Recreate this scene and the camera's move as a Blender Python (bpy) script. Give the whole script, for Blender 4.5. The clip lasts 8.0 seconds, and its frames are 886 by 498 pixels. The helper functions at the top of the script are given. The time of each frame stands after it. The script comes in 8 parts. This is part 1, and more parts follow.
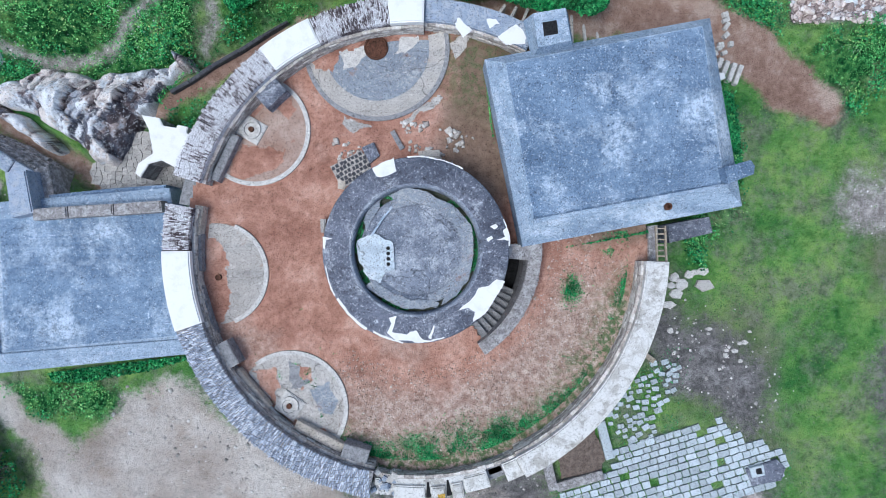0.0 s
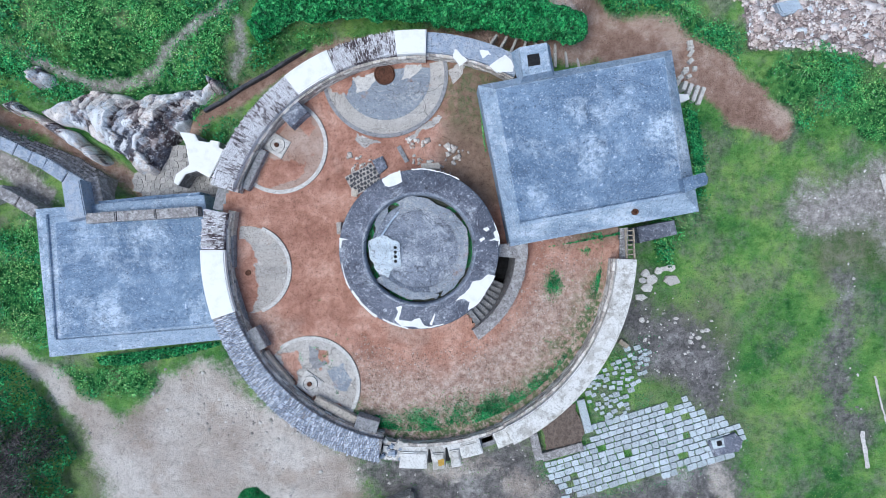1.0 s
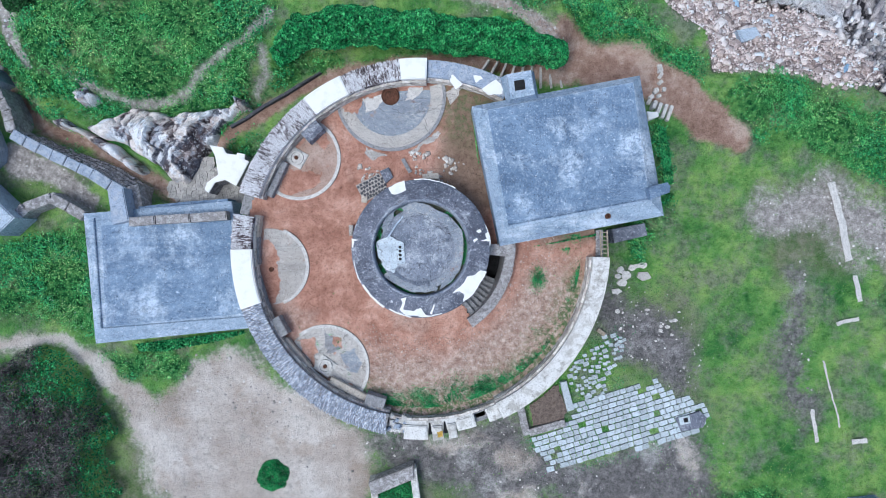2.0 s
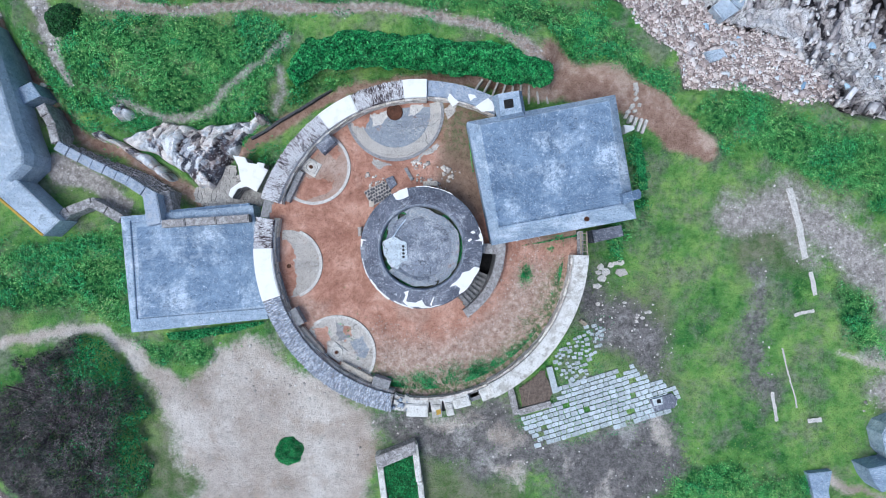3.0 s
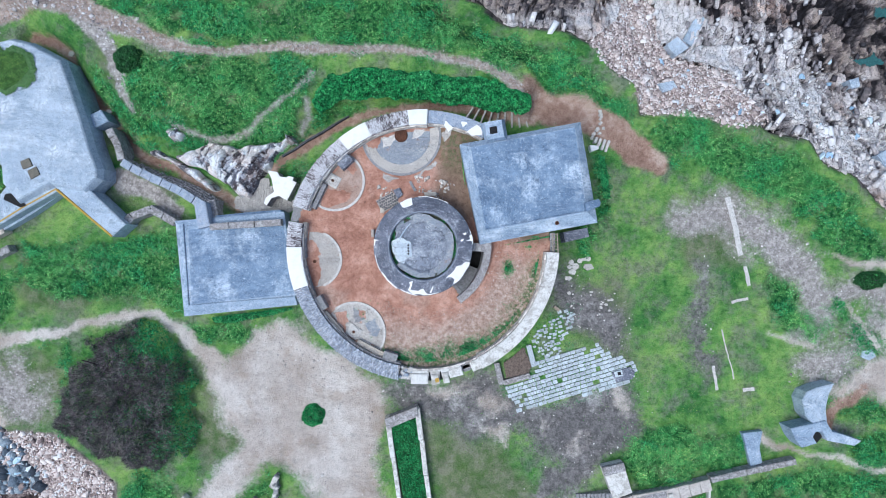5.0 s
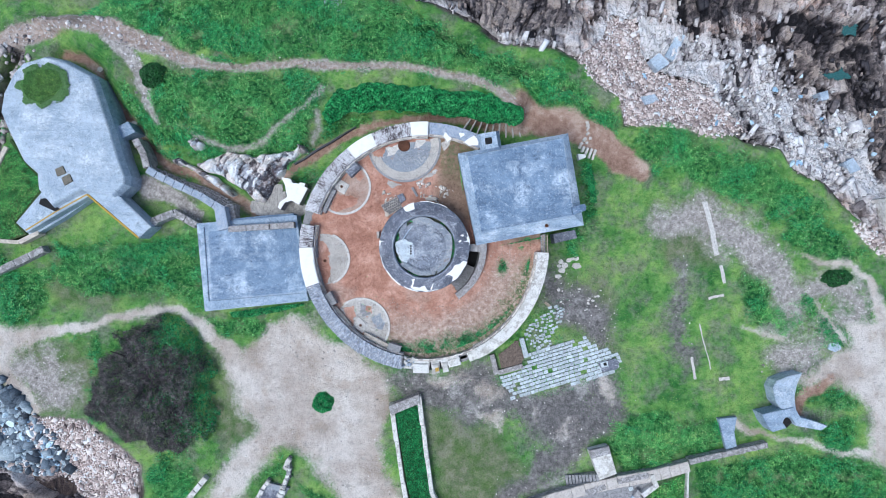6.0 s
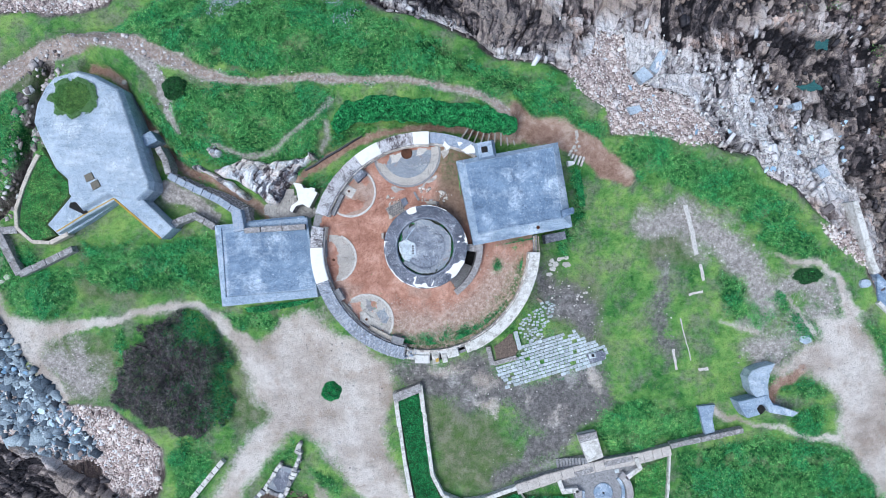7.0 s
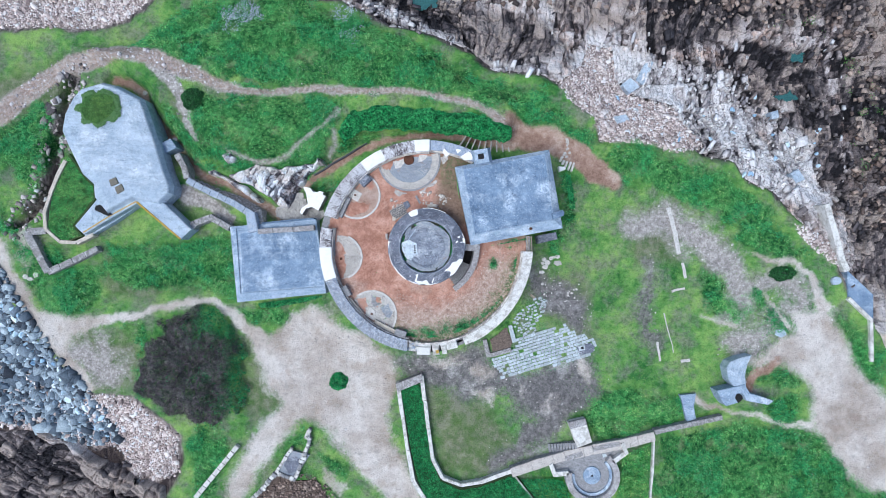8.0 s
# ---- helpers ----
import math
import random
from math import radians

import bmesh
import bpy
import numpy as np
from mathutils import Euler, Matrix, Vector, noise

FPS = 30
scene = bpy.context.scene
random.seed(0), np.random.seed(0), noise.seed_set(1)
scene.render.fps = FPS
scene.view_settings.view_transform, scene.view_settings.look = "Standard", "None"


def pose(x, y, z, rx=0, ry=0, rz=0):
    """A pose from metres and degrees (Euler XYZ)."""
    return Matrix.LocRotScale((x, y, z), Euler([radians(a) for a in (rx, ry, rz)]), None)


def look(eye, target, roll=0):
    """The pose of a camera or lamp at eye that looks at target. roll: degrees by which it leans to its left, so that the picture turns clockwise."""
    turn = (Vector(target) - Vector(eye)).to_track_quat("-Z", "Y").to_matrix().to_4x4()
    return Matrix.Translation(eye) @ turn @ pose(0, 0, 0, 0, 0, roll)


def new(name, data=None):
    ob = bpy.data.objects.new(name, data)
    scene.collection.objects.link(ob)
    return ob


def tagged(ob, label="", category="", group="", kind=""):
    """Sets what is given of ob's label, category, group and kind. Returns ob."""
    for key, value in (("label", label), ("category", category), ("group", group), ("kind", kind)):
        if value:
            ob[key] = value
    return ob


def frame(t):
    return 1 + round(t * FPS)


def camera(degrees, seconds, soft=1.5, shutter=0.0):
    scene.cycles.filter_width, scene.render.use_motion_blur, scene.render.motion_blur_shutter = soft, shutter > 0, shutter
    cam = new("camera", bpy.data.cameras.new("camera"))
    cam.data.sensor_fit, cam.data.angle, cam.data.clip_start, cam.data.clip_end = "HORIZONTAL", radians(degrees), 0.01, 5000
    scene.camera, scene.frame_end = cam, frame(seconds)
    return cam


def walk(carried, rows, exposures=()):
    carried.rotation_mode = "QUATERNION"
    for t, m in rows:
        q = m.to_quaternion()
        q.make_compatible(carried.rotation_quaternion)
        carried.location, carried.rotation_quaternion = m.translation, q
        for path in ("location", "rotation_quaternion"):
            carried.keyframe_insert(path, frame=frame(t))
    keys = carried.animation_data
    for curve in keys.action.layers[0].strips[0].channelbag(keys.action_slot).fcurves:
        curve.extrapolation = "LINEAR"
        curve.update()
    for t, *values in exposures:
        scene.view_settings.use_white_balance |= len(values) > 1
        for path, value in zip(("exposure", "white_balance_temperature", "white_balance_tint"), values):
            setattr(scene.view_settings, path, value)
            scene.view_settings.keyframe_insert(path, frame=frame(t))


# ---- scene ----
cam = camera(70.0, 8.0, 0.5)
METRES, EYE, TILT, LEAN, TURN = 32.0, 27.0, -90.0, 0.0, 0.0
ROWS = [
    (0.0, 0.0, 0.0, 0.0, 0.0, 0.0, -0.0),
    (0.5, 0.0002, -0.0568, -0.0006, -0.01, 0.02, -0.0),
    (1.0, 0.0011, -0.1182, -0.0014, 0.01, 0.03, 0.0),
    (1.5, 0.0024, -0.1817, -0.0024, 0.02, 0.07, 0.01),
    (3.0, 0.0068, -0.3716, -0.0055, 0.03, 0.1, 0.02),
    (3.5, 0.009, -0.4348, -0.0066, 0.02, 0.1, 0.02),
    (4.0, 0.0108, -0.498, -0.0079, 0.02, 0.12, 0.03),
    (4.5, 0.0113, -0.5612, -0.0093, 0.02, 0.12, 0.03),
    (6.0, 0.0142, -0.7496, -0.012, 0.06, 0.23, 0.04),
    (6.5, 0.0146, -0.8124, -0.0124, 0.07, 0.23, 0.04),
    (7.0, 0.0153, -0.8749, -0.0127, 0.06, 0.23, 0.05),
    (7.5, 0.0156, -0.9373, -0.0135, 0.06, 0.23, 0.05),
    (8.0, 0.0158, -0.9997, -0.014, 0.04, 0.22, 0.05),
]
walk(cam, [(t, pose(0, 0, EYE, TILT, LEAN, TURN) @ pose(METRES * x, METRES * y, METRES * z, 90 + pitch, roll, yaw)) for t, x, y, z, yaw, pitch, roll in ROWS], [(0.0, 0.13, 5680.0, 4.0), (8.0, 0.26, 5680.0, 4.0)])

# ---- light: an overcast sky with a weak, wide sun ----
SUN_UP, SUN_ROUND = radians(66), radians(-125)
world = bpy.data.worlds.new("overcast_sky")
scene.world = world
world.use_nodes = True
wn = world.node_tree.nodes
sky = wn.new("ShaderNodeTexSky")
sky.sky_type, sky.sun_disc, sky.sun_elevation, sky.sun_rotation = "NISHITA", False, SUN_UP, SUN_ROUND
sky.air_density, sky.dust_density = 1.0, 4.0
wn["Background"].inputs["Strength"].default_value = 0.12
world.node_tree.links.new(sky.outputs[0], wn["Background"].inputs["Color"])
sun_data = bpy.data.lights.new("sun", "SUN")
sun_data.energy, sun_data.angle, sun_data.color = 1.5, radians(30), (1.0, 0.975, 0.95)
sun = new("sun", sun_data)
sun.matrix_world = look((60 * math.sin(SUN_ROUND) * math.cos(SUN_UP), 60 * math.cos(SUN_ROUND) * math.cos(SUN_UP), 60 * math.sin(SUN_UP)), (0, 0, 0))

# ---- materials ----


class Nodes:
    """Short hand for building one node material."""

    def __init__(self, name, rough=0.9, spec=0.3):
        self.mat = bpy.data.materials.new(name)
        self.mat.use_nodes = True
        self.tree = self.mat.node_tree
        self.bsdf = self.tree.nodes["Principled BSDF"]
        self.bsdf.inputs["Roughness"].default_value = rough
        self.bsdf.inputs["Specular IOR Level"].default_value = spec
        self.pos = self.node("ShaderNodeNewGeometry").outputs["Position"]

    def node(self, kind):
        return self.tree.nodes.new(kind)

    def link(self, a, b):
        self.tree.links.new(a, b)

    def local(self):
        self.pos = self.node("ShaderNodeTexCoord").outputs["Object"]
        return self

    def noise(self, scale, detail=4.0, rough=0.6, stretch=None):
        n = self.node("ShaderNodeTexNoise")
        n.inputs["Scale"].default_value, n.inputs["Detail"].default_value, n.inputs["Roughness"].default_value = scale, detail, rough
        if stretch:
            m = self.node("ShaderNodeMapping")
            m.inputs["Scale"].default_value = stretch[0]
            m.inputs["Rotation"].default_value = (0, 0, radians(stretch[1]))
            self.link(self.pos, m.inputs["Vector"])
            self.link(m.outputs[0], n.inputs["Vector"])
        else:
            self.link(self.pos, n.inputs["Vector"])
        return n.outputs["Fac"]

    def cells(self, scale, feature="F1", out="Distance", stretch=None):
        n = self.node("ShaderNodeTexVoronoi")
        n.feature = feature
        n.inputs["Scale"].default_value = scale
        if stretch:
            m = self.node("ShaderNodeMapping")
            m.inputs["Scale"].default_value = stretch[0]
            m.inputs["Rotation"].default_value = (0, 0, radians(stretch[1]))
            self.link(self.pos, m.inputs["Vector"])
            self.link(m.outputs[0], n.inputs["Vector"])
        else:
            self.link(self.pos, n.inputs["Vector"])
        return n.outputs[out]

    def attribute(self, name):
        n = self.node("ShaderNodeAttribute")
        n.attribute_name = name
        return n.outputs["Fac"]

    def island(self):
        return self.node("ShaderNodeNewGeometry").outputs["Random Per Island"]

    def chance(self):
        return self.node("ShaderNodeObjectInfo").outputs["Random"]

    def ramp(self, fac, stops, constant=False):
        n = self.node("ShaderNodeValToRGB")
        if constant:
            n.color_ramp.interpolation = "CONSTANT"
        els = n.color_ramp.elements
        while len(els) < len(stops):
            els.new(0.5)
        for e, (p, c) in zip(els, stops):
            e.position = p
            e.color = (*c, 1) if isinstance(c, tuple) else (c, c, c, 1)
        self.link(fac, n.inputs[0])
        return n.outputs[0]

    def math(self, op, a, b=None, clamp=False):
        n = self.node("ShaderNodeMath")
        n.operation, n.use_clamp = op, clamp
        for i, v in enumerate((a, b)):
            if v is None:
                continue
            if isinstance(v, (int, float)):
                n.inputs[i].default_value = v
            else:
                self.link(v, n.inputs[i])
        return n.outputs[0]

    def mix(self, fac, a, b, mode="MIX"):
        n = self.node("ShaderNodeMix")
        n.data_type, n.blend_type = "RGBA", mode
        for i, v in ((0, fac), (6, a), (7, b)):
            if isinstance(v, (int, float)):
                n.inputs[i].default_value = v if i == 0 else (v, v, v, 1)
            elif isinstance(v, tuple):
                n.inputs[i].default_value = (*v, 1)
            else:
                self.link(v, n.inputs[i])
        return n.outputs[2]

    def done(self, colour, height=None, depth=0.02, bump=0.6):
        if isinstance(colour, tuple):
            self.bsdf.inputs["Base Color"].default_value = (*colour, 1)
        else:
            self.link(colour, self.bsdf.inputs["Base Color"])
        if height is not None:
            b = self.node("ShaderNodeBump")
            b.inputs["Strength"].default_value, b.inputs["Distance"].default_value = bump, depth
            self.link(height, b.inputs["Height"])
            self.link(b.outputs[0], self.bsdf.inputs["Normal"])
        return self.mat


def speckle(n, col, dark=0.45, pale=None, fine=1.0, share=0.0):
    """Crisp dark pits and pale grains at the size of a coin and of a hand."""
    for scale, cut, depth in ((21 * fine, 0.43, dark - 0.25), (9 * fine, 0.40, dark - 0.05), (3.1 * fine, 0.36, dark + 0.1)):
        spot = n.ramp(n.noise(scale, 8, 0.78), [(cut - 0.02 + share, depth), (cut + 0.02 + share, 1.0)])
        col = n.mix(1.0, col, spot, "MULTIPLY")
    if pale:
        for scale, cut in ((15 * fine, 0.595), (6.1 * fine, 0.61), (3.3 * fine, 0.62)):
            col = n.mix(n.ramp(n.noise(scale, 8, 0.8), [(cut - 0.015, 0.0), (cut + 0.015, 0.85)]), col, pale)
    return col


def concrete(name, dark, mid, pale, pale_cover=0.6, stain=None, rough=0.85, scale=1.0, cracks=False):
    """Weathered cast concrete: cloudy tone, pale scuffs, streaks, fine grain, pits and dark stains."""
    n = Nodes(name, rough)
    base = n.ramp(n.math("ADD", n.math("MULTIPLY", n.noise(0.45 * scale, 7, 0.65), 0.6), n.math("MULTIPLY", n.noise(3.2 * scale, 12, 0.8), 0.4)), [(0.36, dark), (0.62, mid)])
    base = n.mix(n.ramp(n.noise(1.0 * scale, 8, 0.7, ((0.25, 2.2, 1.0), -9)), [(0.40, 0.55), (0.52, 0.0)]), base, n.mix(1.0, base, (0.66, 0.68, 0.72), "MULTIPLY"))
    bloom = n.math("MULTIPLY", n.ramp(n.noise(0.55 * scale, 5, 0.65), [(0.50, 0.06), (0.66, 1.0)]), n.ramp(n.noise(5.5 * scale, 14, 0.88), [(pale_cover - 0.06, 0.0), (pale_cover + 0.01, 0.85)]))
    col = n.mix(bloom, base, pale)
    if stain:
        col = n.mix(n.ramp(n.noise(1.3 * scale, 10, 0.8), [(0.57, 0.0), (0.64, 0.7)]), col, stain)
        pit = n.math("MULTIPLY", n.ramp(n.noise(0.8 * scale, 4, 0.6), [(0.46, 0.1), (0.6, 1.0)]), n.ramp(n.noise(16 * scale, 3, 0.6), [(0.36, 0.9), (0.40, 0.0)]))
        col = n.mix(pit, col, tuple(c * 0.35 for c in stain))
    col = speckle(n, col, 0.5, pale)
    if cracks:
        m = n.node("ShaderNodeMix")
        m.data_type = "VECTOR"
        m.inputs[0].default_value = 0.4
        n.link(n.pos, m.inputs[4])
        w = n.node("ShaderNodeTexNoise")
        w.inputs["Scale"].default_value = 1.6
        w.inputs["Detail"].default_value = 6.0
        n.link(n.pos, w.inputs["Vector"])
        n.link(w.outputs["Color"], m.inputs[5])
        v = n.node("ShaderNodeTexVoronoi")
        v.feature = "DISTANCE_TO_EDGE"
        v.inputs["Scale"].default_value = 0.75
        n.link(m.outputs[1], v.inputs["Vector"])
        open_here = n.ramp(n.noise(0.9, 4, 0.6), [(0.46, 0.0), (0.56, 1.0)])
        col = n.mix(open_here, col, n.mix(1.0, col, n.ramp(v.outputs["Distance"], [(0.0, 0.3), (0.010, 1.0)]), "MULTIPLY"))
    return n.done(col, n.math("ADD", n.noise(30, 4, 0.7), n.noise(6, 6)), 0.02, 0.7)


M_ROOF = concrete("blue_grey_concrete", (0.085, 0.145, 0.245), (0.25, 0.355, 0.51), (0.66, 0.76, 0.89), 0.50, (0.055, 0.09, 0.15))
M_BLUE_PALE = concrete("pale_blue_concrete", (0.20, 0.29, 0.42), (0.42, 0.52, 0.65), (0.74, 0.81, 0.90), 0.50, (0.11, 0.16, 0.24))
M_BUNKER = concrete("sun_bleached_concrete", (0.30, 0.385, 0.50), (0.52, 0.61, 0.72), (0.78, 0.84, 0.89), 0.52, (0.24, 0.30, 0.38))
M_PAD = concrete("pad_concrete", (0.40, 0.365, 0.335), (0.58, 0.55, 0.515), (0.72, 0.69, 0.66), 0.53, (0.33, 0.23, 0.18), cracks=True)
M_PAD_BLUE = concrete("bluish_screed", (0.22, 0.255, 0.31), (0.37, 0.41, 0.47), (0.64, 0.63, 0.62), 0.54, (0.36, 0.22, 0.17), cracks=True)
M_LICHEN = concrete("lichen_concrete", (0.07, 0.078, 0.11), (0.19, 0.205, 0.265), (0.66, 0.69, 0.76), 0.52, (0.028, 0.03, 0.038), scale=1.8)
M_DISC = concrete("drum_floor_concrete", (0.13, 0.15, 0.20), (0.31, 0.345, 0.42), (0.64, 0.67, 0.73), 0.52, (0.08, 0.085, 0.10), scale=1.5, cracks=True)


def plain_white():
    n = Nodes("white_paint", 0.7)
    col = n.ramp(n.noise(2.0, 8, 0.7), [(0.25, (0.72, 0.72, 0.70)), (0.5, (0.86, 0.86, 0.85))])
    return n.done(col, n.noise(12, 5), 0.01, 0.4)


M_WHITE = plain_white()


def worn_white():
    n = Nodes("worn_limewash", 0.8)
    stone = n.ramp(n.cells(2.6, "F1", "Color"), [(0.2, (0.40, 0.38, 0.35)), (0.6, (0.55, 0.53, 0.50)), (0.9, (0.70, 0.69, 0.67))])
    col = n.mix(n.ramp(n.noise(1.6, 10, 0.8), [(0.44, 0.0), (0.54, 1.0)]), stone, (0.74, 0.73, 0.71))
    col = n.mix(n.ramp(n.cells(2.6, "DISTANCE_TO_EDGE"), [(0.0, 0.35), (0.03, 0.0)]), col, (0.36, 0.34, 0.31))
    return n.done(speckle(n, col, 0.6, None, 0.8, -0.02), n.noise(10, 6), 0.03, 0.7)


M_LIMEWASH = worn_white()


def mottled(name, dark, pale, cut, scale=5.0, third=None):
    """Old stone with a crust of pale and black lichen."""
    n = Nodes(name, 0.95)
    tone = n.ramp(n.math("ADD", n.math("MULTIPLY", n.island(), 0.5), n.math("MULTIPLY", n.noise(1.5, 6), 0.5)), [(0.25, dark), (0.75, tuple(c * 2.2 for c in dark))])
    if third:
        tone = n.mix(n.ramp(n.noise(0.9, 5), [(0.5, 0.0), (0.6, 0.7)]), tone, third)
    col = n.mix(n.ramp(n.noise(scale, 12, 0.85), [(cut - 0.015, 0.0), (cut + 0.015, 1.0)]), tone, pale)
    col = speckle(n, col, 0.4, pale)
    return n.done(col, n.noise(scale * 2, 8), 0.04, 0.9)


M_WALLSTONE = mottled("grey_wall_stone", (0.17, 0.16, 0.16), (0.52, 0.51, 0.52), 0.52, 4.0, (0.25, 0.24, 0.25))
def streaked():
    n = Nodes("crusted_slates", 0.95)
    tone = n.math("ADD", n.math("MULTIPLY", n.island(), 0.16), n.math("MULTIPLY", n.noise(9, 12, 0.85), 0.55))
    tone = n.math("ADD", tone, n.math("MULTIPLY", n.noise(1.1, 6, 0.7), 0.55))
    col = n.ramp(tone, [(0.50, (0.06, 0.044, 0.05)), (0.57, (0.15, 0.12, 0.13)), (0.60, (0.58, 0.56, 0.59)), (0.68, (0.84, 0.84, 0.87))])
    return n.done(speckle(n, col, 0.45, (0.68, 0.67, 0.70), 1.5), n.noise(16, 8), 0.04, 0.9)


M_CRUST = streaked()
M_STONEPATCH = mottled("painted_blue_stone", (0.22, 0.26, 0.33), (0.45, 0.49, 0.56), 0.52, 3.0)


def masonry(name, stone, joint):
    n = Nodes(name, 0.95)
    tone = n.ramp(n.chance(), [(0.0, tuple(c * 0.78 for c in stone)), (0.5, stone), (1.0, tuple(min(0.8, c * 1.18) for c in stone))])
    return n.done(speckle(n, tone, 0.5, tuple(min(0.8, c * 1.5) for c in stone)), n.noise(18, 6), 0.02, 0.6)


M_BLOCK = masonry("pale_granite_block", (0.45, 0.43, 0.41), (0.2, 0.18, 0.16))
M_PAVER = masonry("blue_grey_paver", (0.50, 0.56, 0.60), (0.2, 0.2, 0.2))


def by_island(name, stops, rough=0.9, spots=True, scale=9):
    """Many loose pieces in one mesh: each takes its own tone."""
    n = Nodes(name, rough)
    col = n.ramp(n.island(), stops)
    if spots:
        col = n.mix(0.9, col, n.ramp(n.noise(scale, 8, 0.8), [(0.34, 0.15), (0.66, 0.85)]), "OVERLAY")
    return n.done(col, n.noise(scale, 6), 0.03, 0.8)


def leafy(name, stops, warm, wide=0.55, rough=0.6):
    """Leaves: each with its own tone, in lighter and darker drifts, gap shade painted in by clumps."""
    n = Nodes(name, rough)
    col = n.ramp(n.island(), stops)
    col = n.mix(n.ramp(n.noise(wide, 6, 0.7), [(0.42, 0.0), (0.6, 0.8)]), col, n.mix(1.0, col, warm, "MULTIPLY"))
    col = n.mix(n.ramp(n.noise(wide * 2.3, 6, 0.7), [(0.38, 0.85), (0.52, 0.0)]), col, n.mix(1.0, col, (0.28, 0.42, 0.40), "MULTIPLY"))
    # clump-sized dark blotches paint the shade of gaps between the leaves
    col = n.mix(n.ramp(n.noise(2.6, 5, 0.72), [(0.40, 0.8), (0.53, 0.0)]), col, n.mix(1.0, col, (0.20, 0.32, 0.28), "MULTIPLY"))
    return n.done(col)


M_COPING = by_island("slate_coping", [(0.0, (0.17, 0.20, 0.27)), (0.4, (0.34, 0.385, 0.48)), (0.8, (0.52, 0.575, 0.68)), (1.0, (0.74, 0.77, 0.82))])
M_INNERWALL = by_island("coursed_granite", [(0.0, (0.36, 0.325, 0.30)), (0.5, (0.56, 0.515, 0.475)), (1.0, (0.74, 0.71, 0.67))])
M_SHINGLE = by_island("pink_shingle", [(0.0, (0.20, 0.155, 0.15)), (0.25, (0.44, 0.36, 0.34)), (0.6, (0.66, 0.57, 0.545)), (0.9, (0.84, 0.78, 0.76)), (1.0, (0.70, 0.74, 0.79))])
M_SLABS = by_island("shore_rock_slabs", [(0.0, (0.09, 0.08, 0.085)), (0.3, (0.22, 0.19, 0.19)), (0.6, (0.38, 0.335, 0.325)), (0.85, (0.54, 0.50, 0.49)), (1.0, (0.62, 0.64, 0.68))], scale=4)
M_PALESLABS = by_island("pale_split_rock", [(0.0, (0.20, 0.185, 0.20)), (0.3, (0.45, 0.42, 0.43)), (0.7, (0.66, 0.63, 0.63)), (1.0, (0.80, 0.81, 0.84))], scale=4)
M_DARKSLABS = by_island("wet_dark_rock", [(0.0, (0.03, 0.028, 0.034)), (0.5, (0.09, 0.08, 0.09)), (0.85, (0.18, 0.155, 0.155)), (1.0, (0.34, 0.28, 0.24))], 0.7, scale=4)
M_BLUESTONE = by_island("blue_rubble", [(0.0, (0.03, 0.036, 0.05)), (0.4, (0.14, 0.18, 0.23)), (1.0, (0.44, 0.52, 0.58))])
M_BROWNSTONE = by_island("brown_cobbles", [(0.0, (0.05, 0.04, 0.04)), (0.5, (0.18, 0.13, 0.11)), (1.0, (0.42, 0.33, 0.28))], 0.8)
M_GRIT = by_island("yard_grit", [(0.0, (0.30, 0.20, 0.15)), (0.5, (0.46, 0.34, 0.28)), (1.0, (0.66, 0.60, 0.55))])
M_DEBRIS = by_island("stone_chips", [(0.0, (0.20, 0.185, 0.175)), (0.5, (0.50, 0.475, 0.455)), (1.0, (0.82, 0.80, 0.78))])
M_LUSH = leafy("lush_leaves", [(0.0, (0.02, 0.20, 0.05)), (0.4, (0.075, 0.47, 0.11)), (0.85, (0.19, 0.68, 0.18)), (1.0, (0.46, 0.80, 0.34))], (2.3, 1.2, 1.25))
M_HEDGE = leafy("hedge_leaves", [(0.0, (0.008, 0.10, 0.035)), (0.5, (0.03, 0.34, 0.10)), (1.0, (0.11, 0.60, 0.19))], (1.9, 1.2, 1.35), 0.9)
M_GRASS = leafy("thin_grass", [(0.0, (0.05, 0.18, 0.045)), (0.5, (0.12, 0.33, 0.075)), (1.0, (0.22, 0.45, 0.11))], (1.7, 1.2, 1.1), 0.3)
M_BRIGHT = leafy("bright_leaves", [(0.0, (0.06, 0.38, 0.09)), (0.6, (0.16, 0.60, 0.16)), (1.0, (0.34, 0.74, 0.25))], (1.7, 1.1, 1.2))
M_YELLOW = by_island("yellow_flowers", [(0.0, (0.16, 0.36, 0.05)), (1.0, (0.48, 0.58, 0.12))], 0.7, False)
M_PALEFLOWER = by_island("pale_flowers", [(0.0, (0.22, 0.36, 0.24)), (1.0, (0.50, 0.58, 0.50))], 0.7, False)
M_LILAC = by_island("lilac_flowers", [(0.0, (0.28, 0.32, 0.45)), (1.0, (0.52, 0.54, 0.70))], 0.7, False)
M_TWIG = leafy("bare_twigs", [(0.0, (0.028, 0.022, 0.027)), (0.5, (0.085, 0.07, 0.08)), (0.85, (0.17, 0.15, 0.16)), (1.0, (0.36, 0.33, 0.33))], (1.7, 1.75, 1.6), 0.5, 0.9)
M_OLIVE = by_island("olive_leaves", [(0.0, (0.06, 0.08, 0.05)), (0.6, (0.15, 0.17, 0.11)), (1.0, (0.34, 0.35, 0.25))], 0.7, False)
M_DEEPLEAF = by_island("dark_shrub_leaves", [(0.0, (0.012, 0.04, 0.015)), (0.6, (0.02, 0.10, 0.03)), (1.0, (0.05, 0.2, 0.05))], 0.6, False)


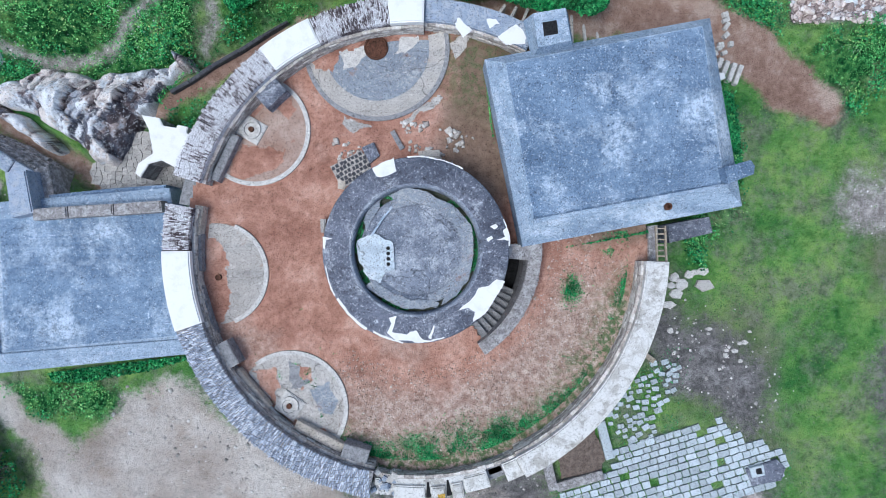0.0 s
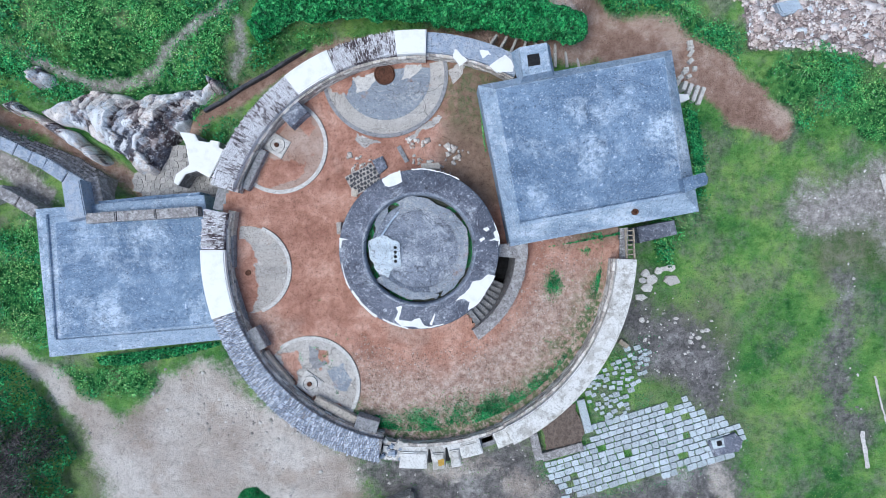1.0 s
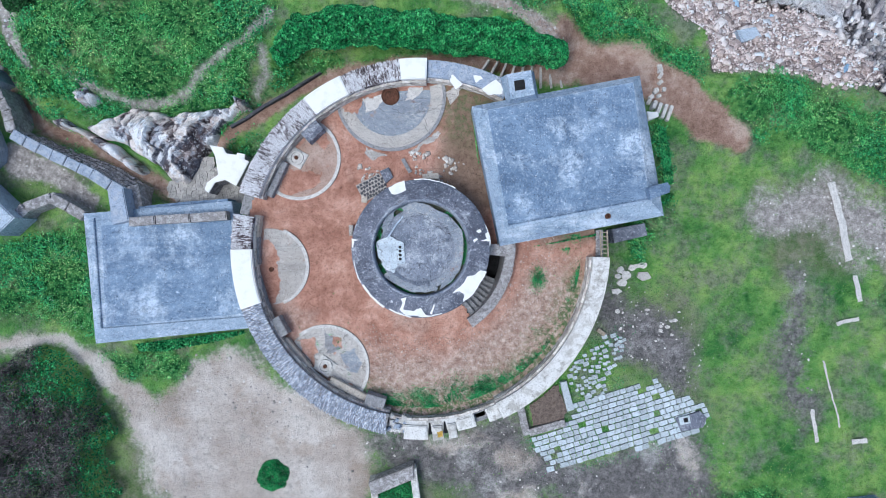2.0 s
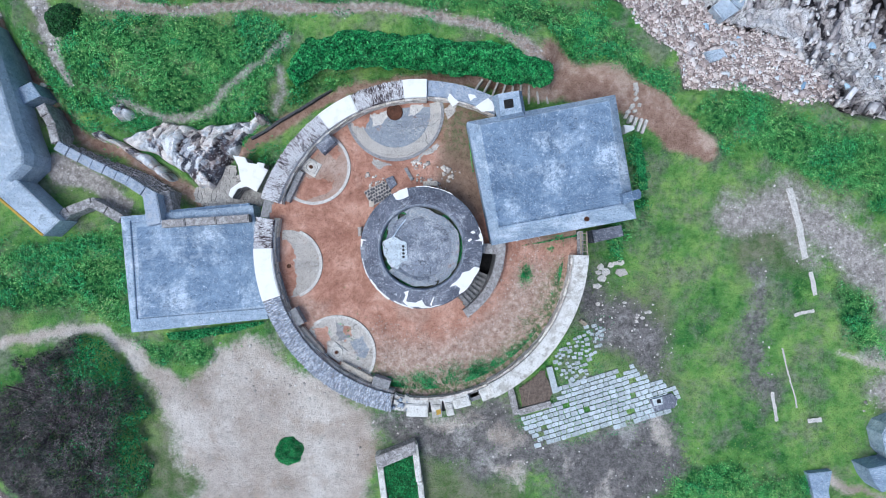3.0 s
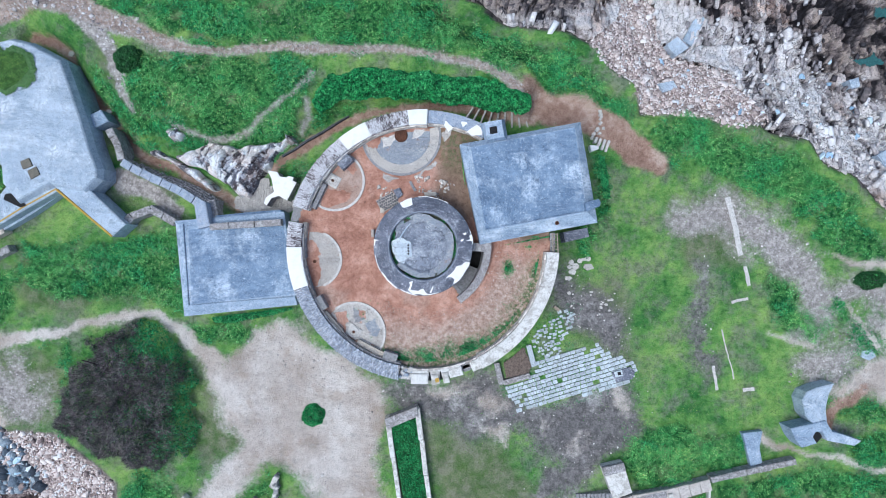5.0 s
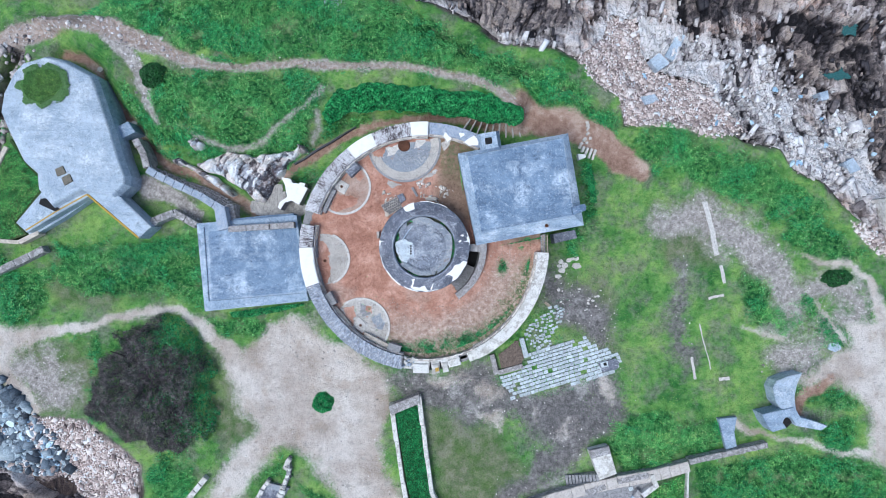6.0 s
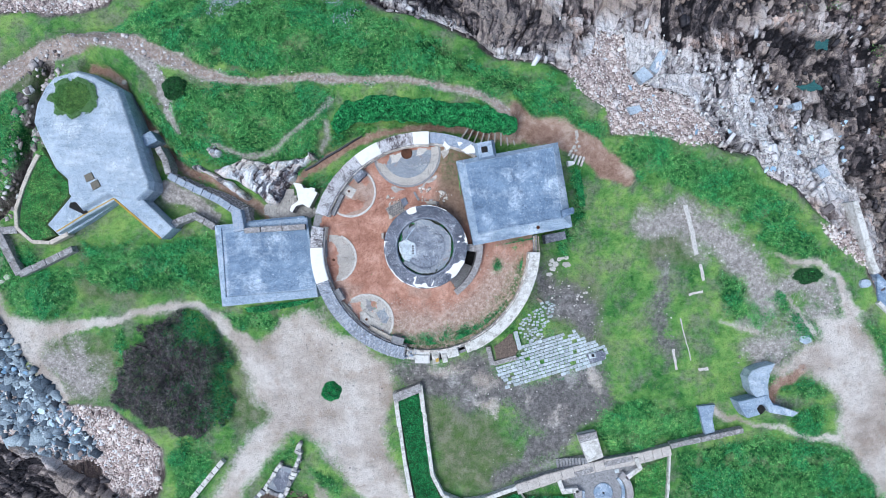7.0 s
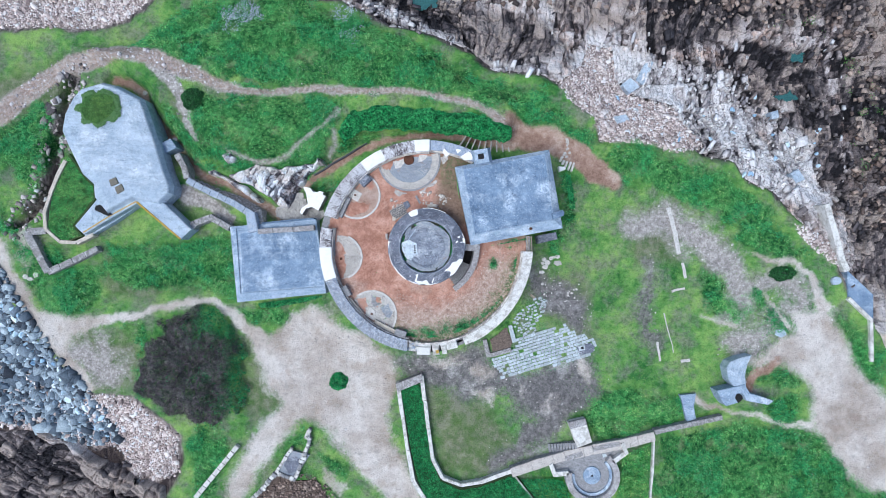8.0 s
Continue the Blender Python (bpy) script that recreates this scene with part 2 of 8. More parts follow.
def boulder_paint(name, stops):
    n = Nodes(name, 0.8).local()
    tone = n.ramp(n.chance(), stops)
    col = n.mix(0.9, tone, n.ramp(n.noise(3, 9, 0.75), [(0.3, 0.25), (0.7, 0.75)]), "OVERLAY")
    return n.done(col, n.noise(6, 8), 0.04, 0.7)


M_BOULDER = boulder_paint("blue_granite_boulder", [(0.0, (0.22, 0.36, 0.53)), (0.3, (0.42, 0.60, 0.78)), (0.7, (0.62, 0.77, 0.88)), (1.0, (0.82, 0.88, 0.92))])
M_WETBOULDER = boulder_paint("dark_blue_boulder", [(0.0, (0.06, 0.08, 0.11)), (0.5, (0.15, 0.20, 0.27)), (1.0, (0.36, 0.46, 0.55))])


def outcrop_paint():
    n = Nodes("lichened_outcrop", 0.95)
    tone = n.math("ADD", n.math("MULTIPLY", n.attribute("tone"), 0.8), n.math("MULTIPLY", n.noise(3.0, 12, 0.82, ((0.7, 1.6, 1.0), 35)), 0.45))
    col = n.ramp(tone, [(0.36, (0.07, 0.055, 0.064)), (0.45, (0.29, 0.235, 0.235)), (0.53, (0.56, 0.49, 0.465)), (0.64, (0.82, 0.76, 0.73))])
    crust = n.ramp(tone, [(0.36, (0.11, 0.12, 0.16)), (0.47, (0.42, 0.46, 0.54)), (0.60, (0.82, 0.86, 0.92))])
    col = n.mix(n.ramp(n.noise(0.7, 9, 0.75), [(0.48, 0.0), (0.54, 0.9)]), col, crust)
    col = n.mix(n.ramp(n.noise(5, 10, 0.85), [(0.545, 0.0), (0.57, 0.9)]), col, (0.78, 0.79, 0.82))
    col = n.mix(n.ramp(n.noise(1.7, 6), [(0.66, 0.0), (0.69, 0.8)]), col, (0.45, 0.30, 0.12))
    return n.done(speckle(n, col, 0.4), n.noise(6, 10, 0.75), 0.06, 0.8)


M_OUTCROP = outcrop_paint()


def bedrock_paint():
    n = Nodes("bedded_shore_rock", 0.85)
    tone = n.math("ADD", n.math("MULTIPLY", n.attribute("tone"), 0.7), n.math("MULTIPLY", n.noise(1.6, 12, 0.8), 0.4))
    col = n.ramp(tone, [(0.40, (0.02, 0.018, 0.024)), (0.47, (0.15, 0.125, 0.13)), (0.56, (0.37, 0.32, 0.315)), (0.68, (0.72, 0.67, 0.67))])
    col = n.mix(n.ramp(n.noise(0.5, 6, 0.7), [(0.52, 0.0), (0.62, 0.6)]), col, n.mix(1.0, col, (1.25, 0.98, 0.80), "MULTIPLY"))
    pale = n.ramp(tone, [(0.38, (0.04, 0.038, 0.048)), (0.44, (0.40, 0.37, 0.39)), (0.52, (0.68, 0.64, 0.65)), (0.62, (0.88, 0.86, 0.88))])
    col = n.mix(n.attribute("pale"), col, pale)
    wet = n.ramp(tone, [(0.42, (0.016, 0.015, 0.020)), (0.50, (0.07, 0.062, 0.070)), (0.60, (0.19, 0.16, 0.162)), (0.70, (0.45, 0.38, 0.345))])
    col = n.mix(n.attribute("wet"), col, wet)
    return n.done(speckle(n, col, 0.45, None, 0.7), n.noise(5, 10, 0.8), 0.15, 1.0)


M_BEDROCK = bedrock_paint()


def ground_paint():
    n = Nodes("ground_cover", 0.95, 0.2)
    fine, mid, wide = n.noise(22, 6, 0.75), n.noise(3.5, 10, 0.75), n.noise(0.5, 6, 0.65)
    fray = n.math("MULTIPLY", n.math("SUBTRACT", n.noise(4.5, 12, 0.86), 0.5), 3.4)

    def cover(name):
        """Ragged patches instead of a soft fade where one cover gives way to another."""
        w = n.attribute(name)
        loose = n.math("MULTIPLY", fray, n.math("MULTIPLY", n.math("MULTIPLY", w, n.math("SUBTRACT", 1.0, w)), 4.0))
        return n.ramp(n.math("ADD", w, loose), [(0.15, 0.0), (0.86, 1.0)])

    broad = n.noise(0.22, 5, 0.6)
    turf = n.ramp(n.math("ADD", n.math("MULTIPLY", broad, 0.6), n.math("MULTIPLY", n.noise(1.1, 8, 0.7), 0.4)), [(0.40, (0.05, 0.195, 0.045)), (0.49, (0.155, 0.35, 0.085)), (0.59, (0.30, 0.48, 0.13))])
    turf = n.mix(n.ramp(mid, [(0.38, 0.7), (0.5, 0.0)]), turf, n.mix(1.0, turf, (0.40, 0.50, 0.42), "MULTIPLY"))
    bare = n.ramp(mid, [(0.40, (0.12, 0.125, 0.105)), (0.5, (0.20, 0.20, 0.175)), (0.6, (0.30, 0.295, 0.265))])
    turf = n.mix(n.ramp(n.noise(0.42, 9, 0.72), [(0.47, 0.0), (0.60, 0.7)]), turf, bare)
    turf = n.mix(n.ramp(n.noise(7, 8, 0.8), [(0.58, 0.0), (0.63, 0.6)]), turf, (0.30, 0.29, 0.25))
    dull = n.ramp(n.noise(0.8, 9, 0.75), [(0.40, (0.085, 0.15, 0.05)), (0.5, (0.17, 0.20, 0.11)), (0.6, (0.28, 0.27, 0.21))])
    turf = n.mix(n.ramp(n.attribute("dry"), [(0.1, 0.0), (0.9, 0.85)]), turf, dull)
    # darkest greens paint the shade on the soil between the herbs
    lush = n.ramp(mid, [(0.38, (0.006, 0.04, 0.012)), (0.5, (0.024, 0.14, 0.036)), (0.6, (0.13, 0.33, 0.09))])
    lush = n.mix(n.ramp(n.noise(0.45, 8, 0.72), [(0.54, 0.0), (0.64, 0.7)]), lush, n.ramp(mid, [(0.4, (0.14, 0.20, 0.09)), (0.6, (0.34, 0.38, 0.22))]))
    col = n.mix(cover("lush"), turf, lush)
    dark = n.ramp(mid, [(0.38, (0.11, 0.105, 0.105)), (0.5, (0.19, 0.18, 0.18)), (0.62, (0.30, 0.285, 0.28))])
    dark = n.mix(n.ramp(n.noise(0.33, 9, 0.75), [(0.53, 0.0), (0.62, 0.75)]), dark, n.ramp(n.noise(6, 8, 0.8), [(0.42, (0.30, 0.29, 0.285)), (0.55, (0.60, 0.58, 0.57))]))
    col = n.mix(cover("dark"), col, dark)
    gravel = n.ramp(mid, [(0.36, (0.24, 0.215, 0.20)), (0.5, (0.43, 0.395, 0.375)), (0.62, (0.66, 0.625, 0.60))])
    col = n.mix(cover("gravel"), col, gravel)
    sand = n.ramp(n.noise(0.16, 7, 0.7), [(0.36, (0.40, 0.33, 0.28)), (0.47, (0.585, 0.52, 0.47)), (0.58, (0.76, 0.71, 0.665))])
    sand = n.mix(n.ramp(n.noise(0.6, 12, 0.8), [(0.53, 0.0), (0.61, 0.65)]), sand, (0.50, 0.405, 0.335))
    sand = n.mix(n.ramp(n.noise(0.8, 12, 0.85), [(0.38, 0.7), (0.44, 0.0)]), sand, (0.36, 0.345, 0.32))
    sand = n.mix(n.ramp(n.noise(3.5, 10, 0.84), [(0.40, 0.6), (0.455, 0.0)]), sand, (0.30, 0.27, 0.235))
    col = n.mix(cover("sand"), col, sand)
    earth = n.ramp(n.math("ADD", n.math("MULTIPLY", mid, 0.4), n.math("MULTIPLY", wide, 0.6)), [(0.38, (0.24, 0.14, 0.105)), (0.5, (0.42, 0.275, 0.215)), (0.6, (0.60, 0.46, 0.385))])
    col = n.mix(cover("earth"), col, earth)
    strata = n.noise(1.3, 12, 0.8, ((2.2, 0.6, 1.0), 12))
    rock = n.ramp(strata, [(0.36, (0.035, 0.03, 0.033)), (0.48, (0.14, 0.115, 0.115)), (0.56, (0.30, 0.25, 0.24)), (0.68, (0.46, 0.44, 0.45))])
    col = n.mix(n.attribute("rock"), col, rock)
    wet = n.ramp(strata, [(0.38, (0.018, 0.016, 0.018)), (0.52, (0.06, 0.045, 0.045)), (0.68, (0.16, 0.12, 0.10))])
    col = n.mix(n.attribute("wet"), col, wet)
    stony = n.ramp(n.cells(5.5, "F1", "Color"), [(0.2, (0.30, 0.23, 0.215)), (0.5, (0.52, 0.43, 0.40)), (0.8, (0.66, 0.59, 0.56))])
    col = n.mix(cover("shingle"), col, stony)
    return n.done(speckle(n, col, 0.50, None, 1.3, -0.015), n.math("ADD", fine, n.math("MULTIPLY", mid, 2.0)), 0.08, 0.9)


M_GROUND = ground_paint()


def yard_paint():
    n = Nodes("red_earth_yard", 0.95, 0.2)
    fine, mid, wide = n.noise(24, 6, 0.8), n.noise(3.0, 10, 0.78), n.noise(0.6, 8, 0.7)
    red = n.ramp(n.math("ADD", n.math("MULTIPLY", mid, 0.35), n.math("MULTIPLY", wide, 0.65)), [(0.38, (0.30, 0.14, 0.10)), (0.5, (0.50, 0.27, 0.20)), (0.6, (0.66, 0.42, 0.335))])
    red = n.mix(n.ramp(n.noise(8, 8, 0.8), [(0.40, 0.6), (0.45, 0.0)]), red, (0.20, 0.10, 0.075))
    grit = n.ramp(mid, [(0.38, (0.34, 0.225, 0.18)), (0.5, (0.52, 0.40, 0.335)), (0.62, (0.70, 0.61, 0.54))])
    grit = n.mix(n.ramp(n.noise(6.5, 9, 0.84), [(0.43, 0.75), (0.47, 0.0)]), grit, (0.17, 0.105, 0.085))
    col = n.mix(n.attribute("grit"), red, grit)
    mud = n.ramp(mid, [(0.34, (0.11, 0.085, 0.06)), (0.66, (0.25, 0.19, 0.14))])
    col = n.mix(n.attribute("mud"), col, mud)
    moss = n.ramp(fine, [(0.4, (0.035, 0.10, 0.03)), (0.6, (0.11, 0.20, 0.07))])
    col = n.mix(n.math("MULTIPLY", n.attribute("moss"), n.ramp(n.noise(4, 10, 0.8), [(0.46, 0.0), (0.54, 0.9)])), col, moss)
    return n.done(speckle(n, col, 0.55, None, 1.0, -0.01), n.math("ADD", fine, mid), 0.03, 0.8)


M_YARD = yard_paint()


def simple(name, a, b, rough=0.8, metal=0.0, scale=6.0):
    n = Nodes(name, rough)
    n.bsdf.inputs["Metallic"].default_value = metal
    return n.done(speckle(n, n.ramp(n.noise(scale, 10, 0.75), [(0.35, a), (0.65, b)]), 0.55), n.noise(scale * 3, 5), 0.02, 0.6)


M_RUST = simple("rusty_iron", (0.06, 0.03, 0.02), (0.18, 0.08, 0.05), 0.8, 0.3)
M_POOL = simple("pool_water", (0.03, 0.10, 0.10), (0.06, 0.16, 0.16), 0.12)
M_HATCH = simple("brown_hatch_plate", (0.12, 0.11, 0.09), (0.24, 0.22, 0.18), 0.8)
# near-black surface that paints the shade inside openings and the stair passage
M_DARK = simple("painted_opening_shade", (0.01, 0.01, 0.012), (0.03, 0.03, 0.032), 0.9)
M_TAN = simple("tan_render", (0.48, 0.425, 0.36), (0.70, 0.64, 0.565), 0.9, 0, 3)
M_STEP = simple("step_stone", (0.20, 0.20, 0.215), (0.42, 0.42, 0.435), 0.9, 0, 5)
M_PALESTEP = simple("pale_step_stone", (0.52, 0.495, 0.475), (0.76, 0.74, 0.71), 0.9, 0, 5)
M_MORTAR = simple("pinkish_mortar", (0.46, 0.415, 0.385), (0.66, 0.62, 0.585), 0.95, 0, 3)
M_COBBLE = simple("dark_cobble", (0.05, 0.052, 0.065), (0.13, 0.13, 0.15), 0.9)
M_PALEBLUE = concrete("pale_blue_screed", (0.50, 0.58, 0.66), (0.70, 0.78, 0.84), (0.84, 0.88, 0.91), 0.5, (0.36, 0.42, 0.48), cracks=True)
M_OCHRE = simple("ochre_lichen", (0.45, 0.28, 0.05), (0.65, 0.42, 0.10), 0.95)
M_RAIL = simple("weathered_wood", (0.28, 0.23, 0.17), (0.48, 0.42, 0.34), 0.9)

# ---- geometry helpers ----


def mesh_object(name, verts, faces, material, parent=None, label="", smooth=False):
    me = bpy.data.meshes.new(name)
    if isinstance(faces, np.ndarray):
        k = faces.shape[1]
        me.vertices.add(len(verts))
        me.vertices.foreach_set("co", np.asarray(verts, np.float32).ravel())
        me.loops.add(faces.size)
        me.loops.foreach_set("vertex_index", faces.astype(np.int32).ravel())
        me.polygons.add(len(faces))
        me.polygons.foreach_set("loop_start", np.arange(0, faces.size, k, dtype=np.int32))
        me.update(calc_edges=True)
    else:
        me.from_pydata([tuple(v) for v in verts], [], faces)
        me.update()
    if smooth:
        me.polygons.foreach_set("use_smooth", np.ones(len(me.polygons), bool))
    me.materials.append(material)
    ob = new(name, me)
    if parent:
        ob.parent = parent
    if label:
        ob["label"] = label
    return ob


def part(name, bm, material, parent=None, label="", smooth=False):
    me = bpy.data.meshes.new(name)
    bmesh.ops.recalc_face_normals(bm, faces=bm.faces)
    bm.to_mesh(me)
    bm.free()
    if smooth:
        me.polygons.foreach_set("use_smooth", np.ones(len(me.polygons), bool))
    me.materials.append(material)
    ob = new(name, me)
    if parent:
        ob.parent = parent
    if label:
        ob["label"] = label
    return ob


def thing(name, label, category, group="", kind=""):
    ob = new(name)
    return tagged(ob, label, category, group, kind)


def prism(poly, z0, z1, bevel=0.04, bm=None, wear=0.0):
    """An upright prism over a polygon, with worn top edges. z1 may be a list of heights, one a corner."""
    bm = bm or bmesh.new()
    tops = z1 if isinstance(z1, (list, tuple)) else [z1] * len(poly)
    low = [bm.verts.new((x, y, z0)) for x, y in poly]
    high = [bm.verts.new((x, y, z)) for (x, y), z in zip(poly, tops)]
    faces = [bm.faces.new(low[::-1]), bm.faces.new(high)]
    for i in range(len(poly)):
        j = (i + 1) % len(poly)
        faces.append(bm.faces.new((low[i], low[j], high[j], high[i])))
    if bevel:
        edges = [e for e in bm.edges if e.verts[0] in high and e.verts[1] in high]
        bmesh.ops.recalc_face_normals(bm, faces=faces)
        bmesh.ops.bevel(bm, geom=edges, offset=bevel, segments=2, affect="EDGES", clamp_overlap=True)
    return bm


def box(cx, cy, z0, sx, sy, sz, turn=0.0, bevel=0.03, bm=None):
    c, s = math.cos(radians(turn)), math.sin(radians(turn))
    pts = [(cx + c * u * sx / 2 - s * v * sy / 2, cy + s * u * sx / 2 + c * v * sy / 2) for u, v in ((-1, -1), (1, -1), (1, 1), (-1, 1))]
    return prism(pts, z0, z0 + sz, bevel, bm)


def arc(c, r, a0, a1, n):
    return [(c[0] + r * math.cos(radians(a0 + (a1 - a0) * i / n)), c[1] + r * math.sin(radians(a0 + (a1 - a0) * i / n))) for i in range(n + 1)]


def ring_piece(c, r0, r1, a0, a1, z0, z1, bevel=0.04, bm=None, step=4.0):
    n = max(2, int(abs(a1 - a0) / step))
    return prism(arc(c, r1, a0, a1, n) + arc(c, r0, a0, a1, n)[::-1], z0, z1, bevel, bm)


def lathe(c, profile, n=48, bm=None, cap=True):
    """Turns a profile of (radius, z) round an upright axis."""
    bm = bm or bmesh.new()
    rows = []
    for r, z in profile:
        rows.append([bm.verts.new((c[0] + r * math.cos(2 * math.pi * i / n), c[1] + r * math.sin(2 * math.pi * i / n), z)) for i in range(n)])
    for a, b in zip(rows, rows[1:]):
        for i in range(n):
            j = (i + 1) % n
            bm.faces.new((a[i], a[j], b[j], b[i]))
    if cap:
        bm.faces.new(rows[-1])
    return bm


def strip(line, width, z0, z1, bevel=0.04, bm=None):
    """A wall of even thickness along a polyline."""
    pts = [Vector(p[:2]) for p in line]
    left, right = [], []
    for i, p in enumerate(pts):
        d0 = (p - pts[i - 1]).normalized() if i else (pts[1] - p).normalized()
        d1 = (pts[i + 1] - p).normalized() if i + 1 < len(pts) else d0
        t = (d0 + d1).normalized()
        nrm = Vector((-t.y, t.x)) * (width / 2 / max(0.5, t.dot(d1)))
        left.append(tuple(p + nrm))
        right.append(tuple(p - nrm))
    return prism(left + right[::-1], z0, z1, bevel, bm)


RNG = np.random.default_rng(7)
LATTICE = RNG.random((256, 256))


def fbm(x, y, scale, octaves=4, shift=0):
    """Smooth noise about 0, over metres."""
    out, amp, total = 0.0, 1.0, 0.0
    for o in range(octaves):
        u, v = np.asarray(x) / scale + 17.3 * (o + shift), np.asarray(y) / scale + 9.1 * (o + 2 * shift)
        iu, iv = np.floor(u).astype(int), np.floor(v).astype(int)
        fu, fv = u - iu, v - iv
        fu, fv = fu * fu * (3 - 2 * fu), fv * fv * (3 - 2 * fv)
        g = lambda a, b: LATTICE[(iu + a) % 256, (iv + b) % 256]
        out = out + amp * ((g(0, 0) * (1 - fu) + g(1, 0) * fu) * (1 - fv) + (g(0, 1) * (1 - fu) + g(1, 1) * fu) * fv - 0.5)
        total += amp
        amp, scale = amp * 0.55, scale / 2.1
    return out / total * 2


def depth_in(poly, x, y):
    """Distance inside a polygon; negative outside."""
    d = np.full(np.shape(x), 1e9)
    inside = np.zeros(np.shape(x), bool)
    for (x0, y0), (x1, y1) in zip(poly, poly[1:] + poly[:1]):
        ex, ey = x1 - x0, y1 - y0
        k = np.clip(((x - x0) * ex + (y - y0) * ey) / (ex * ex + ey * ey + 1e-9), 0, 1)
        d = np.minimum(d, np.hypot(x - x0 - k * ex, y - y0 - k * ey))
        inside ^= ((y0 > y) != (y1 > y)) & (x < ex * (y - y0) / (ey + 1e-12) + x0)
    return np.where(inside, d, -d)


def depth_along(line, x, y):
    """Distance inside a path given as (x, y, width); negative outside."""
    best = np.full(np.shape(x), -1e9)
    for (x0, y0, w0), (x1, y1, w1) in zip(line, line[1:]):
        ex, ey = x1 - x0, y1 - y0
        k = np.clip(((x - x0) * ex + (y - y0) * ey) / (ex * ex + ey * ey + 1e-9), 0, 1)
        best = np.maximum(best, (w0 + k * (w1 - w0)) / 2 - np.hypot(x - x0 - k * ex, y - y0 - k * ey))
    return best


def ease(v, lo, hi):
    v = np.clip((v - lo) / (hi - lo), 0, 1)
    return v * v * (3 - 2 * v)


# ---- the ground: one sheet from the yard to the horizon ----
CENTRE = (-1.0, 0.0)
SAND = [
    [(-18.29, -7.00), (-16.08, -8.90), (-14.50, -7.42), (-13.55, -5.95), (-11.34, -5.74), (-9.23, -7.11), (-6.60, -8.90), (-3.97, -10.38), (-3.76, -11.54), (-4.39, -13.33), (-4.50, -15.43), (-3.97, -18.58), (-2.82, -21.21), (-1.45, -23.95), (-4.50, -23.94), (-7.13, -20.95), (-9.76, -17.63), (-12.39, -16.37), (-13.97, -17.63), (-16.08, -20.26), (-18.45, -23.94), (-20.02, -23.93), (-18.29, -19.63), (-17.03, -17.00), (-15.24, -15.68), (-14.50, -14.48), (-16.08, -13.32), (-16.87, -11.21), (-17.66, -8.90)],
    [(-41.92, 3.03), (-40.44, -0.13), (-39.01, -3.93), (-37.06, -5.72), (-35.05, -6.46), (-32.15, -6.67), (-32.15, -7.62), (-34.42, -8.67), (-35.36, -10.36), (-36.63, -9.20), (-38.32, -6.56), (-39.69, -4.35), (-41.91, -2.77)],
    [(32.99, -6.30), (36.05, -5.46), (37.20, -6.52), (37.72, -8.10), (38.40, -9.94), (39.97, -11.89), (42.85, -14.94), (42.82, -23.87), (38.10, -21.34), (36.53, -19.14), (34.86, -16.93), (34.97, -14.14), (33.50, -11.88), (31.82, -11.09), (29.72, -11.25), (29.19, -10.72), (31.30, -9.41), (33.15, -8.41)],
]
SAND_PATHS = [
    [(-32.94, -7.25, 1.05), (-30.31, -6.62, 0.79), (-27.67, -6.26, 0.63), (-25.04, -5.73, 0.58), (-23.04, -5.05, 0.68), (-21.24, -5.05, 0.74), (-19.66, -5.89, 0.95), (-18.19, -7.21, 1.26), (-16.87, -8.69, 1.79)],
    [(-40.44, -1.71, 1.37), (-39.27, -4.35, 1.37), (-37.58, -6.72, 1.37), (-36.00, -8.83, 1.26), (-34.62, -10.67, 1.16), (-32.41, -12.78, 1.05)],
    [(29.54, -0.83, 0.37), (31.43, -1.14, 0.47), (33.43, -1.78, 0.58), (35.00, -2.83, 0.68), (35.63, -4.41, 0.95), (36.15, -5.89, 1.37)],
    [(30.42, -4.41, 0.37), (31.42, -5.99, 0.37), (32.99, -7.83, 0.63)],
    [(24.47, -6.61, 0.26), (26.05, -6.82, 0.32), (27.62, -7.46, 0.42)],
    [(23.82, -13.98, 0.74), (24.66, -14.50, 0.74), (25.60, -15.03, 0.47), (27.60, -15.40, 0.37), (29.70, -15.72, 0.37), (31.39, -16.51, 0.42), (34.96, -16.88, 0.53)],
]
DARK = [
    [(-7.13, -8.69), (-3.97, -10.06), (-0.28, -10.07), (3.93, -8.81), (5.61, -10.81), (6.56, -11.86), (9.72, -11.34), (13.93, -9.76), (15.30, -11.24), (15.08, -13.44), (13.92, -15.55), (11.82, -16.60), (9.81, -19.12), (6.55, -20.80), (3.92, -21.53), (4.76, -19.43), (6.82, -17.86), (8.87, -15.70), (6.82, -14.12), (3.93, -14.12), (0.24, -13.54), (-1.23, -12.17), (-3.97, -11.12)],
    [(8.94, -1.76), (11.05, -2.71), (12.89, -3.34), (14.26, -5.18), (14.57, -6.76), (13.41, -8.39), (12.25, -7.55), (11.04, -5.87), (9.62, -5.86), (9.10, -3.86)],
    [(19.00, -0.98), (20.27, -0.98), (20.67, -8.61), (19.72, -9.92), (19.10, -6.50)],
    [(28.99, -8.72), (32.25, -8.09), (32.99, -8.62), (30.88, -9.67), (29.40, -10.98), (29.29, -12.82), (30.34, -13.98), (29.45, -14.19), (28.34, -12.93), (28.19, -10.72)],
    [(-11.34, -16.06), (-7.92, -16.22), (-6.34, -18.58), (-7.13, -19.74), (-9.23, -17.79)],
    [(-17.66, -17.52), (-16.08, -16.21), (-14.50, -16.47), (-16.60, -19.10), (-17.92, -19.73)],
]
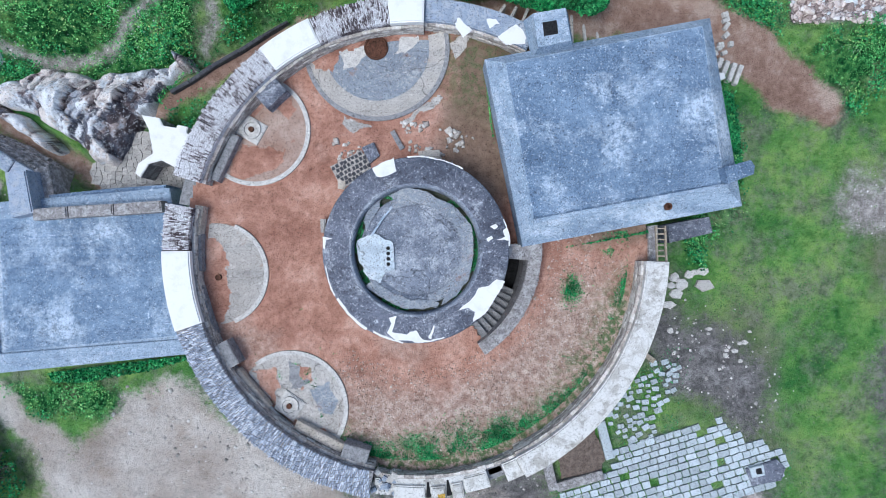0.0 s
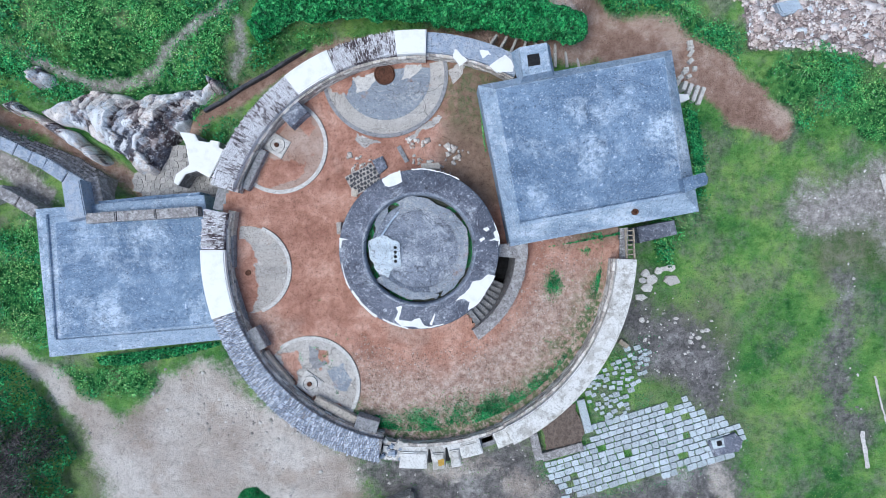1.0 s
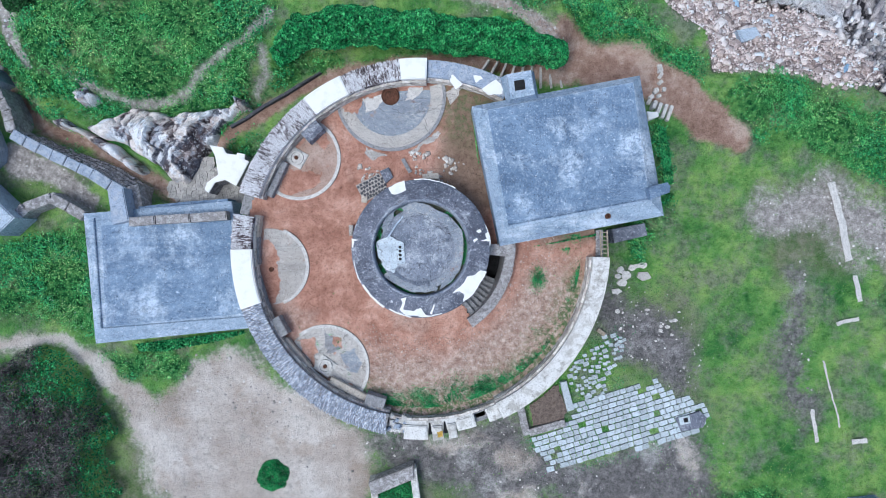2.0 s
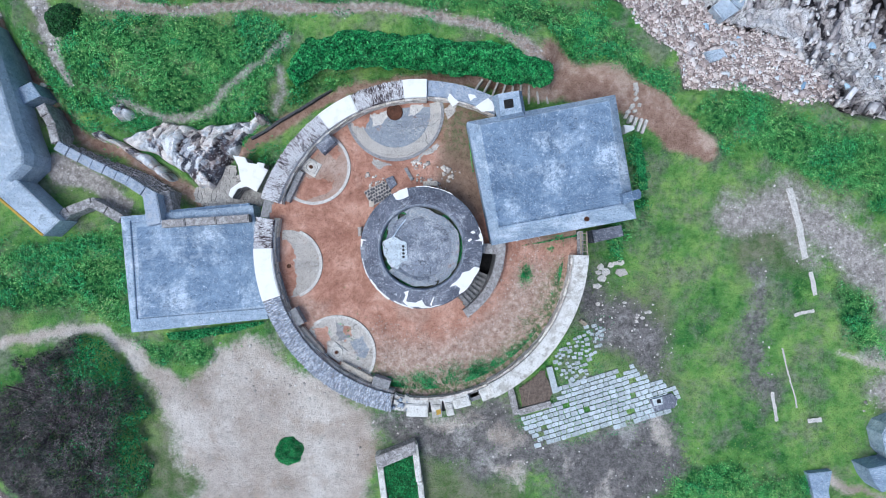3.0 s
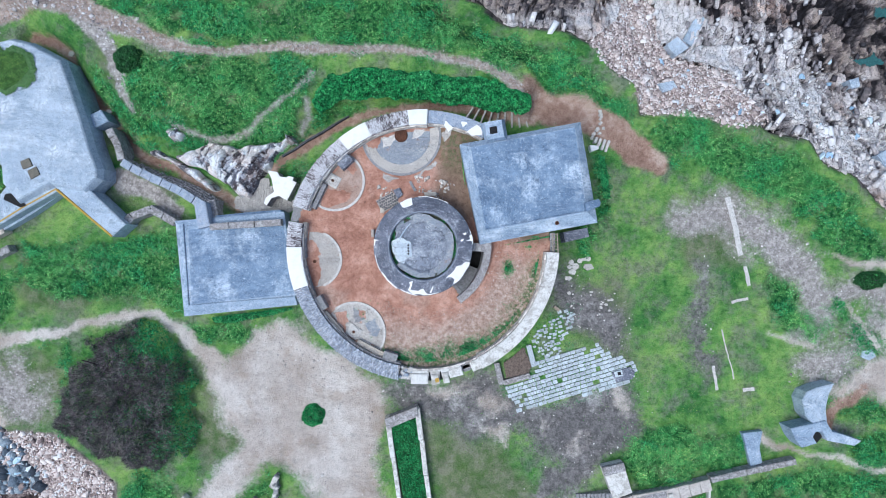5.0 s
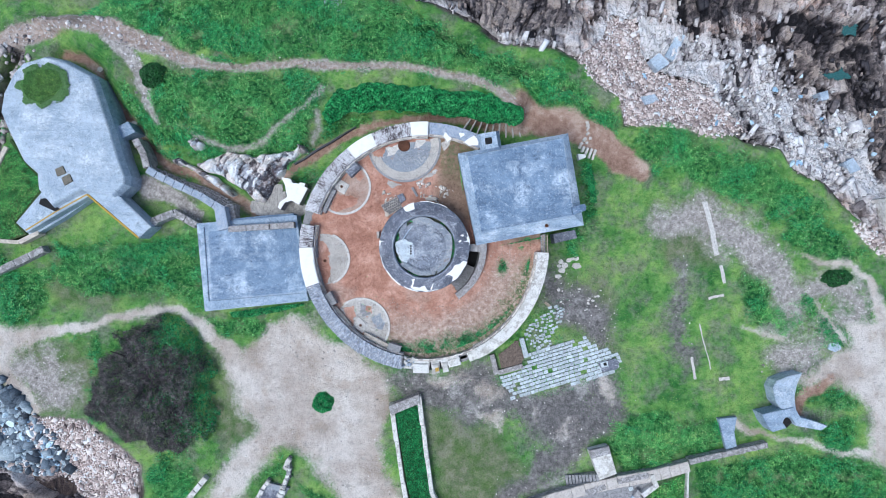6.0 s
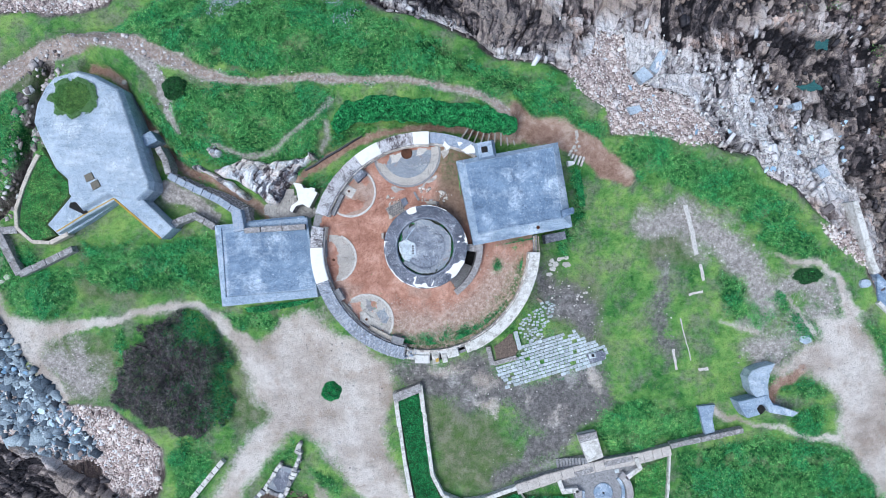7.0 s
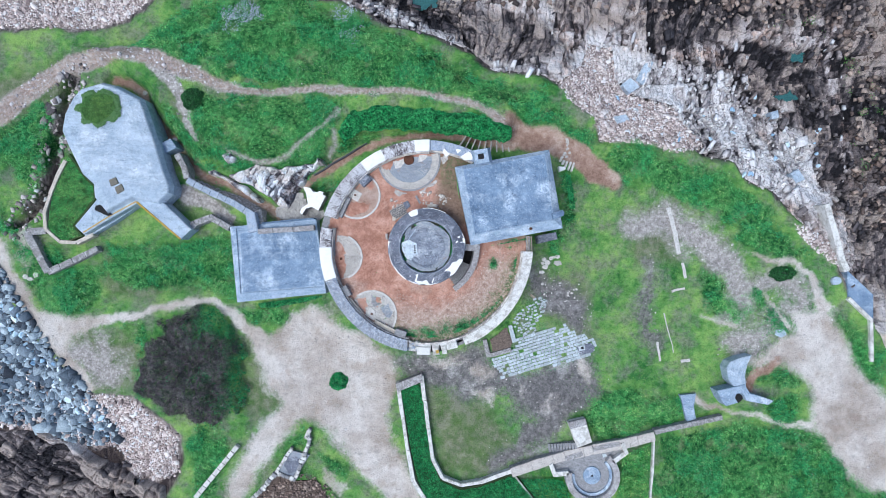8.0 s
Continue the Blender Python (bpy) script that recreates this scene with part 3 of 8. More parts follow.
GRAVEL_PATHS = [
    [(18.17, 1.92, 2.32), (21.59, 2.03, 2.74), (24.48, 0.60, 2.95), (27.11, -1.77, 3.06), (28.68, -4.41, 2.63), (27.63, -6.51, 1.79)],
    [(21.33, 3.50, 0.95), (22.12, 0.87, 0.95), (22.90, -1.51, 0.53)],
    [(27.09, -9.40, 1.90), (29.20, -8.62, 2.32), (31.41, -6.78, 1.69)],
    [(30.26, -3.62, 2.11), (32.90, -3.09, 1.90), (34.47, -4.41, 1.79), (32.89, -5.73, 1.79)],
    [(-34.52, -9.62, 1.79), (-32.41, -10.67, 3.16), (-30.30, -11.73, 2.32), (-31.36, -8.57, 1.90)],
    [(-11.34, -7.53, 3.16), (-8.71, -9.22, 2.32), (-6.07, -10.06, 1.58)],
    [(-41.08, 12.27, 2.06), (-39.01, 14.07, 1.86), (-36.69, 15.57, 1.75), (-34.26, 17.12, 1.86), (-31.26, 17.74, 1.75), (-28.05, 17.84, 1.45), (-25.36, 17.11, 1.65), (-22.57, 15.97, 1.34), (-19.88, 14.83, 1.03), (-17.81, 14.16, 0.77), (-15.23, 14.10, 0.67), (-11.10, 14.46, 0.72), (-8.00, 14.15, 0.67), (-3.86, 14.24, 0.57), (-0.66, 13.88, 0.57), (2.34, 13.31, 0.57), (4.82, 12.22, 0.67), (6.78, 10.87, 0.93)],
    [(-25.78, 17.11, 1.96), (-24.54, 15.61, 1.34), (-23.40, 13.54, 1.14), (-22.98, 11.47, 0.72), (-22.21, 9.92, 0.41)],
    [(-9.13, 12.65, 0.46), (-10.37, 10.94, 0.36), (-11.72, 10.17, 0.41), (-13.94, 8.62, 0.41), (-16.78, 7.90, 0.46), (-19.36, 8.73, 0.36)],
    [(-9.55, 10.58, 0.31), (-9.34, 9.39, 0.31), (-10.06, 8.31, 0.31)],
    [(-23.47, 4.86, 1.79), (-21.25, 3.96, 1.26), (-19.25, 2.59, 0.74)],
]
EARTH_PATHS = [
    [(29.18, -13.88, 0.53), (28.92, -12.82, 0.74), (29.72, -11.77, 0.84), (30.87, -11.51, 0.74), (31.82, -10.72, 0.53)],
    [(-12.31, 5.81, 0.63), (-9.69, 7.59, 0.78), (-7.07, 9.16, 0.68), (-3.92, 10.15, 0.52), (0.79, 10.51, 0.63), (3.93, 9.98, 0.94), (6.81, 9.77, 1.47)],
    [(6.82, 11.78, 1.26), (8.13, 10.31, 2.31), (10.75, 9.89, 2.31), (12.85, 8.73, 2.31), (14.94, 6.90, 2.31), (16.25, 6.11, 1.57)],
    [(-30.48, 15.58, 0.75), (-28.88, 15.10, 0.75), (-27.75, 14.40, 0.75), (-27.33, 12.96, 0.75), (-26.58, 11.73, 0.75), (-25.40, 10.39, 0.75), (-24.43, 9.37, 0.75), (-23.79, 8.14, 0.75), (-22.72, 7.18, 0.75), (-21.12, 6.37, 0.75), (-18.98, 5.46, 0.75), (-17.38, 4.66, 0.75), (-15.77, 3.48, 0.75), (-14.86, 2.73, 0.75)],
]
TRENCH = [(-30.48, 15.58, 1.39), (-28.88, 15.10, 1.39), (-27.75, 14.40, 1.39), (-27.33, 12.96, 1.39), (-26.58, 11.73, 1.39), (-25.40, 10.39, 1.39), (-24.43, 9.37, 1.39), (-23.79, 8.14, 1.39), (-22.72, 7.18, 1.39), (-21.12, 6.37, 1.39), (-18.98, 5.46, 1.39), (-17.38, 4.66, 1.39), (-15.77, 3.48, 1.39), (-14.86, 2.73, 1.39)]
MOAT = [(-34.05, 15.83, 1.06), (-34.96, 13.70, 0.85), (-35.64, 11.04, 1.17), (-35.91, 8.91, 1.28), (-36.44, 6.25, 1.17), (-37.23, 4.12, 1.06), (-39.62, 2.00, 0.85)]
ROCKBED = [(-19.67, 6.78), (-18.28, 7.30), (-16.88, 7.67), (-15.71, 7.67), (-14.78, 7.44), (-13.38, 7.67), (-11.87, 7.86), (-11.28, 8.46), (-10.58, 8.42), (-10.54, 7.67), (-12.03, 6.67), (-12.40, 5.73), (-13.33, 4.57), (-13.80, 3.61), (-14.69, 3.52), (-15.66, 4.45), (-16.88, 5.20), (-18.28, 5.94), (-19.67, 6.41)]
ENTRY = [(-15.09, 2.95), (-14.97, 3.68), (-13.75, 4.29), (-13.26, 5.88), (-11.07, 5.51), (-10.83, 4.66), (-11.80, 3.68), (-11.07, 3.68), (-10.58, 3.00), (-11.07, 2.58), (-14.24, 2.46)]
HILL = [(-34.49, 18.79), (-24.63, 19.46), (-18.40, 21.63), (-6.99, 20.58), (1.31, 16.68), (11.67, 12.00), (13.74, 9.92), (10.89, 10.80), (7.78, 12.00), (6.74, 9.56), (0.79, 10.92), (-4.40, 10.72), (-8.55, 8.96), (-10.88, 7.20), (-11.91, 7.61), (-13.99, 8.65), (-15.80, 8.39), (-17.88, 7.88), (-19.43, 8.14), (-21.77, 8.76), (-24.10, 10.48), (-26.07, 12.55), (-27.22, 14.37), (-29.81, 16.19)]
LUSH = [
    [(-29.04, 18.27), (-26.18, 20.86), (-23.07, 22.68), (-15.29, 24.75), (-6.99, 21.10), (-1.80, 18.76), (1.31, 17.46), (4.42, 15.38), (9.08, 14.85), (11.15, 12.77), (13.74, 10.96), (14.26, 9.66), (11.15, 10.18), (8.04, 11.48), (5.45, 13.04), (-0.77, 14.08), (-6.99, 14.35), (-11.14, 14.98), (-15.80, 14.77), (-19.43, 15.40), (-24.10, 17.22)],
    [(-23.32, 14.11), (-18.40, 14.10), (-11.14, 13.84), (-8.54, 13.05), (-9.06, 10.72), (-11.14, 9.69), (-14.25, 8.65), (-17.36, 8.65), (-20.47, 9.69), (-22.54, 11.51)],
    [(15.02, 9.20), (17.66, 9.41), (21.34, 8.25), (23.97, 7.19), (27.13, 6.66), (29.23, 4.55), (31.33, 1.91), (33.96, -0.72), (32.90, -1.78), (29.22, -0.72), (27.12, 1.91), (23.97, 3.50), (21.33, 5.08), (17.65, 6.67)],
    [(-31.37, 0.39), (-23.46, 0.64), (-19.51, 0.90), (-18.98, -4.37), (-23.46, -3.57), (-28.73, -3.30), (-30.84, -1.72)],
    [(-41.93, 5.14), (-39.81, 1.98), (-37.70, 0.92), (-34.00, -2.25), (-30.31, -1.72), (-31.36, -4.36), (-33.47, -6.46), (-36.11, -5.93), (-38.22, -3.30), (-39.81, 0.39)],
    [(20.50, -17.55), (26.81, -16.24), (32.86, -16.77), (37.06, -18.09), (40.20, -21.24), (43.35, -24.39), (43.33, -28.59), (20.47, -28.58)],
    [(-1.08, -22.79), (2.86, -23.05), (7.07, -21.74), (9.69, -28.57), (-1.87, -28.57)],
    [(13.66, -13.86), (17.61, -13.34), (22.34, -13.87), (22.60, -16.24), (18.13, -17.81), (14.97, -17.81)],
    [(24.21, -2.30), (26.58, -4.40), (28.68, -5.98), (27.89, -7.04), (25.26, -5.46), (23.69, -3.35)],
    [(11.33, 7.20), (12.38, 7.20), (12.37, 1.93), (11.84, -0.18), (10.53, 0.35), (11.06, 4.56)],
    [(-40.53, 10.85), (-37.40, 13.46), (-35.30, 12.94), (-35.03, 9.27), (-36.08, 6.13), (-37.38, 4.04), (-39.48, 7.18), (-41.57, 8.23)],
    [(-19.24, -5.16), (-13.97, -5.69), (-11.34, -6.48), (-13.45, -7.53), (-17.13, -7.26)],
    [(38.15, -6.52), (41.71, -10.73), (41.70, -14.94), (39.71, -12.83), (38.14, -9.15)],
    [(-25.40, 12.81), (-23.06, 11.51), (-20.47, 9.44), (-16.84, 8.39), (-13.21, 9.06), (-10.62, 10.20), (-9.06, 10.46), (-11.14, 7.61), (-12.69, 6.58), (-15.80, 7.36), (-19.43, 7.62), (-23.06, 8.66), (-24.88, 10.48)],
    [(-26.11, 10.67), (-24.52, 9.24), (-22.41, 7.65), (-19.77, 6.60), (-20.04, 5.91), (-22.94, 7.23), (-25.05, 9.08)],
    [(-12.13, 6.59), (-10.28, 7.85), (-8.17, 9.22), (-6.06, 10.12), (-2.90, 10.80), (1.32, 11.01), (1.32, 10.74), (-2.90, 10.48), (-5.80, 9.85), (-7.91, 8.80), (-9.76, 7.75), (-11.34, 6.27)],
    [(-12.03, 5.21), (-10.95, 5.52), (-9.86, 6.05), (-9.26, 6.66), (-9.94, 5.69), (-10.83, 4.97), (-11.67, 4.85)],
    [(28.26, -4.41), (29.21, -3.88), (32.62, -7.46), (31.94, -7.99), (29.31, -5.88)],
    [(29.31, -7.67), (30.04, -7.04), (30.78, -7.67), (30.25, -8.30)],
    [(29.72, -11.35), (33.92, -12.20), (34.02, -13.35), (32.08, -13.46), (30.35, -12.30)],
    [(30.23, -14.72), (33.29, -14.30), (33.49, -16.19), (30.75, -16.40)],
    [(38.28, -15.04), (39.44, -15.46), (40.85, -17.67), (40.53, -18.40), (38.90, -17.14)],
    [(24.90, -2.19), (25.64, -2.56), (28.15, -6.51), (27.62, -7.14), (26.31, -5.46), (25.26, -4.14)],
    [(-23.45, -19.10), (-22.40, -16.57), (-19.24, -17.63), (-20.18, -21.20), (-22.66, -23.93)],
    [(-28.62, -10.68), (-27.04, -8.57), (-27.04, -6.73), (-28.62, -7.26), (-27.88, -8.57)],
    [(-28.72, -13.83), (-27.67, -13.84), (-27.25, -11.20), (-28.41, -11.47)],
    [(-37.16, -3.56), (-35.06, -3.83), (-33.47, -6.46), (-35.58, -6.25)],
    [(13.92, -15.71), (22.34, -13.87), (22.66, -16.24), (14.44, -18.07)],
    [(-14.24, -18.58), (-12.92, -17.32), (-12.13, -18.58), (-13.45, -19.10)],
    [(-11.34, -19.10), (-9.24, -19.89), (-8.18, -21.21), (-9.76, -21.73)],
]
SHORE = [(-19.05, 29.92), (-14.76, 23.73), (-9.39, 23.03), (-4.56, 20.50), (-0.27, 19.58), (2.95, 18.18), (5.09, 16.35), (9.38, 16.02), (12.06, 14.84), (12.70, 13.50), (14.74, 11.89), (15.16, 9.58), (18.48, 10.11), (22.77, 9.36), (24.91, 8.12), (27.59, 7.74), (28.76, 5.97), (31.44, 4.90), (34.80, 1.14), (36.93, -0.73), (38.26, -4.48), (41.19, -7.96), (42.52, -10.90), (46.26, -11.98), (2051.06, -5.10), (2285.69, 1770.48), (-19.73, 1821.36)]
COVE = [(-1879.84, 1862.41), (-26.31, 1821.50), (-24.96, 24.55), (-28.71, 20.90), (-31.40, 20.15), (-36.23, 20.26), (-39.45, 19.94), (-1683.36, 21.55)]
BEACH = [(-41.29, -2.27), (-39.41, -5.76), (-36.45, -10.04), (-33.50, -13.26), (-28.95, -13.79), (-23.86, -17.54), (-23.85, -21.28), (-25.99, -23.79), (-27.06, -29.03), (-25.80, -1438.63), (-1524.97, -1462.40), (-1681.03, -0.33)]
WET = [
    [(1.36, 24.04), (5.21, 22.94), (10.16, 21.83), (12.35, 19.07), (10.15, 16.88), (6.86, 17.43), (3.01, 17.98), (-0.84, 20.74), (-4.14, 22.40), (-7.44, 24.05)],
    [(10.16, 24.03), (31.05, 24.01), (31.05, 20.71), (28.30, 20.16), (25.55, 19.61), (22.25, 20.16), (19.51, 22.92), (15.66, 21.27), (12.91, 21.83)],
    [(30.77, 20.71), (34.34, 20.98), (38.19, 19.60), (39.82, 15.74), (39.26, 13.54), (36.52, 14.10), (34.32, 13.55), (32.12, 13.00), (31.03, 15.75)],
    [(34.88, 15.75), (39.81, 13.54), (39.79, 5.85), (38.14, 5.85), (37.06, 9.70), (35.41, 11.35)],
    [(39.24, 5.30), (45.28, 5.84), (45.23, -6.78), (42.50, -4.58), (39.77, -0.19)],
    [(-45.88, -16.58), (-39.29, -18.23), (-36.54, -19.06), (-31.60, -19.33), (-28.85, -19.88), (-24.46, -19.89), (-24.46, -28.65), (-45.86, -28.64)],
    [(-45.89, -11.10), (-39.85, -12.20), (-38.74, -15.49), (-37.64, -17.69), (-45.88, -17.68)],
    [(40.22, 27.75), (48.32, 27.75), (48.23, 5.39), (40.70, 5.67), (40.74, 16.01)],
    [(1.38, 27.80), (48.32, 27.75), (48.30, 23.72), (31.55, 23.06), (18.14, 23.97), (2.50, 25.00)],
]
PALE = [
    [(12.35, 14.56), (13.01, 17.42), (15.66, 21.27), (18.95, 20.17), (23.35, 18.07), (26.64, 17.68), (30.76, 17.13), (31.30, 13.00), (32.38, 8.60), (36.50, 7.50), (37.70, 5.30), (35.66, 2.83), (30.45, 4.65), (28.26, 6.85), (26.07, 9.05), (21.13, 9.60), (15.09, 9.94)],
    [(32.95, 12.73), (37.06, 11.24), (38.26, 7.50), (36.05, 5.74), (32.77, 7.94)],
    [(-9.64, 23.78), (-4.14, 22.51), (1.36, 20.19), (6.86, 17.87), (11.25, 16.43), (10.15, 15.50), (4.66, 17.16), (-0.84, 19.36), (-6.34, 21.30)],
    [(-35.16, -22.62), (-33.24, -21.25), (-30.77, -21.97), (-31.05, -23.28), (-33.79, -23.99)],
    [(36.52, 15.75), (38.72, 15.20), (39.25, 10.80), (37.61, 10.25)],
]
LEDGES = [(-47.28, -17.40), (-38.64, -17.40), (-34.32, -19.03), (-29.45, -21.72), (-25.68, -22.27), (-24.59, -24.96), (-47.26, -29.26)]
BANK_ZONE = [(-43.17, -2.81), (-41.29, -2.70), (-39.41, -5.92), (-36.61, -10.31), (-33.50, -13.52), (-31.46, -16.47), (-31.14, -18.07), (-32.96, -18.87), (-35.64, -17.69), (-38.32, -16.62), (-41.00, -16.19), (-43.14, -15.66)]
PEBBLES = [
    [(11.35, 15.51), (13.78, 17.67), (14.87, 20.27), (17.30, 19.83), (17.57, 16.59), (19.72, 14.69), (22.96, 13.87), (24.15, 10.90), (25.39, 9.44), (21.87, 8.90), (20.25, 9.66), (15.50, 9.99), (14.64, 11.99), (12.15, 13.99)],
    [(-33.25, -13.74), (-29.44, -14.02), (-24.53, -17.83), (-24.53, -21.36), (-28.61, -22.44), (-30.52, -19.73), (-33.52, -16.73), (-34.61, -14.28)],
    [(-45.59, 24.99), (-25.38, 24.97), (-29.47, 21.42), (-31.93, 20.71), (-36.84, 20.72), (-45.58, 20.51)],
    [(33.46, 1.95), (35.60, 1.41), (37.74, -0.20), (37.47, -1.80), (35.06, -0.19)],
    [(-43.69, -10.84), (-40.47, -11.38), (-37.79, -13.52), (-34.57, -15.66), (-31.35, -17.80), (-30.01, -19.41), (-33.49, -18.98), (-38.32, -17.53), (-43.68, -16.99)],
]
SCRAPES = [
    [(9.45, -15.02), (10.77, -14.60), (11.19, -14.91), (9.98, -15.28)],
    [(13.30, -10.97), (14.46, -10.81), (14.72, -12.55), (13.66, -13.34), (13.14, -12.18)],
    [(8.14, -13.07), (8.77, -13.34), (8.56, -13.86)],
    [(-10.39, -21.31), (-9.24, -21.10), (-7.92, -22.79), (-9.24, -23.57), (-10.55, -22.68)],
    [(-0.81, -10.28), (1.30, -10.07), (2.88, -10.70), (0.77, -11.23)],
    [(2.88, -10.96), (4.72, -10.70), (5.24, -12.02), (3.67, -12.17)],
    [(3.14, -12.81), (5.51, -13.33), (4.98, -14.65), (3.66, -14.12)],
    [(39.08, -12.41), (39.82, -11.78), (39.97, -13.36), (39.18, -13.62)],
    [(-12.92, -15.69), (-11.34, -15.69), (-11.34, -17.26), (-12.13, -17.00)],
    [(-38.76, 1.71), (-37.70, 1.97), (-36.91, -0.14), (-38.22, -2.24), (-39.81, -0.66)],
]
DULL = [
    [(-0.92, -13.33), (4.45, -14.12), (6.82, -17.54), (5.50, -20.96), (1.29, -21.22), (-0.18, -19.74), (-0.71, -17.01)],
    [(-35.05, -8.04), (-28.46, -7.78), (-28.19, -13.31), (-32.93, -13.31)],
    [(-17.77, -9.21), (-16.87, -11.21), (-15.03, -13.42), (-14.50, -15.00), (-17.13, -15.95), (-18.45, -13.32)],
    [(-25.06, 16.21), (-22.42, 13.57), (-18.72, 9.34), (-20.83, 8.29), (-23.47, 10.93)],
    [(-41.95, 15.17), (-35.09, 18.07), (-34.03, 14.63), (-35.60, 7.25), (-41.93, 9.36)],
    [(8.68, -1.76), (13.95, -2.81), (14.99, -8.61), (9.73, -6.50)],
    [(-31.37, -1.19), (-25.04, -0.15), (-23.46, -3.31), (-30.31, -5.41)],
    [(17.12, 2.98), (22.38, 3.50), (22.37, -1.24), (18.16, -1.76)],
    [(-22.94, 5.65), (-19.77, 4.07), (-19.25, 2.22), (-22.94, 3.54)],
]


def along(paths, x, y, soft):
    w = np.zeros(np.shape(x))
    for p in paths:
        w = np.maximum(w, ease(depth_along(p, x, y), -soft, soft))
    return w


def inside(polys, x, y, soft):
    w = np.zeros(np.shape(x))
    for p in polys:
        w = np.maximum(w, ease(depth_in(p, x, y), -soft, soft))
    return w


def ground_height(x, y):
    x, y = np.asarray(x, float), np.asarray(y, float)
    wx, wy = x + 0.5 * fbm(x, y, 2.5, 3, 1), y + 0.5 * fbm(x, y, 2.5, 3, 2)
    z = 0.10 * fbm(x, y, 5, 4) - 0.15
    z = z + 1.5 * ease(depth_in(HILL, wx, wy), -0.3, 1.6)
    for p, w in ((LUSH[0], 0.35), (LUSH[1], 0.3), (LUSH[2], 0.3)):
        z = z + w * ease(depth_in(p, wx, wy), 0, 1.2) * (1 + fbm(x, y, 1.5, 3, 3))
    t = ease(depth_along(TRENCH, x, y), -0.2, 0.35)
    z = z * (1 - t) - 0.9 * t
    t = ease(depth_in(ENTRY, x, y), -0.4, 0.2)
    z = z * (1 - t) - 0.5 * t
    t = ease(depth_in(ROCKBED, x, y), -0.1, 0.4)
    z = z * (1 - t) - 0.8 * t
    t = ease(depth_along(MOAT, wx, wy), -0.2, 0.5)
    z = z * (1 - t) - 1.7 * t
    ridge = 0.55 * fbm(x * 1.9 + y * 0.5, y * 0.55, 2.2, 5, 4) + 0.35 * np.abs(fbm(x, y, 4, 4, 5))
    d = depth_in(SHORE, wx, wy)
    s = ease(d, -0.2, 0.5)
    z = z * (1 - s) + s * (-0.9 - 3.4 * ease(d, 0, 7) + ridge)
    for p in (COVE, BEACH):
        d = depth_in(p, wx, wy)
        s = ease(d, -0.2, 0.6)
        z = z * (1 - s) + s * (-0.6 - 1.6 * ease(d, 0, 6) + ridge * 0.5)
    return z


def build_ground():
    def axis(half, step):
        core = np.arange(-half, half + step / 2, step)
        out = half + np.cumsum(step * 1.35 ** np.arange(1, 30))
        out = out[out < 1500]
        return np.concatenate([-out[::-1], core, out])
    xs, ys = axis(46, 0.2), axis(29, 0.2)
    x, y = np.meshgrid(xs, ys)
    x, y = x.ravel(), y.ravel()
    nx, ny = len(xs), len(ys)
    i = (np.arange(nx - 1)[None, :] + nx * np.arange(ny - 1)[:, None]).ravel()
    low = 1.3 * np.maximum(ease(depth_in(SHORE, x, y), 0.3, 1.0), ease(depth_in(LEDGES, x, y), 0.3, 1.0)) * (1 - inside(PEBBLES, x, y, 0.4))
    ob = mesh_object("ground", np.stack([x, y, ground_height(x, y) - low], 1), np.stack([i, i + 1, i + nx + 1, i + nx], 1), M_GROUND, smooth=True)
    wx, wy = x + 0.7 * fbm(x, y, 1.6, 4, 1), y + 0.7 * fbm(x, y, 1.6, 4, 2)
    fx, fy = x + 1.6 * fbm(x, y, 2.2, 5, 6), y + 1.6 * fbm(x, y, 2.2, 5, 7)
    shore = np.maximum(np.maximum(ease(depth_in(SHORE, wx, wy), -0.1, 0.3), ease(depth_in(COVE, wx, wy), -0.1, 0.3)), ease(depth_in(BEACH, wx, wy), -0.1, 0.3))
    layers = {
        "lush": np.maximum(inside(LUSH, fx, fy, 0.7), 0.0),
        "sand": np.maximum.reduce([inside(SAND, 0.5 * (fx + wx), 0.5 * (fy + wy), 0.8), along(SAND_PATHS, wx, wy, 0.3), 0.75 * inside(SCRAPES, fx, fy, 0.5)]),
        "dry": inside(DULL, fx, fy, 1.4),
        "dark": inside(DARK, fx, fy, 1.0) * 0.92,
        "gravel": np.maximum.reduce([along(GRAVEL_PATHS[:6], fx, fy, 1.1) * 0.95, along(GRAVEL_PATHS[6:], x + 0.4 * fbm(x, y, 1.6, 4, 1), y + 0.4 * fbm(x, y, 1.6, 4, 2), 0.22)]),
        "earth": np.maximum(along(EARTH_PATHS, x + 0.4 * fbm(x, y, 1.6, 4, 1), y + 0.4 * fbm(x, y, 1.6, 4, 2), 0.25), 0.45 * along(GRAVEL_PATHS[6:7], x, y, 0.3)),
        "rock": np.maximum(shore, ease(depth_along(MOAT, wx, wy), -0.1, 0.3)),
        "wet": inside(WET, fx, fy, 0.8) * shore,
        "shingle": inside(PEBBLES, wx, wy, 0.5),
    }
    for key, w in layers.items():
        a = ob.data.attributes.new(key, "FLOAT", "POINT")
        a.data.foreach_set("value", w.astype(np.float32))
    return tagged(ob, "coastal ground of thin turf, sandy tracks and rocky shore", "ground", kind="structure")


ground = build_ground()


def scatter(count, x0, x1, y0, y1):
    return RNG.uniform(x0, x1, count), RNG.uniform(y0, y1, count)


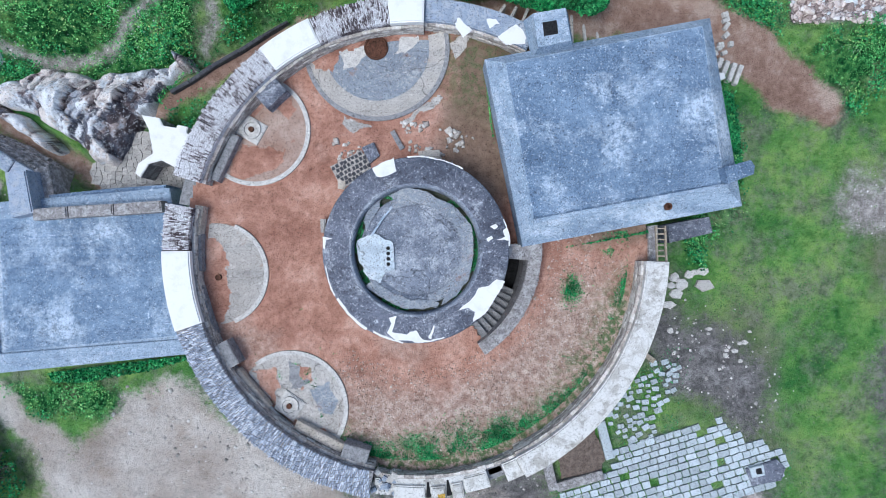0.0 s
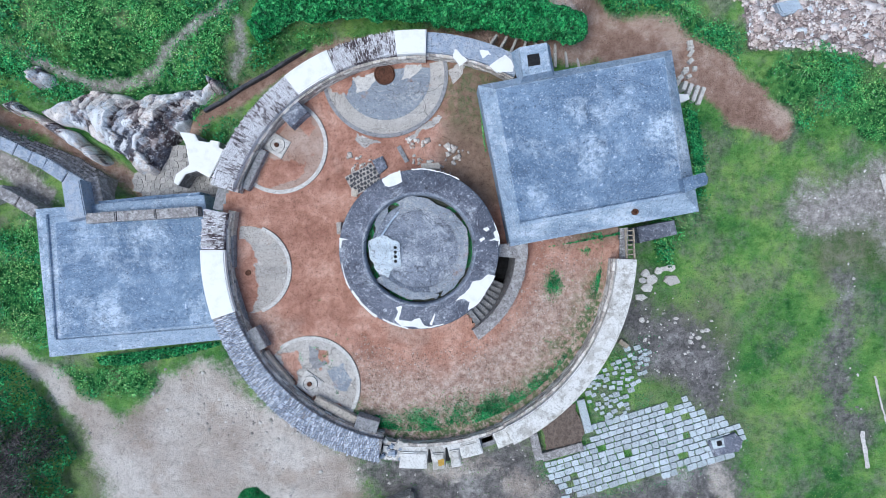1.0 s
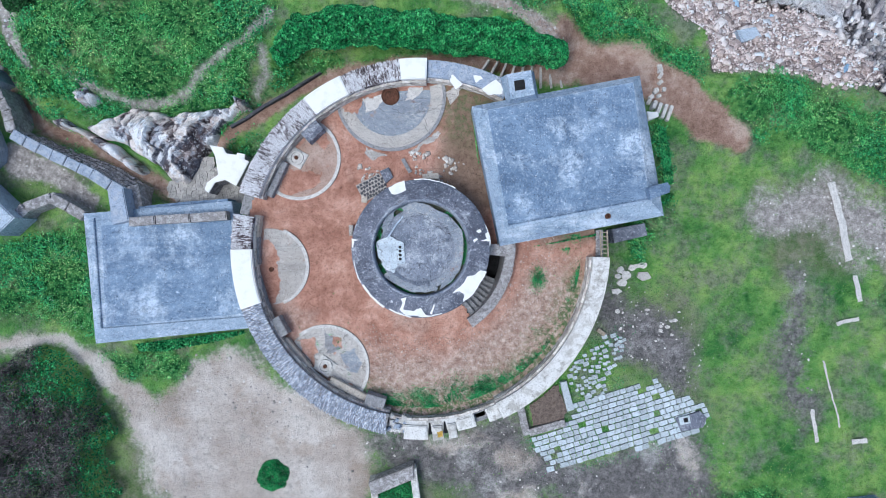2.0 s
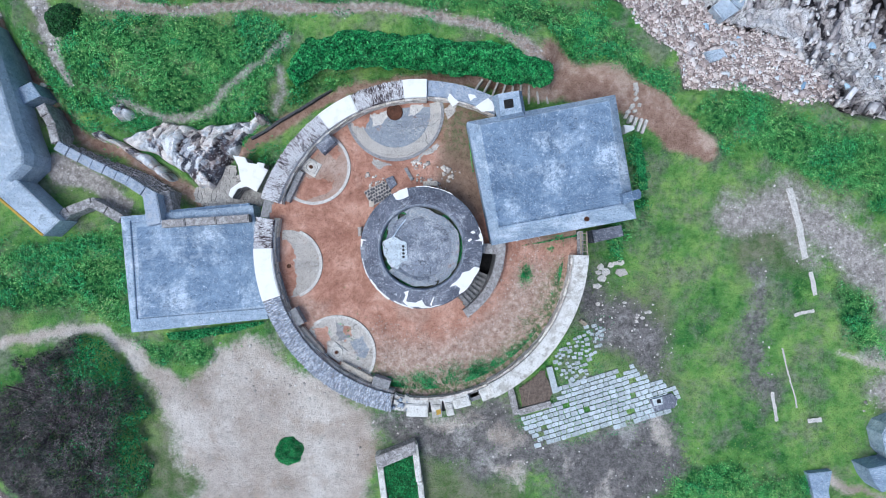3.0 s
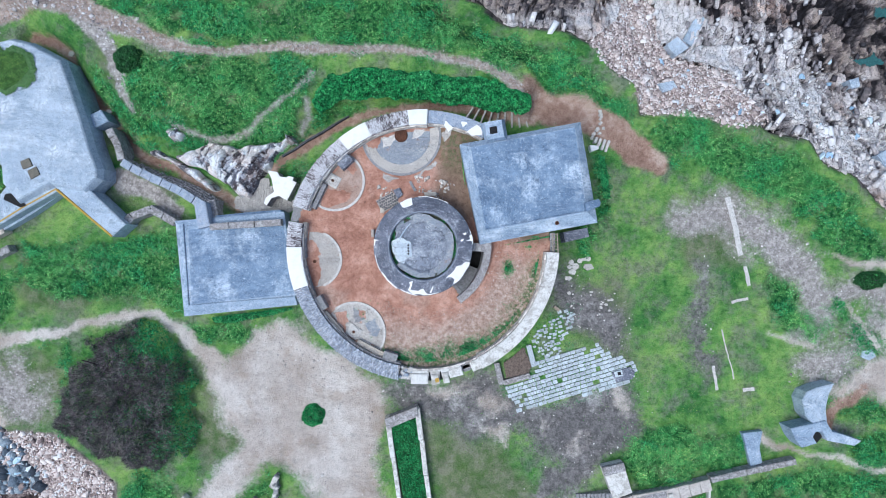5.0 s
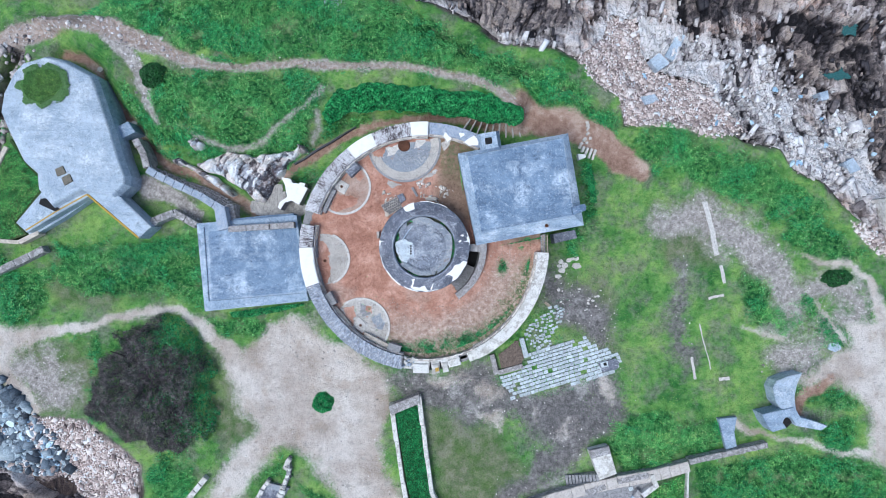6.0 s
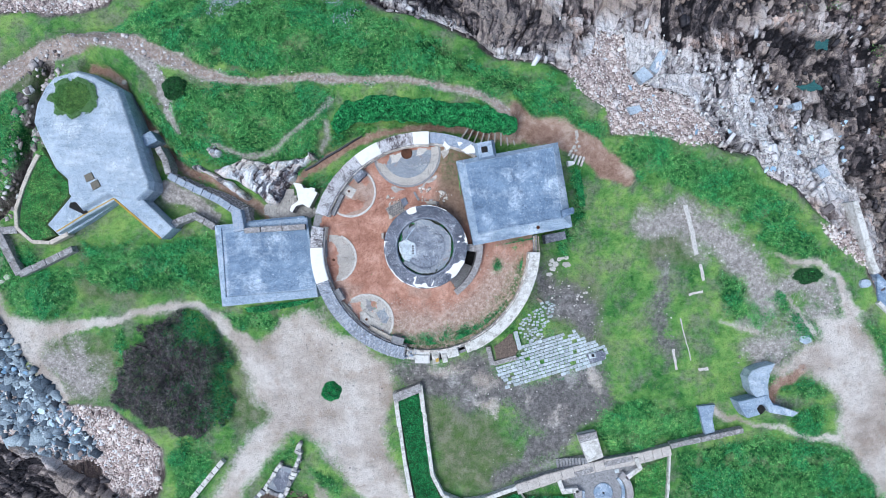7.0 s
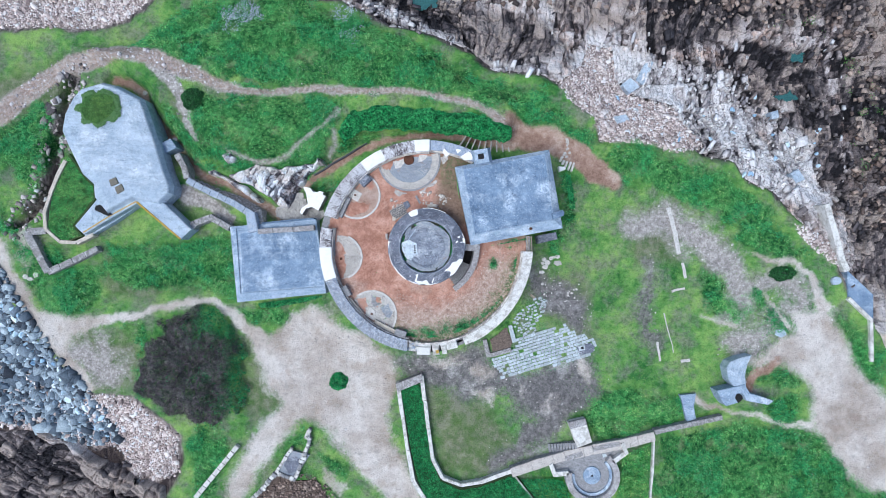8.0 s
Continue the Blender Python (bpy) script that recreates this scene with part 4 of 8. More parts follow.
def leaf_quads(p, size, up=0.6):
    """A quad leaf at each point, turned at random."""
    n = len(p)
    a = RNG.normal(size=(n, 3))
    nrm = RNG.normal(size=(n, 3)) * (1 - up) + np.array([0, 0, up])
    nrm /= np.linalg.norm(nrm, axis=1)[:, None]
    u = np.cross(nrm, a)
    u /= np.linalg.norm(u, axis=1)[:, None] + 1e-9
    v = np.cross(nrm, u)
    s = (size * RNG.uniform(0.6, 1.3, n))[:, None]
    k = RNG.uniform(0.45, 0.8, n)[:, None]
    q = np.stack([p - u * s, p - v * s * k, p + u * s, p + v * s * k], 1)
    return q.reshape(-1, 3), np.arange(4 * n).reshape(-1, 4)


def chunk_stones(x, y, z, size, long=1.0, turn=None, tall=0.6, tilt=0.15):
    """Angular stones, eight corners each, with the given half sizes."""
    n = len(x)
    corner = np.array([(-1, -1, -1), (1, -1, -1), (1, 1, -1), (-1, 1, -1), (-1, -1, 1), (1, -1, 1), (1, 1, 1), (-1, 1, 1)], float)
    v = np.repeat(corner[None], n, 0) * (1 + RNG.uniform(-0.38, 0.2, (n, 8, 3)))
    v[:, 4:, :2] *= RNG.uniform(0.55, 0.95, (n, 1, 1))
    s = np.stack([size * np.ones(n), size * long * np.ones(n), size * tall * RNG.uniform(0.6, 1.4, n)], 1)
    v *= s[:, None, :]
    v[:, :, 2] += v[:, :, 0] * RNG.normal(0, tilt, (n, 1)) + v[:, :, 1] * RNG.normal(0, tilt, (n, 1))
    a = RNG.uniform(0, 6.283, n) if turn is None else turn
    c, s2 = np.cos(a)[:, None], np.sin(a)[:, None]
    vx, vy = v[:, :, 0] * c - v[:, :, 1] * s2, v[:, :, 0] * s2 + v[:, :, 1] * c
    out = np.stack([vx + x[:, None], vy + y[:, None], v[:, :, 2] + z[:, None]], 2).reshape(-1, 3)
    f = np.array([(4, 5, 6, 7), (0, 1, 5, 4), (1, 2, 6, 5), (2, 3, 7, 6), (3, 0, 4, 7), (3, 2, 1, 0)])
    return out, (f[None] + 8 * np.arange(n)[:, None, None]).reshape(-1, 4)


def cell_field(x, y, size, seed):
    """Irregular cells: the chance of the nearest one, a second chance, and how near its border is."""
    u, v = np.asarray(x) / size, np.asarray(y) / size
    iu, iv = np.floor(u).astype(int), np.floor(v).astype(int)
    f1, f2 = np.full(np.shape(u), 9.0), np.full(np.shape(u), 9.0)
    tone, tilt = np.zeros(np.shape(u)), np.zeros(np.shape(u))
    for a in (-1, 0, 1):
        for b in (-1, 0, 1):
            p, q = (iu + a + seed * 31) % 256, (iv + b + seed * 17) % 256
            dx, dy = iu + a + LATTICE[p, q] - u, iv + b + LATTICE[q, p] - v
            d = np.hypot(dx, dy)
            near = d < f1
            f2 = np.where(near, f1, np.minimum(f2, d))
            tone = np.where(near, LATTICE[(p * 7 + 3) % 256, (q * 5 + 1) % 256], tone)
            tilt = np.where(near, dx * (LATTICE[(p + 50) % 256, q] - 0.5) + dy * (LATTICE[p, (q + 50) % 256] - 0.5), tilt)
            f1 = np.where(near, d, f1)
    return tone, tilt, f2 - f1


def patch(name, poly, z, seed, material, parent=None, label="", ragged=0.14, step=0.045, dome=0.0):
    """A thin layer with a ragged, worn-away outline."""
    xs, ys = [p[0] for p in poly], [p[1] for p in poly]
    gx, gy = np.arange(min(xs) - ragged, max(xs) + ragged, step), np.arange(min(ys) - ragged, max(ys) + ragged, step)
    x, y = np.meshgrid(gx, gy)
    x, y = x.ravel(), y.ravel()
    d = depth_in(poly, x + 2 * ragged * fbm(x, y, 0.7, 5, seed), y + 2 * ragged * fbm(x, y, 0.7, 5, seed + 50)) - 0.4 * ragged * np.maximum(0, fbm(x, y, 0.25, 3, seed + 9))
    n = len(gx)
    i = (np.arange(n - 1)[None, :] + n * np.arange(len(gy) - 1)[:, None]).ravel()
    i = i[d[i] > 0]
    q = np.stack([i, i + 1, i + n + 1, i + n], 1)
    used, inv = np.unique(q, return_inverse=True)
    h = z + dome * ease(d, 0, 0.3)
    return mesh_object(name, np.stack([x, y, h], 1)[used], inv.reshape(-1, 4), material, parent, label)


def stuff(name, vf, material, label, category):
    return tagged(mesh_object(name, vf[0], vf[1], material), label, category, kind="stuff")


def block_field(u, v, width, length, seed):
    """Beds of jointed blocks: columns along v, each cut across at its own places."""
    k = np.floor(u / width).astype(int)
    fu = u / width - k
    shove = LATTICE[(k + seed * 13) % 256, (seed * 7) % 256]
    ln = length * (0.6 + 0.9 * LATTICE[(k + seed * 5) % 256, (seed * 29 + 3) % 256])
    m = np.floor(v / ln + shove).astype(int)
    fv = v / ln + shove - m
    pick = lambda i: LATTICE[(k * 3 + m * 11 + i * 37 + seed) % 256, (m * 5 + k * 7 + i * 19) % 256]
    edge = np.minimum(np.minimum(fu, 1 - fu) * width, np.minimum(fv, 1 - fv) * ln)
    return pick(0), (fu - 0.5) * (pick(1) - 0.5) + (fv - 0.5) * (pick(2) - 0.5), edge


def bedrock(name, poly, strike, label, lift=0.0, step=0.08, bounds=(-44, 46, -27, 28)):
    """Bedded rock broken into blocks along its strike, over a stretch of shore."""
    xs, ys = [p[0] for p in poly], [p[1] for p in poly]
    gx = np.arange(max(min(xs), bounds[0]), min(max(xs), bounds[1]), step)
    gy = np.arange(max(min(ys), bounds[2]), min(max(ys), bounds[3]), step)
    x, y = np.meshgrid(gx, gy)
    x, y = x.ravel(), y.ravel()
    d = depth_in(poly, x + 0.5 * fbm(x, y, 1.5, 3, 1), y + 0.5 * fbm(x, y, 1.5, 3, 2))
    wx, wy = x + 1.5 * fbm(x, y, 7.0, 2, 33), y + 1.5 * fbm(x, y, 7.0, 2, 34)
    a = radians(strike)
    u, v = wx * np.cos(a) + wy * np.sin(a), -wx * np.sin(a) + wy * np.cos(a)
    t0, s0, e0 = cell_field(u, v * 0.6, 4.5, 2)
    t1, s1, e1 = block_field(u + 0.25 * fbm(x, y, 1.1, 3, 36), v + 0.25 * fbm(x, y, 1.1, 3, 37), 1.15, 2.1, 3)
    t2, s2, e2 = block_field(u + 0.2 * fbm(x, y, 0.6, 3, 38) + 0.5 * t1, v + 0.2 * fbm(x, y, 0.6, 3, 39) + t1, 0.40, 0.85, 5)
    t3, s3, e3 = cell_field(u, v * 0.7 + 0.3 * t2, 0.3, 8)
    broken = ease(fbm(x, y, 5.0, 3, 40), -0.1, 0.3)
    z = ground_height(x, y) + lift + 1.2 * (t0 - 0.4) + 0.6 * (t1 - 0.5) + 0.4 * s1 + (0.15 + 0.35 * broken) * (t2 - 0.5) + 0.35 * s2 + 0.3 * broken * (t3 - 0.5) + 0.08 * fbm(x, y, 0.5, 3, 41)
    z = z - 0.5 * ease(-e0, -0.05, 0) - 0.35 * ease(-e1, -0.08, 0) - (0.12 + 0.2 * broken) * ease(-e2, -0.06, 0) - 0.12 * broken * ease(-e3, -0.2, 0)
    z = z - 1.2 * (1 - ease(d, -0.1, 0.5))
    n = len(gx)
    i = (np.arange(n - 1)[None, :] + n * np.arange(len(gy) - 1)[:, None]).ravel()
    i = i[(d[i] > 0) & (inside(PEBBLES, x[i], y[i], 0.3) < 0.75)]
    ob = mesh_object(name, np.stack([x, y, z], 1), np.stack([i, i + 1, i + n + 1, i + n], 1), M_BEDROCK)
    # tone falls along the sunk joints, so crevice shade is put into the colour
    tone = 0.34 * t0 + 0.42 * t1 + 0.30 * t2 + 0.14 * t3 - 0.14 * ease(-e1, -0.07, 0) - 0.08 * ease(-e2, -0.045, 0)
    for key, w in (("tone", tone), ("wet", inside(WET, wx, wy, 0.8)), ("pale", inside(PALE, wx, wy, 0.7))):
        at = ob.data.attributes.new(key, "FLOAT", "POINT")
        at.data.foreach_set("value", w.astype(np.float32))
    return tagged(ob, label, "rocks", kind="structure")


def in_yard(x, y):
    return np.hypot(x - CENTRE[0], y - CENTRE[1]) < 9.4


HOUSE = [(1.52, 6.90), (2.90, 0.08), (10.87, 1.56), (11.32, 3.10), (10.39, 3.20), (9.61, 8.38)]
ANNEX = [(-18.97, 1.83), (-18.31, -5.07), (-10.18, -4.25), (-11.10, 2.49)]
BUNKER = [(-32.23, 14.40), (-30.43, 14.92), (-28.88, 14.56), (-26.66, 13.37), (-26.14, 11.97), (-25.26, 9.39), (-24.49, 6.81), (-23.97, 5.52), (-24.02, 4.74), (-25.10, 3.71), (-27.47, 4.23), (-29.90, 2.94), (-31.09, 4.39), (-31.19, 5.63), (-32.22, 6.56), (-33.36, 8.88), (-34.03, 10.43), (-33.78, 11.98), (-33.01, 13.53)]
BUNKER_ARM = [(-27.26, 4.14), (-26.23, 4.76), (-24.80, 3.94), (-22.34, 1.58), (-23.31, 0.66)]


def bare(x, y):
    """Where no plants grow: under the buildings."""
    w = in_yard(x, y)
    w = w | (depth_in(ROCKBED, x, y) > 0.25)
    for p in (HOUSE, ANNEX, BUNKER, BUNKER_ARM):
        w = w | (depth_in(p, x, y) > -0.05)
    return w


def plant_bed(zones, density):
    """Random places inside soft-edged zones, away from tracks and buildings."""
    px, py = [], []
    for p in zones:
        x0, x1 = max(-44, min(q[0] for q in p) - 1), min(44, max(q[0] for q in p) + 1)
        y0, y1 = max(-27, min(q[1] for q in p) - 1), min(25, max(q[1] for q in p) + 1)
        x, y = scatter(int(density * max(0, x1 - x0) * max(0, y1 - y0)), x0, x1, y0, y1)
        w = ease(depth_in(p, x + 1.6 * fbm(x, y, 2.2, 5, 6), y + 1.6 * fbm(x, y, 2.2, 5, 7)), -0.5, 0.6)
        k = RNG.random(len(x)) < w
        px.append(x[k])
        py.append(y[k])
    x, y = np.concatenate(px), np.concatenate(py)
    k = (RNG.random(len(x)) < no_path(x, y)) & ~bare(x, y)
    return x[k], y[k]


def grow(name, x, y, size, material, label, lift=0.1, up=0.72, category="plants"):
    z = ground_height(x, y) + RNG.uniform(0.2, 1.0, len(x)) * lift * (1 + 1.5 * np.maximum(0, fbm(x, y, 0.9, 3, 8)))
    return stuff(name, leaf_quads(np.stack([x, y, z], 1), size, up), material, label, category)


def no_path(x, y):
    shore = np.maximum(np.maximum(depth_in(SHORE, x, y), depth_in(COVE, x, y)), depth_in(BEACH, x, y))
    w = 1 - np.maximum.reduce([along(SAND_PATHS, x, y, 0.3), along(GRAVEL_PATHS[6:], x, y, 0.3), along(EARTH_PATHS, x, y, 0.3), inside(SAND, x, y, 0.6), ease(shore, -0.3, 0.2), ease(depth_along(MOAT, x, y), -0.2, 0.3)])
    return w


def plant_ground():
    x, y = scatter(620000, -44, 44, -27, 25)
    w = np.clip(0.35 + 1.5 * fbm(x, y, 3.0, 5, 9), 0.03, 1)
    w *= np.clip(0.35 + 2.0 * fbm(x, y, 0.6, 3, 10), 0.1, 1)
    k = RNG.random(len(x)) < w
    x, y = x[k], y[k]
    k = (RNG.random(len(x)) < no_path(x, y) * (1 - 0.85 * inside(DARK, x, y, 0.8)) * (1 - 0.6 * inside(DULL, x, y, 1.0)) * (1 - 0.8 * along(GRAVEL_PATHS[:6], x, y, 0.8))) & ~bare(x, y)
    grow("short_grass", x[k], y[k], 0.036, M_GRASS, "short patchy green grass on thin soil", 0.05, category="grass")
    x, y = plant_bed(LUSH, 560)
    gap = fbm(x, y, 1.6, 4, 12)
    herb = RNG.random(len(x)) < np.clip(0.5 + 2.4 * gap, 0.10, 1)
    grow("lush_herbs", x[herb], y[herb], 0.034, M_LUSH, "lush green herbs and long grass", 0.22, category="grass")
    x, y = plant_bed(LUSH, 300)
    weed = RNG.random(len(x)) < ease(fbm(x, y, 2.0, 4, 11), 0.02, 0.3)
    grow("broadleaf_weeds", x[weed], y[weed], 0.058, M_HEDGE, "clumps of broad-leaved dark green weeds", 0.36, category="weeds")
    x, y = plant_bed(LUSH, 90)
    tall = RNG.random(len(x)) < np.clip(0.35 + 1.3 * fbm(x, y, 1.0, 4, 16), 0.02, 0.9)
    grow("bright_leaves", x[tall], y[tall], 0.055, M_BRIGHT, "bright yellow-green leaves standing above the herbs", 0.5, category="plants")
    x, y = plant_bed(LUSH, 22)
    for name, material, shift, lo, label in (("yellow_blossom", M_YELLOW, 13, 0.2, "yellow-green flower heads among the herbs"), ("pale_blossom", M_PALEFLOWER, 15, 0.12, "pale seed heads among the grass")):
        k = RNG.random(len(x)) < ease(fbm(x, y, 1.8, 4, shift), lo, lo + 0.25)
        grow(name, x[k], y[k], 0.032, material, label, 0.45, category="flowers")
    x, y = plant_bed([[(-20.30, 22.47), (-17.21, 22.47), (-16.69, 20.93), (-18.24, 20.15), (-20.04, 20.93)], [(-9.58, 22.66), (-6.47, 22.40), (-6.99, 21.62), (-9.06, 21.62)], [(-8.28, 19.80), (-6.99, 20.06), (-6.99, 19.02), (-8.28, 18.92)]], 120)
    grow("lilac_blossom", x, y, 0.06, M_LILAC, "pale lilac flower clusters in the grass", 0.45, category="flowers")
    x, y = scatter(52000, 24, 46, 4, 28)
    w = np.maximum(inside([[(33.51, 22.26), (35.18, 22.82), (39.61, 21.70), (40.16, 20.87), (36.28, 21.43)], [(39.60, 20.87), (40.98, 19.76), (41.25, 15.87), (43.46, 15.32), (43.43, 7.56), (41.77, 7.56), (40.68, 13.10)]], x, y, 1.0), 0)
    k = RNG.random(len(x)) < w * ease(fbm(x, y, 1.0, 3, 14), 0.05, 0.35) * 0.5
    stuff("seaweed", leaf_quads(np.stack([x[k], y[k], ground_height(x[k], y[k]) + 0.9], 1), 0.06, 0.85), M_GRASS, "bright green weed on the low shore", "seaweed")


plant_ground()


def rock_shore():
    """Loose stone on the shore, by kind."""
    x, y = scatter(330000, -44, 44, -27, 27)
    w = inside(PEBBLES, x, y, 0.3)
    k = RNG.random(len(x)) < w
    x, y = x[k], y[k]
    s = RNG.uniform(0.04, 0.10, len(x)) * np.where(RNG.random(len(x)) < 0.05, 2.4, 1)
    stuff("shingle", chunk_stones(x, y, ground_height(x, y) + 0.02, s, 1.4, None, 0.7, 0.4), M_SHINGLE, "pinkish angular beach shingle", "shingle")
    bedrock("bedrock_shore", SHORE, -9, "bedded shore rock split into grey, tan and dark blocks")
    bedrock("bedrock_beach", LEDGES, 60, "dark rounded rock ledges above the beach", 0.5)
    x, y = scatter(20000, -44, 46, -27, 28)
    d = np.maximum(depth_in(SHORE, x, y), depth_in(BEACH, x, y))
    wet, pale = inside(WET, x, y, 0.8), inside(PALE, x, y, 0.8)
    k = (d > 0.1) & (inside(PEBBLES, x, y, 0.3) < 0.7) & (depth_in(BANK_ZONE, x, y) < 0) & (RNG.random(len(x)) < 0.25 + 0.75 * pale)
    x, y, wet, pale = x[k], y[k], wet[k], pale[k]
    s = RNG.gamma(1.6, 0.04, len(x)) + 0.04
    t = np.where(x > 0, radians(-10), radians(62)) + RNG.normal(0, 0.22, len(x)) + 0.9 * fbm(x, y, 5, 2, 21)
    z = ground_height(x, y) + s * 0.6 + 0.12
    for name, m, material, label in (
        ("rock_slabs", (wet < 0.5) & (pale < 0.5), M_SLABS, "split grey and pink granite slabs on the shore"),
        ("pale_rock_slabs", (wet < 0.5) & (pale >= 0.5), M_PALESLABS, "pale split rock slabs on the shore"),
        ("wet_rock_slabs", wet >= 0.5, M_DARKSLABS, "dark wet bedded rock on the lower shore"),
    ):
        stuff(name, chunk_stones(x[m], y[m], z[m], s[m], RNG.uniform(1.0, 2.8, m.sum()), t[m], 1.0, 0.3), material, label, "rocks")
    x, y = scatter(3000, -45, -28, -19, 0)
    k = depth_in(BANK_ZONE, x, y) > -0.8
    x, y = x[k], y[k]
    stuff("blue_rubble", chunk_stones(x, y, ground_height(x, y) + 0.12, RNG.gamma(2.2, 0.06, len(x)) + 0.08, 1.3, None, 0.8, 0.3), M_BLUESTONE, "blue-grey broken rubble between the boulders", "rubble")
    x, y = scatter(9000, -44, 46, -27, 28)
    far = [(39.67, 21.21), (46.45, 27.97), (46.35, 0.93), (42.42, 2.06), (40.75, 7.69), (41.06, 16.14)]
    top = [(-7.63, 28.04), (44.65, 27.98), (44.63, 22.34), (35.17, 22.06), (21.10, 22.93), (7.02, 24.07), (-4.25, 24.65)]
    k = (depth_in(far, x, y) > 0) | (depth_in(top, x, y) > 0)
    x, y = x[k], y[k]
    s = RNG.uniform(0.09, 0.26, len(x))
    stuff("brown_cobbles", chunk_stones(x, y, ground_height(x, y) + 0.45, s, 1.3), M_BROWNSTONE, "brown wet cobbles on the low shore", "cobbles")
    x, y = scatter(90000, -40, 44, -26, 20)
    w = np.maximum.reduce([0.4 * inside([DARK[1]], x, y, 1.0), 0.12 * inside(DARK, x, y, 1.0), 0.4 * along(GRAVEL_PATHS, x, y, 0.6), 0.05 * inside(SAND, x, y, 0.5)])
    k = (RNG.random(len(x)) < w) & ~bare(x, y)
    x, y = x[k], y[k]
    stuff("stone_chips", chunk_stones(x, y, ground_height(x, y), RNG.gamma(2, 0.011, len(x)) + 0.011, 1.2), M_DEBRIS, "scattered pale stone chips on bare soil", "stones")


rock_shore()


def boulder_mesh(seed, material):
    rnd = random.Random(seed)
    bm = bmesh.new()
    bmesh.ops.create_icosphere(bm, subdivisions=2, radius=1)
    cuts = [(Vector((rnd.gauss(0, 1), rnd.gauss(0, 1), rnd.gauss(0.2, 0.7))).normalized(), rnd.uniform(0.4, 0.72)) for _ in range(13)]
    for v in bm.verts:
        for nrm, d in cuts:
            over = v.co.dot(nrm) - d
            if over > 0:
                v.co -= nrm * over
        v.co *= 1 + 0.05 * noise.noise(v.co * 3 + Vector((seed, 0, 0)))
    me = bpy.data.meshes.new("boulder")
    bm.to_mesh(me)
    bm.free()
    me.materials.append(material)
    return me


def boulders():
    meshes = [boulder_mesh(s, M_BOULDER) for s in range(10)]
    dark = [boulder_mesh(s, M_WETBOULDER) for s in range(5)]
    upper = [(-43.17, -2.38), (-41.29, -2.38), (-39.14, -5.76), (-36.18, -10.31), (-33.23, -13.42), (-31.09, -16.47), (-31.14, -18.07), (-32.69, -17.80), (-34.57, -15.66), (-36.98, -13.52), (-38.86, -10.84), (-40.74, -8.16), (-43.16, -7.36)]
    bank = BANK_ZONE
    lone = [(15.77, 15.90), (39.03, 14.77), (39.55, 4.79), (29.04, 5.91), (20.75, 10.91)]
    rnd = random.Random(4)
    made = []
    for zone, count, lo, hi in ((bank, 290, 0.26, 0.62), (lone, 25, 0.2, 0.5)):
        xs, ys = [p[0] for p in zone], [p[1] for p in zone]
        tries = 0
        n = 0
        while n < count and tries < 9000:
            tries += 1
            x, y = rnd.uniform(min(xs), max(xs)), rnd.uniform(min(ys), max(ys))
            r = rnd.uniform(lo, hi)
            if float(depth_in(zone, np.array([x]), np.array([y]))[0]) < 0 or any(math.hypot(x - a, y - b) < (r + c) * 0.58 for a, b, c in made):
                continue
            made.append((x, y, r))
            n += 1
            high = zone is lone or float(depth_in(upper, np.array([x]), np.array([y]))[0]) > rnd.uniform(-0.6, 0.3)
            ob = new("boulder", meshes[n % 10] if high else dark[n % 5])
            z = float(ground_height(np.array([x]), np.array([y]))[0])
            ob.matrix_world = Matrix.LocRotScale((x, y, z + r * 0.25), Euler((rnd.uniform(-0.4, 0.4), rnd.uniform(-0.4, 0.4), rnd.uniform(0, 6.28))), (r * rnd.uniform(0.8, 1.3), r * rnd.uniform(0.7, 1.0), r * 0.75))
            tagged(ob, "blue-grey granite boulder on the shore bank" if high else "dark wet blue boulder low on the shore bank", "boulder", "shore boulders")


boulders()

# ---- the round platform: yard, parapet and drum ----
YARD_Z, RING_Z, R_OUT = 2.7, 3.85, 9.32
R_IN = R_OUT - 1.0


def polar(c, r, a):
    return (c[0] + r * math.cos(radians(a)), c[1] + r * math.sin(radians(a)))


STAIR_C, STAIR_R0, STAIR_R1, STAIR_A0, STAIR_A1 = (-0.97, -0.06), 3.36, 4.18, -54, -4


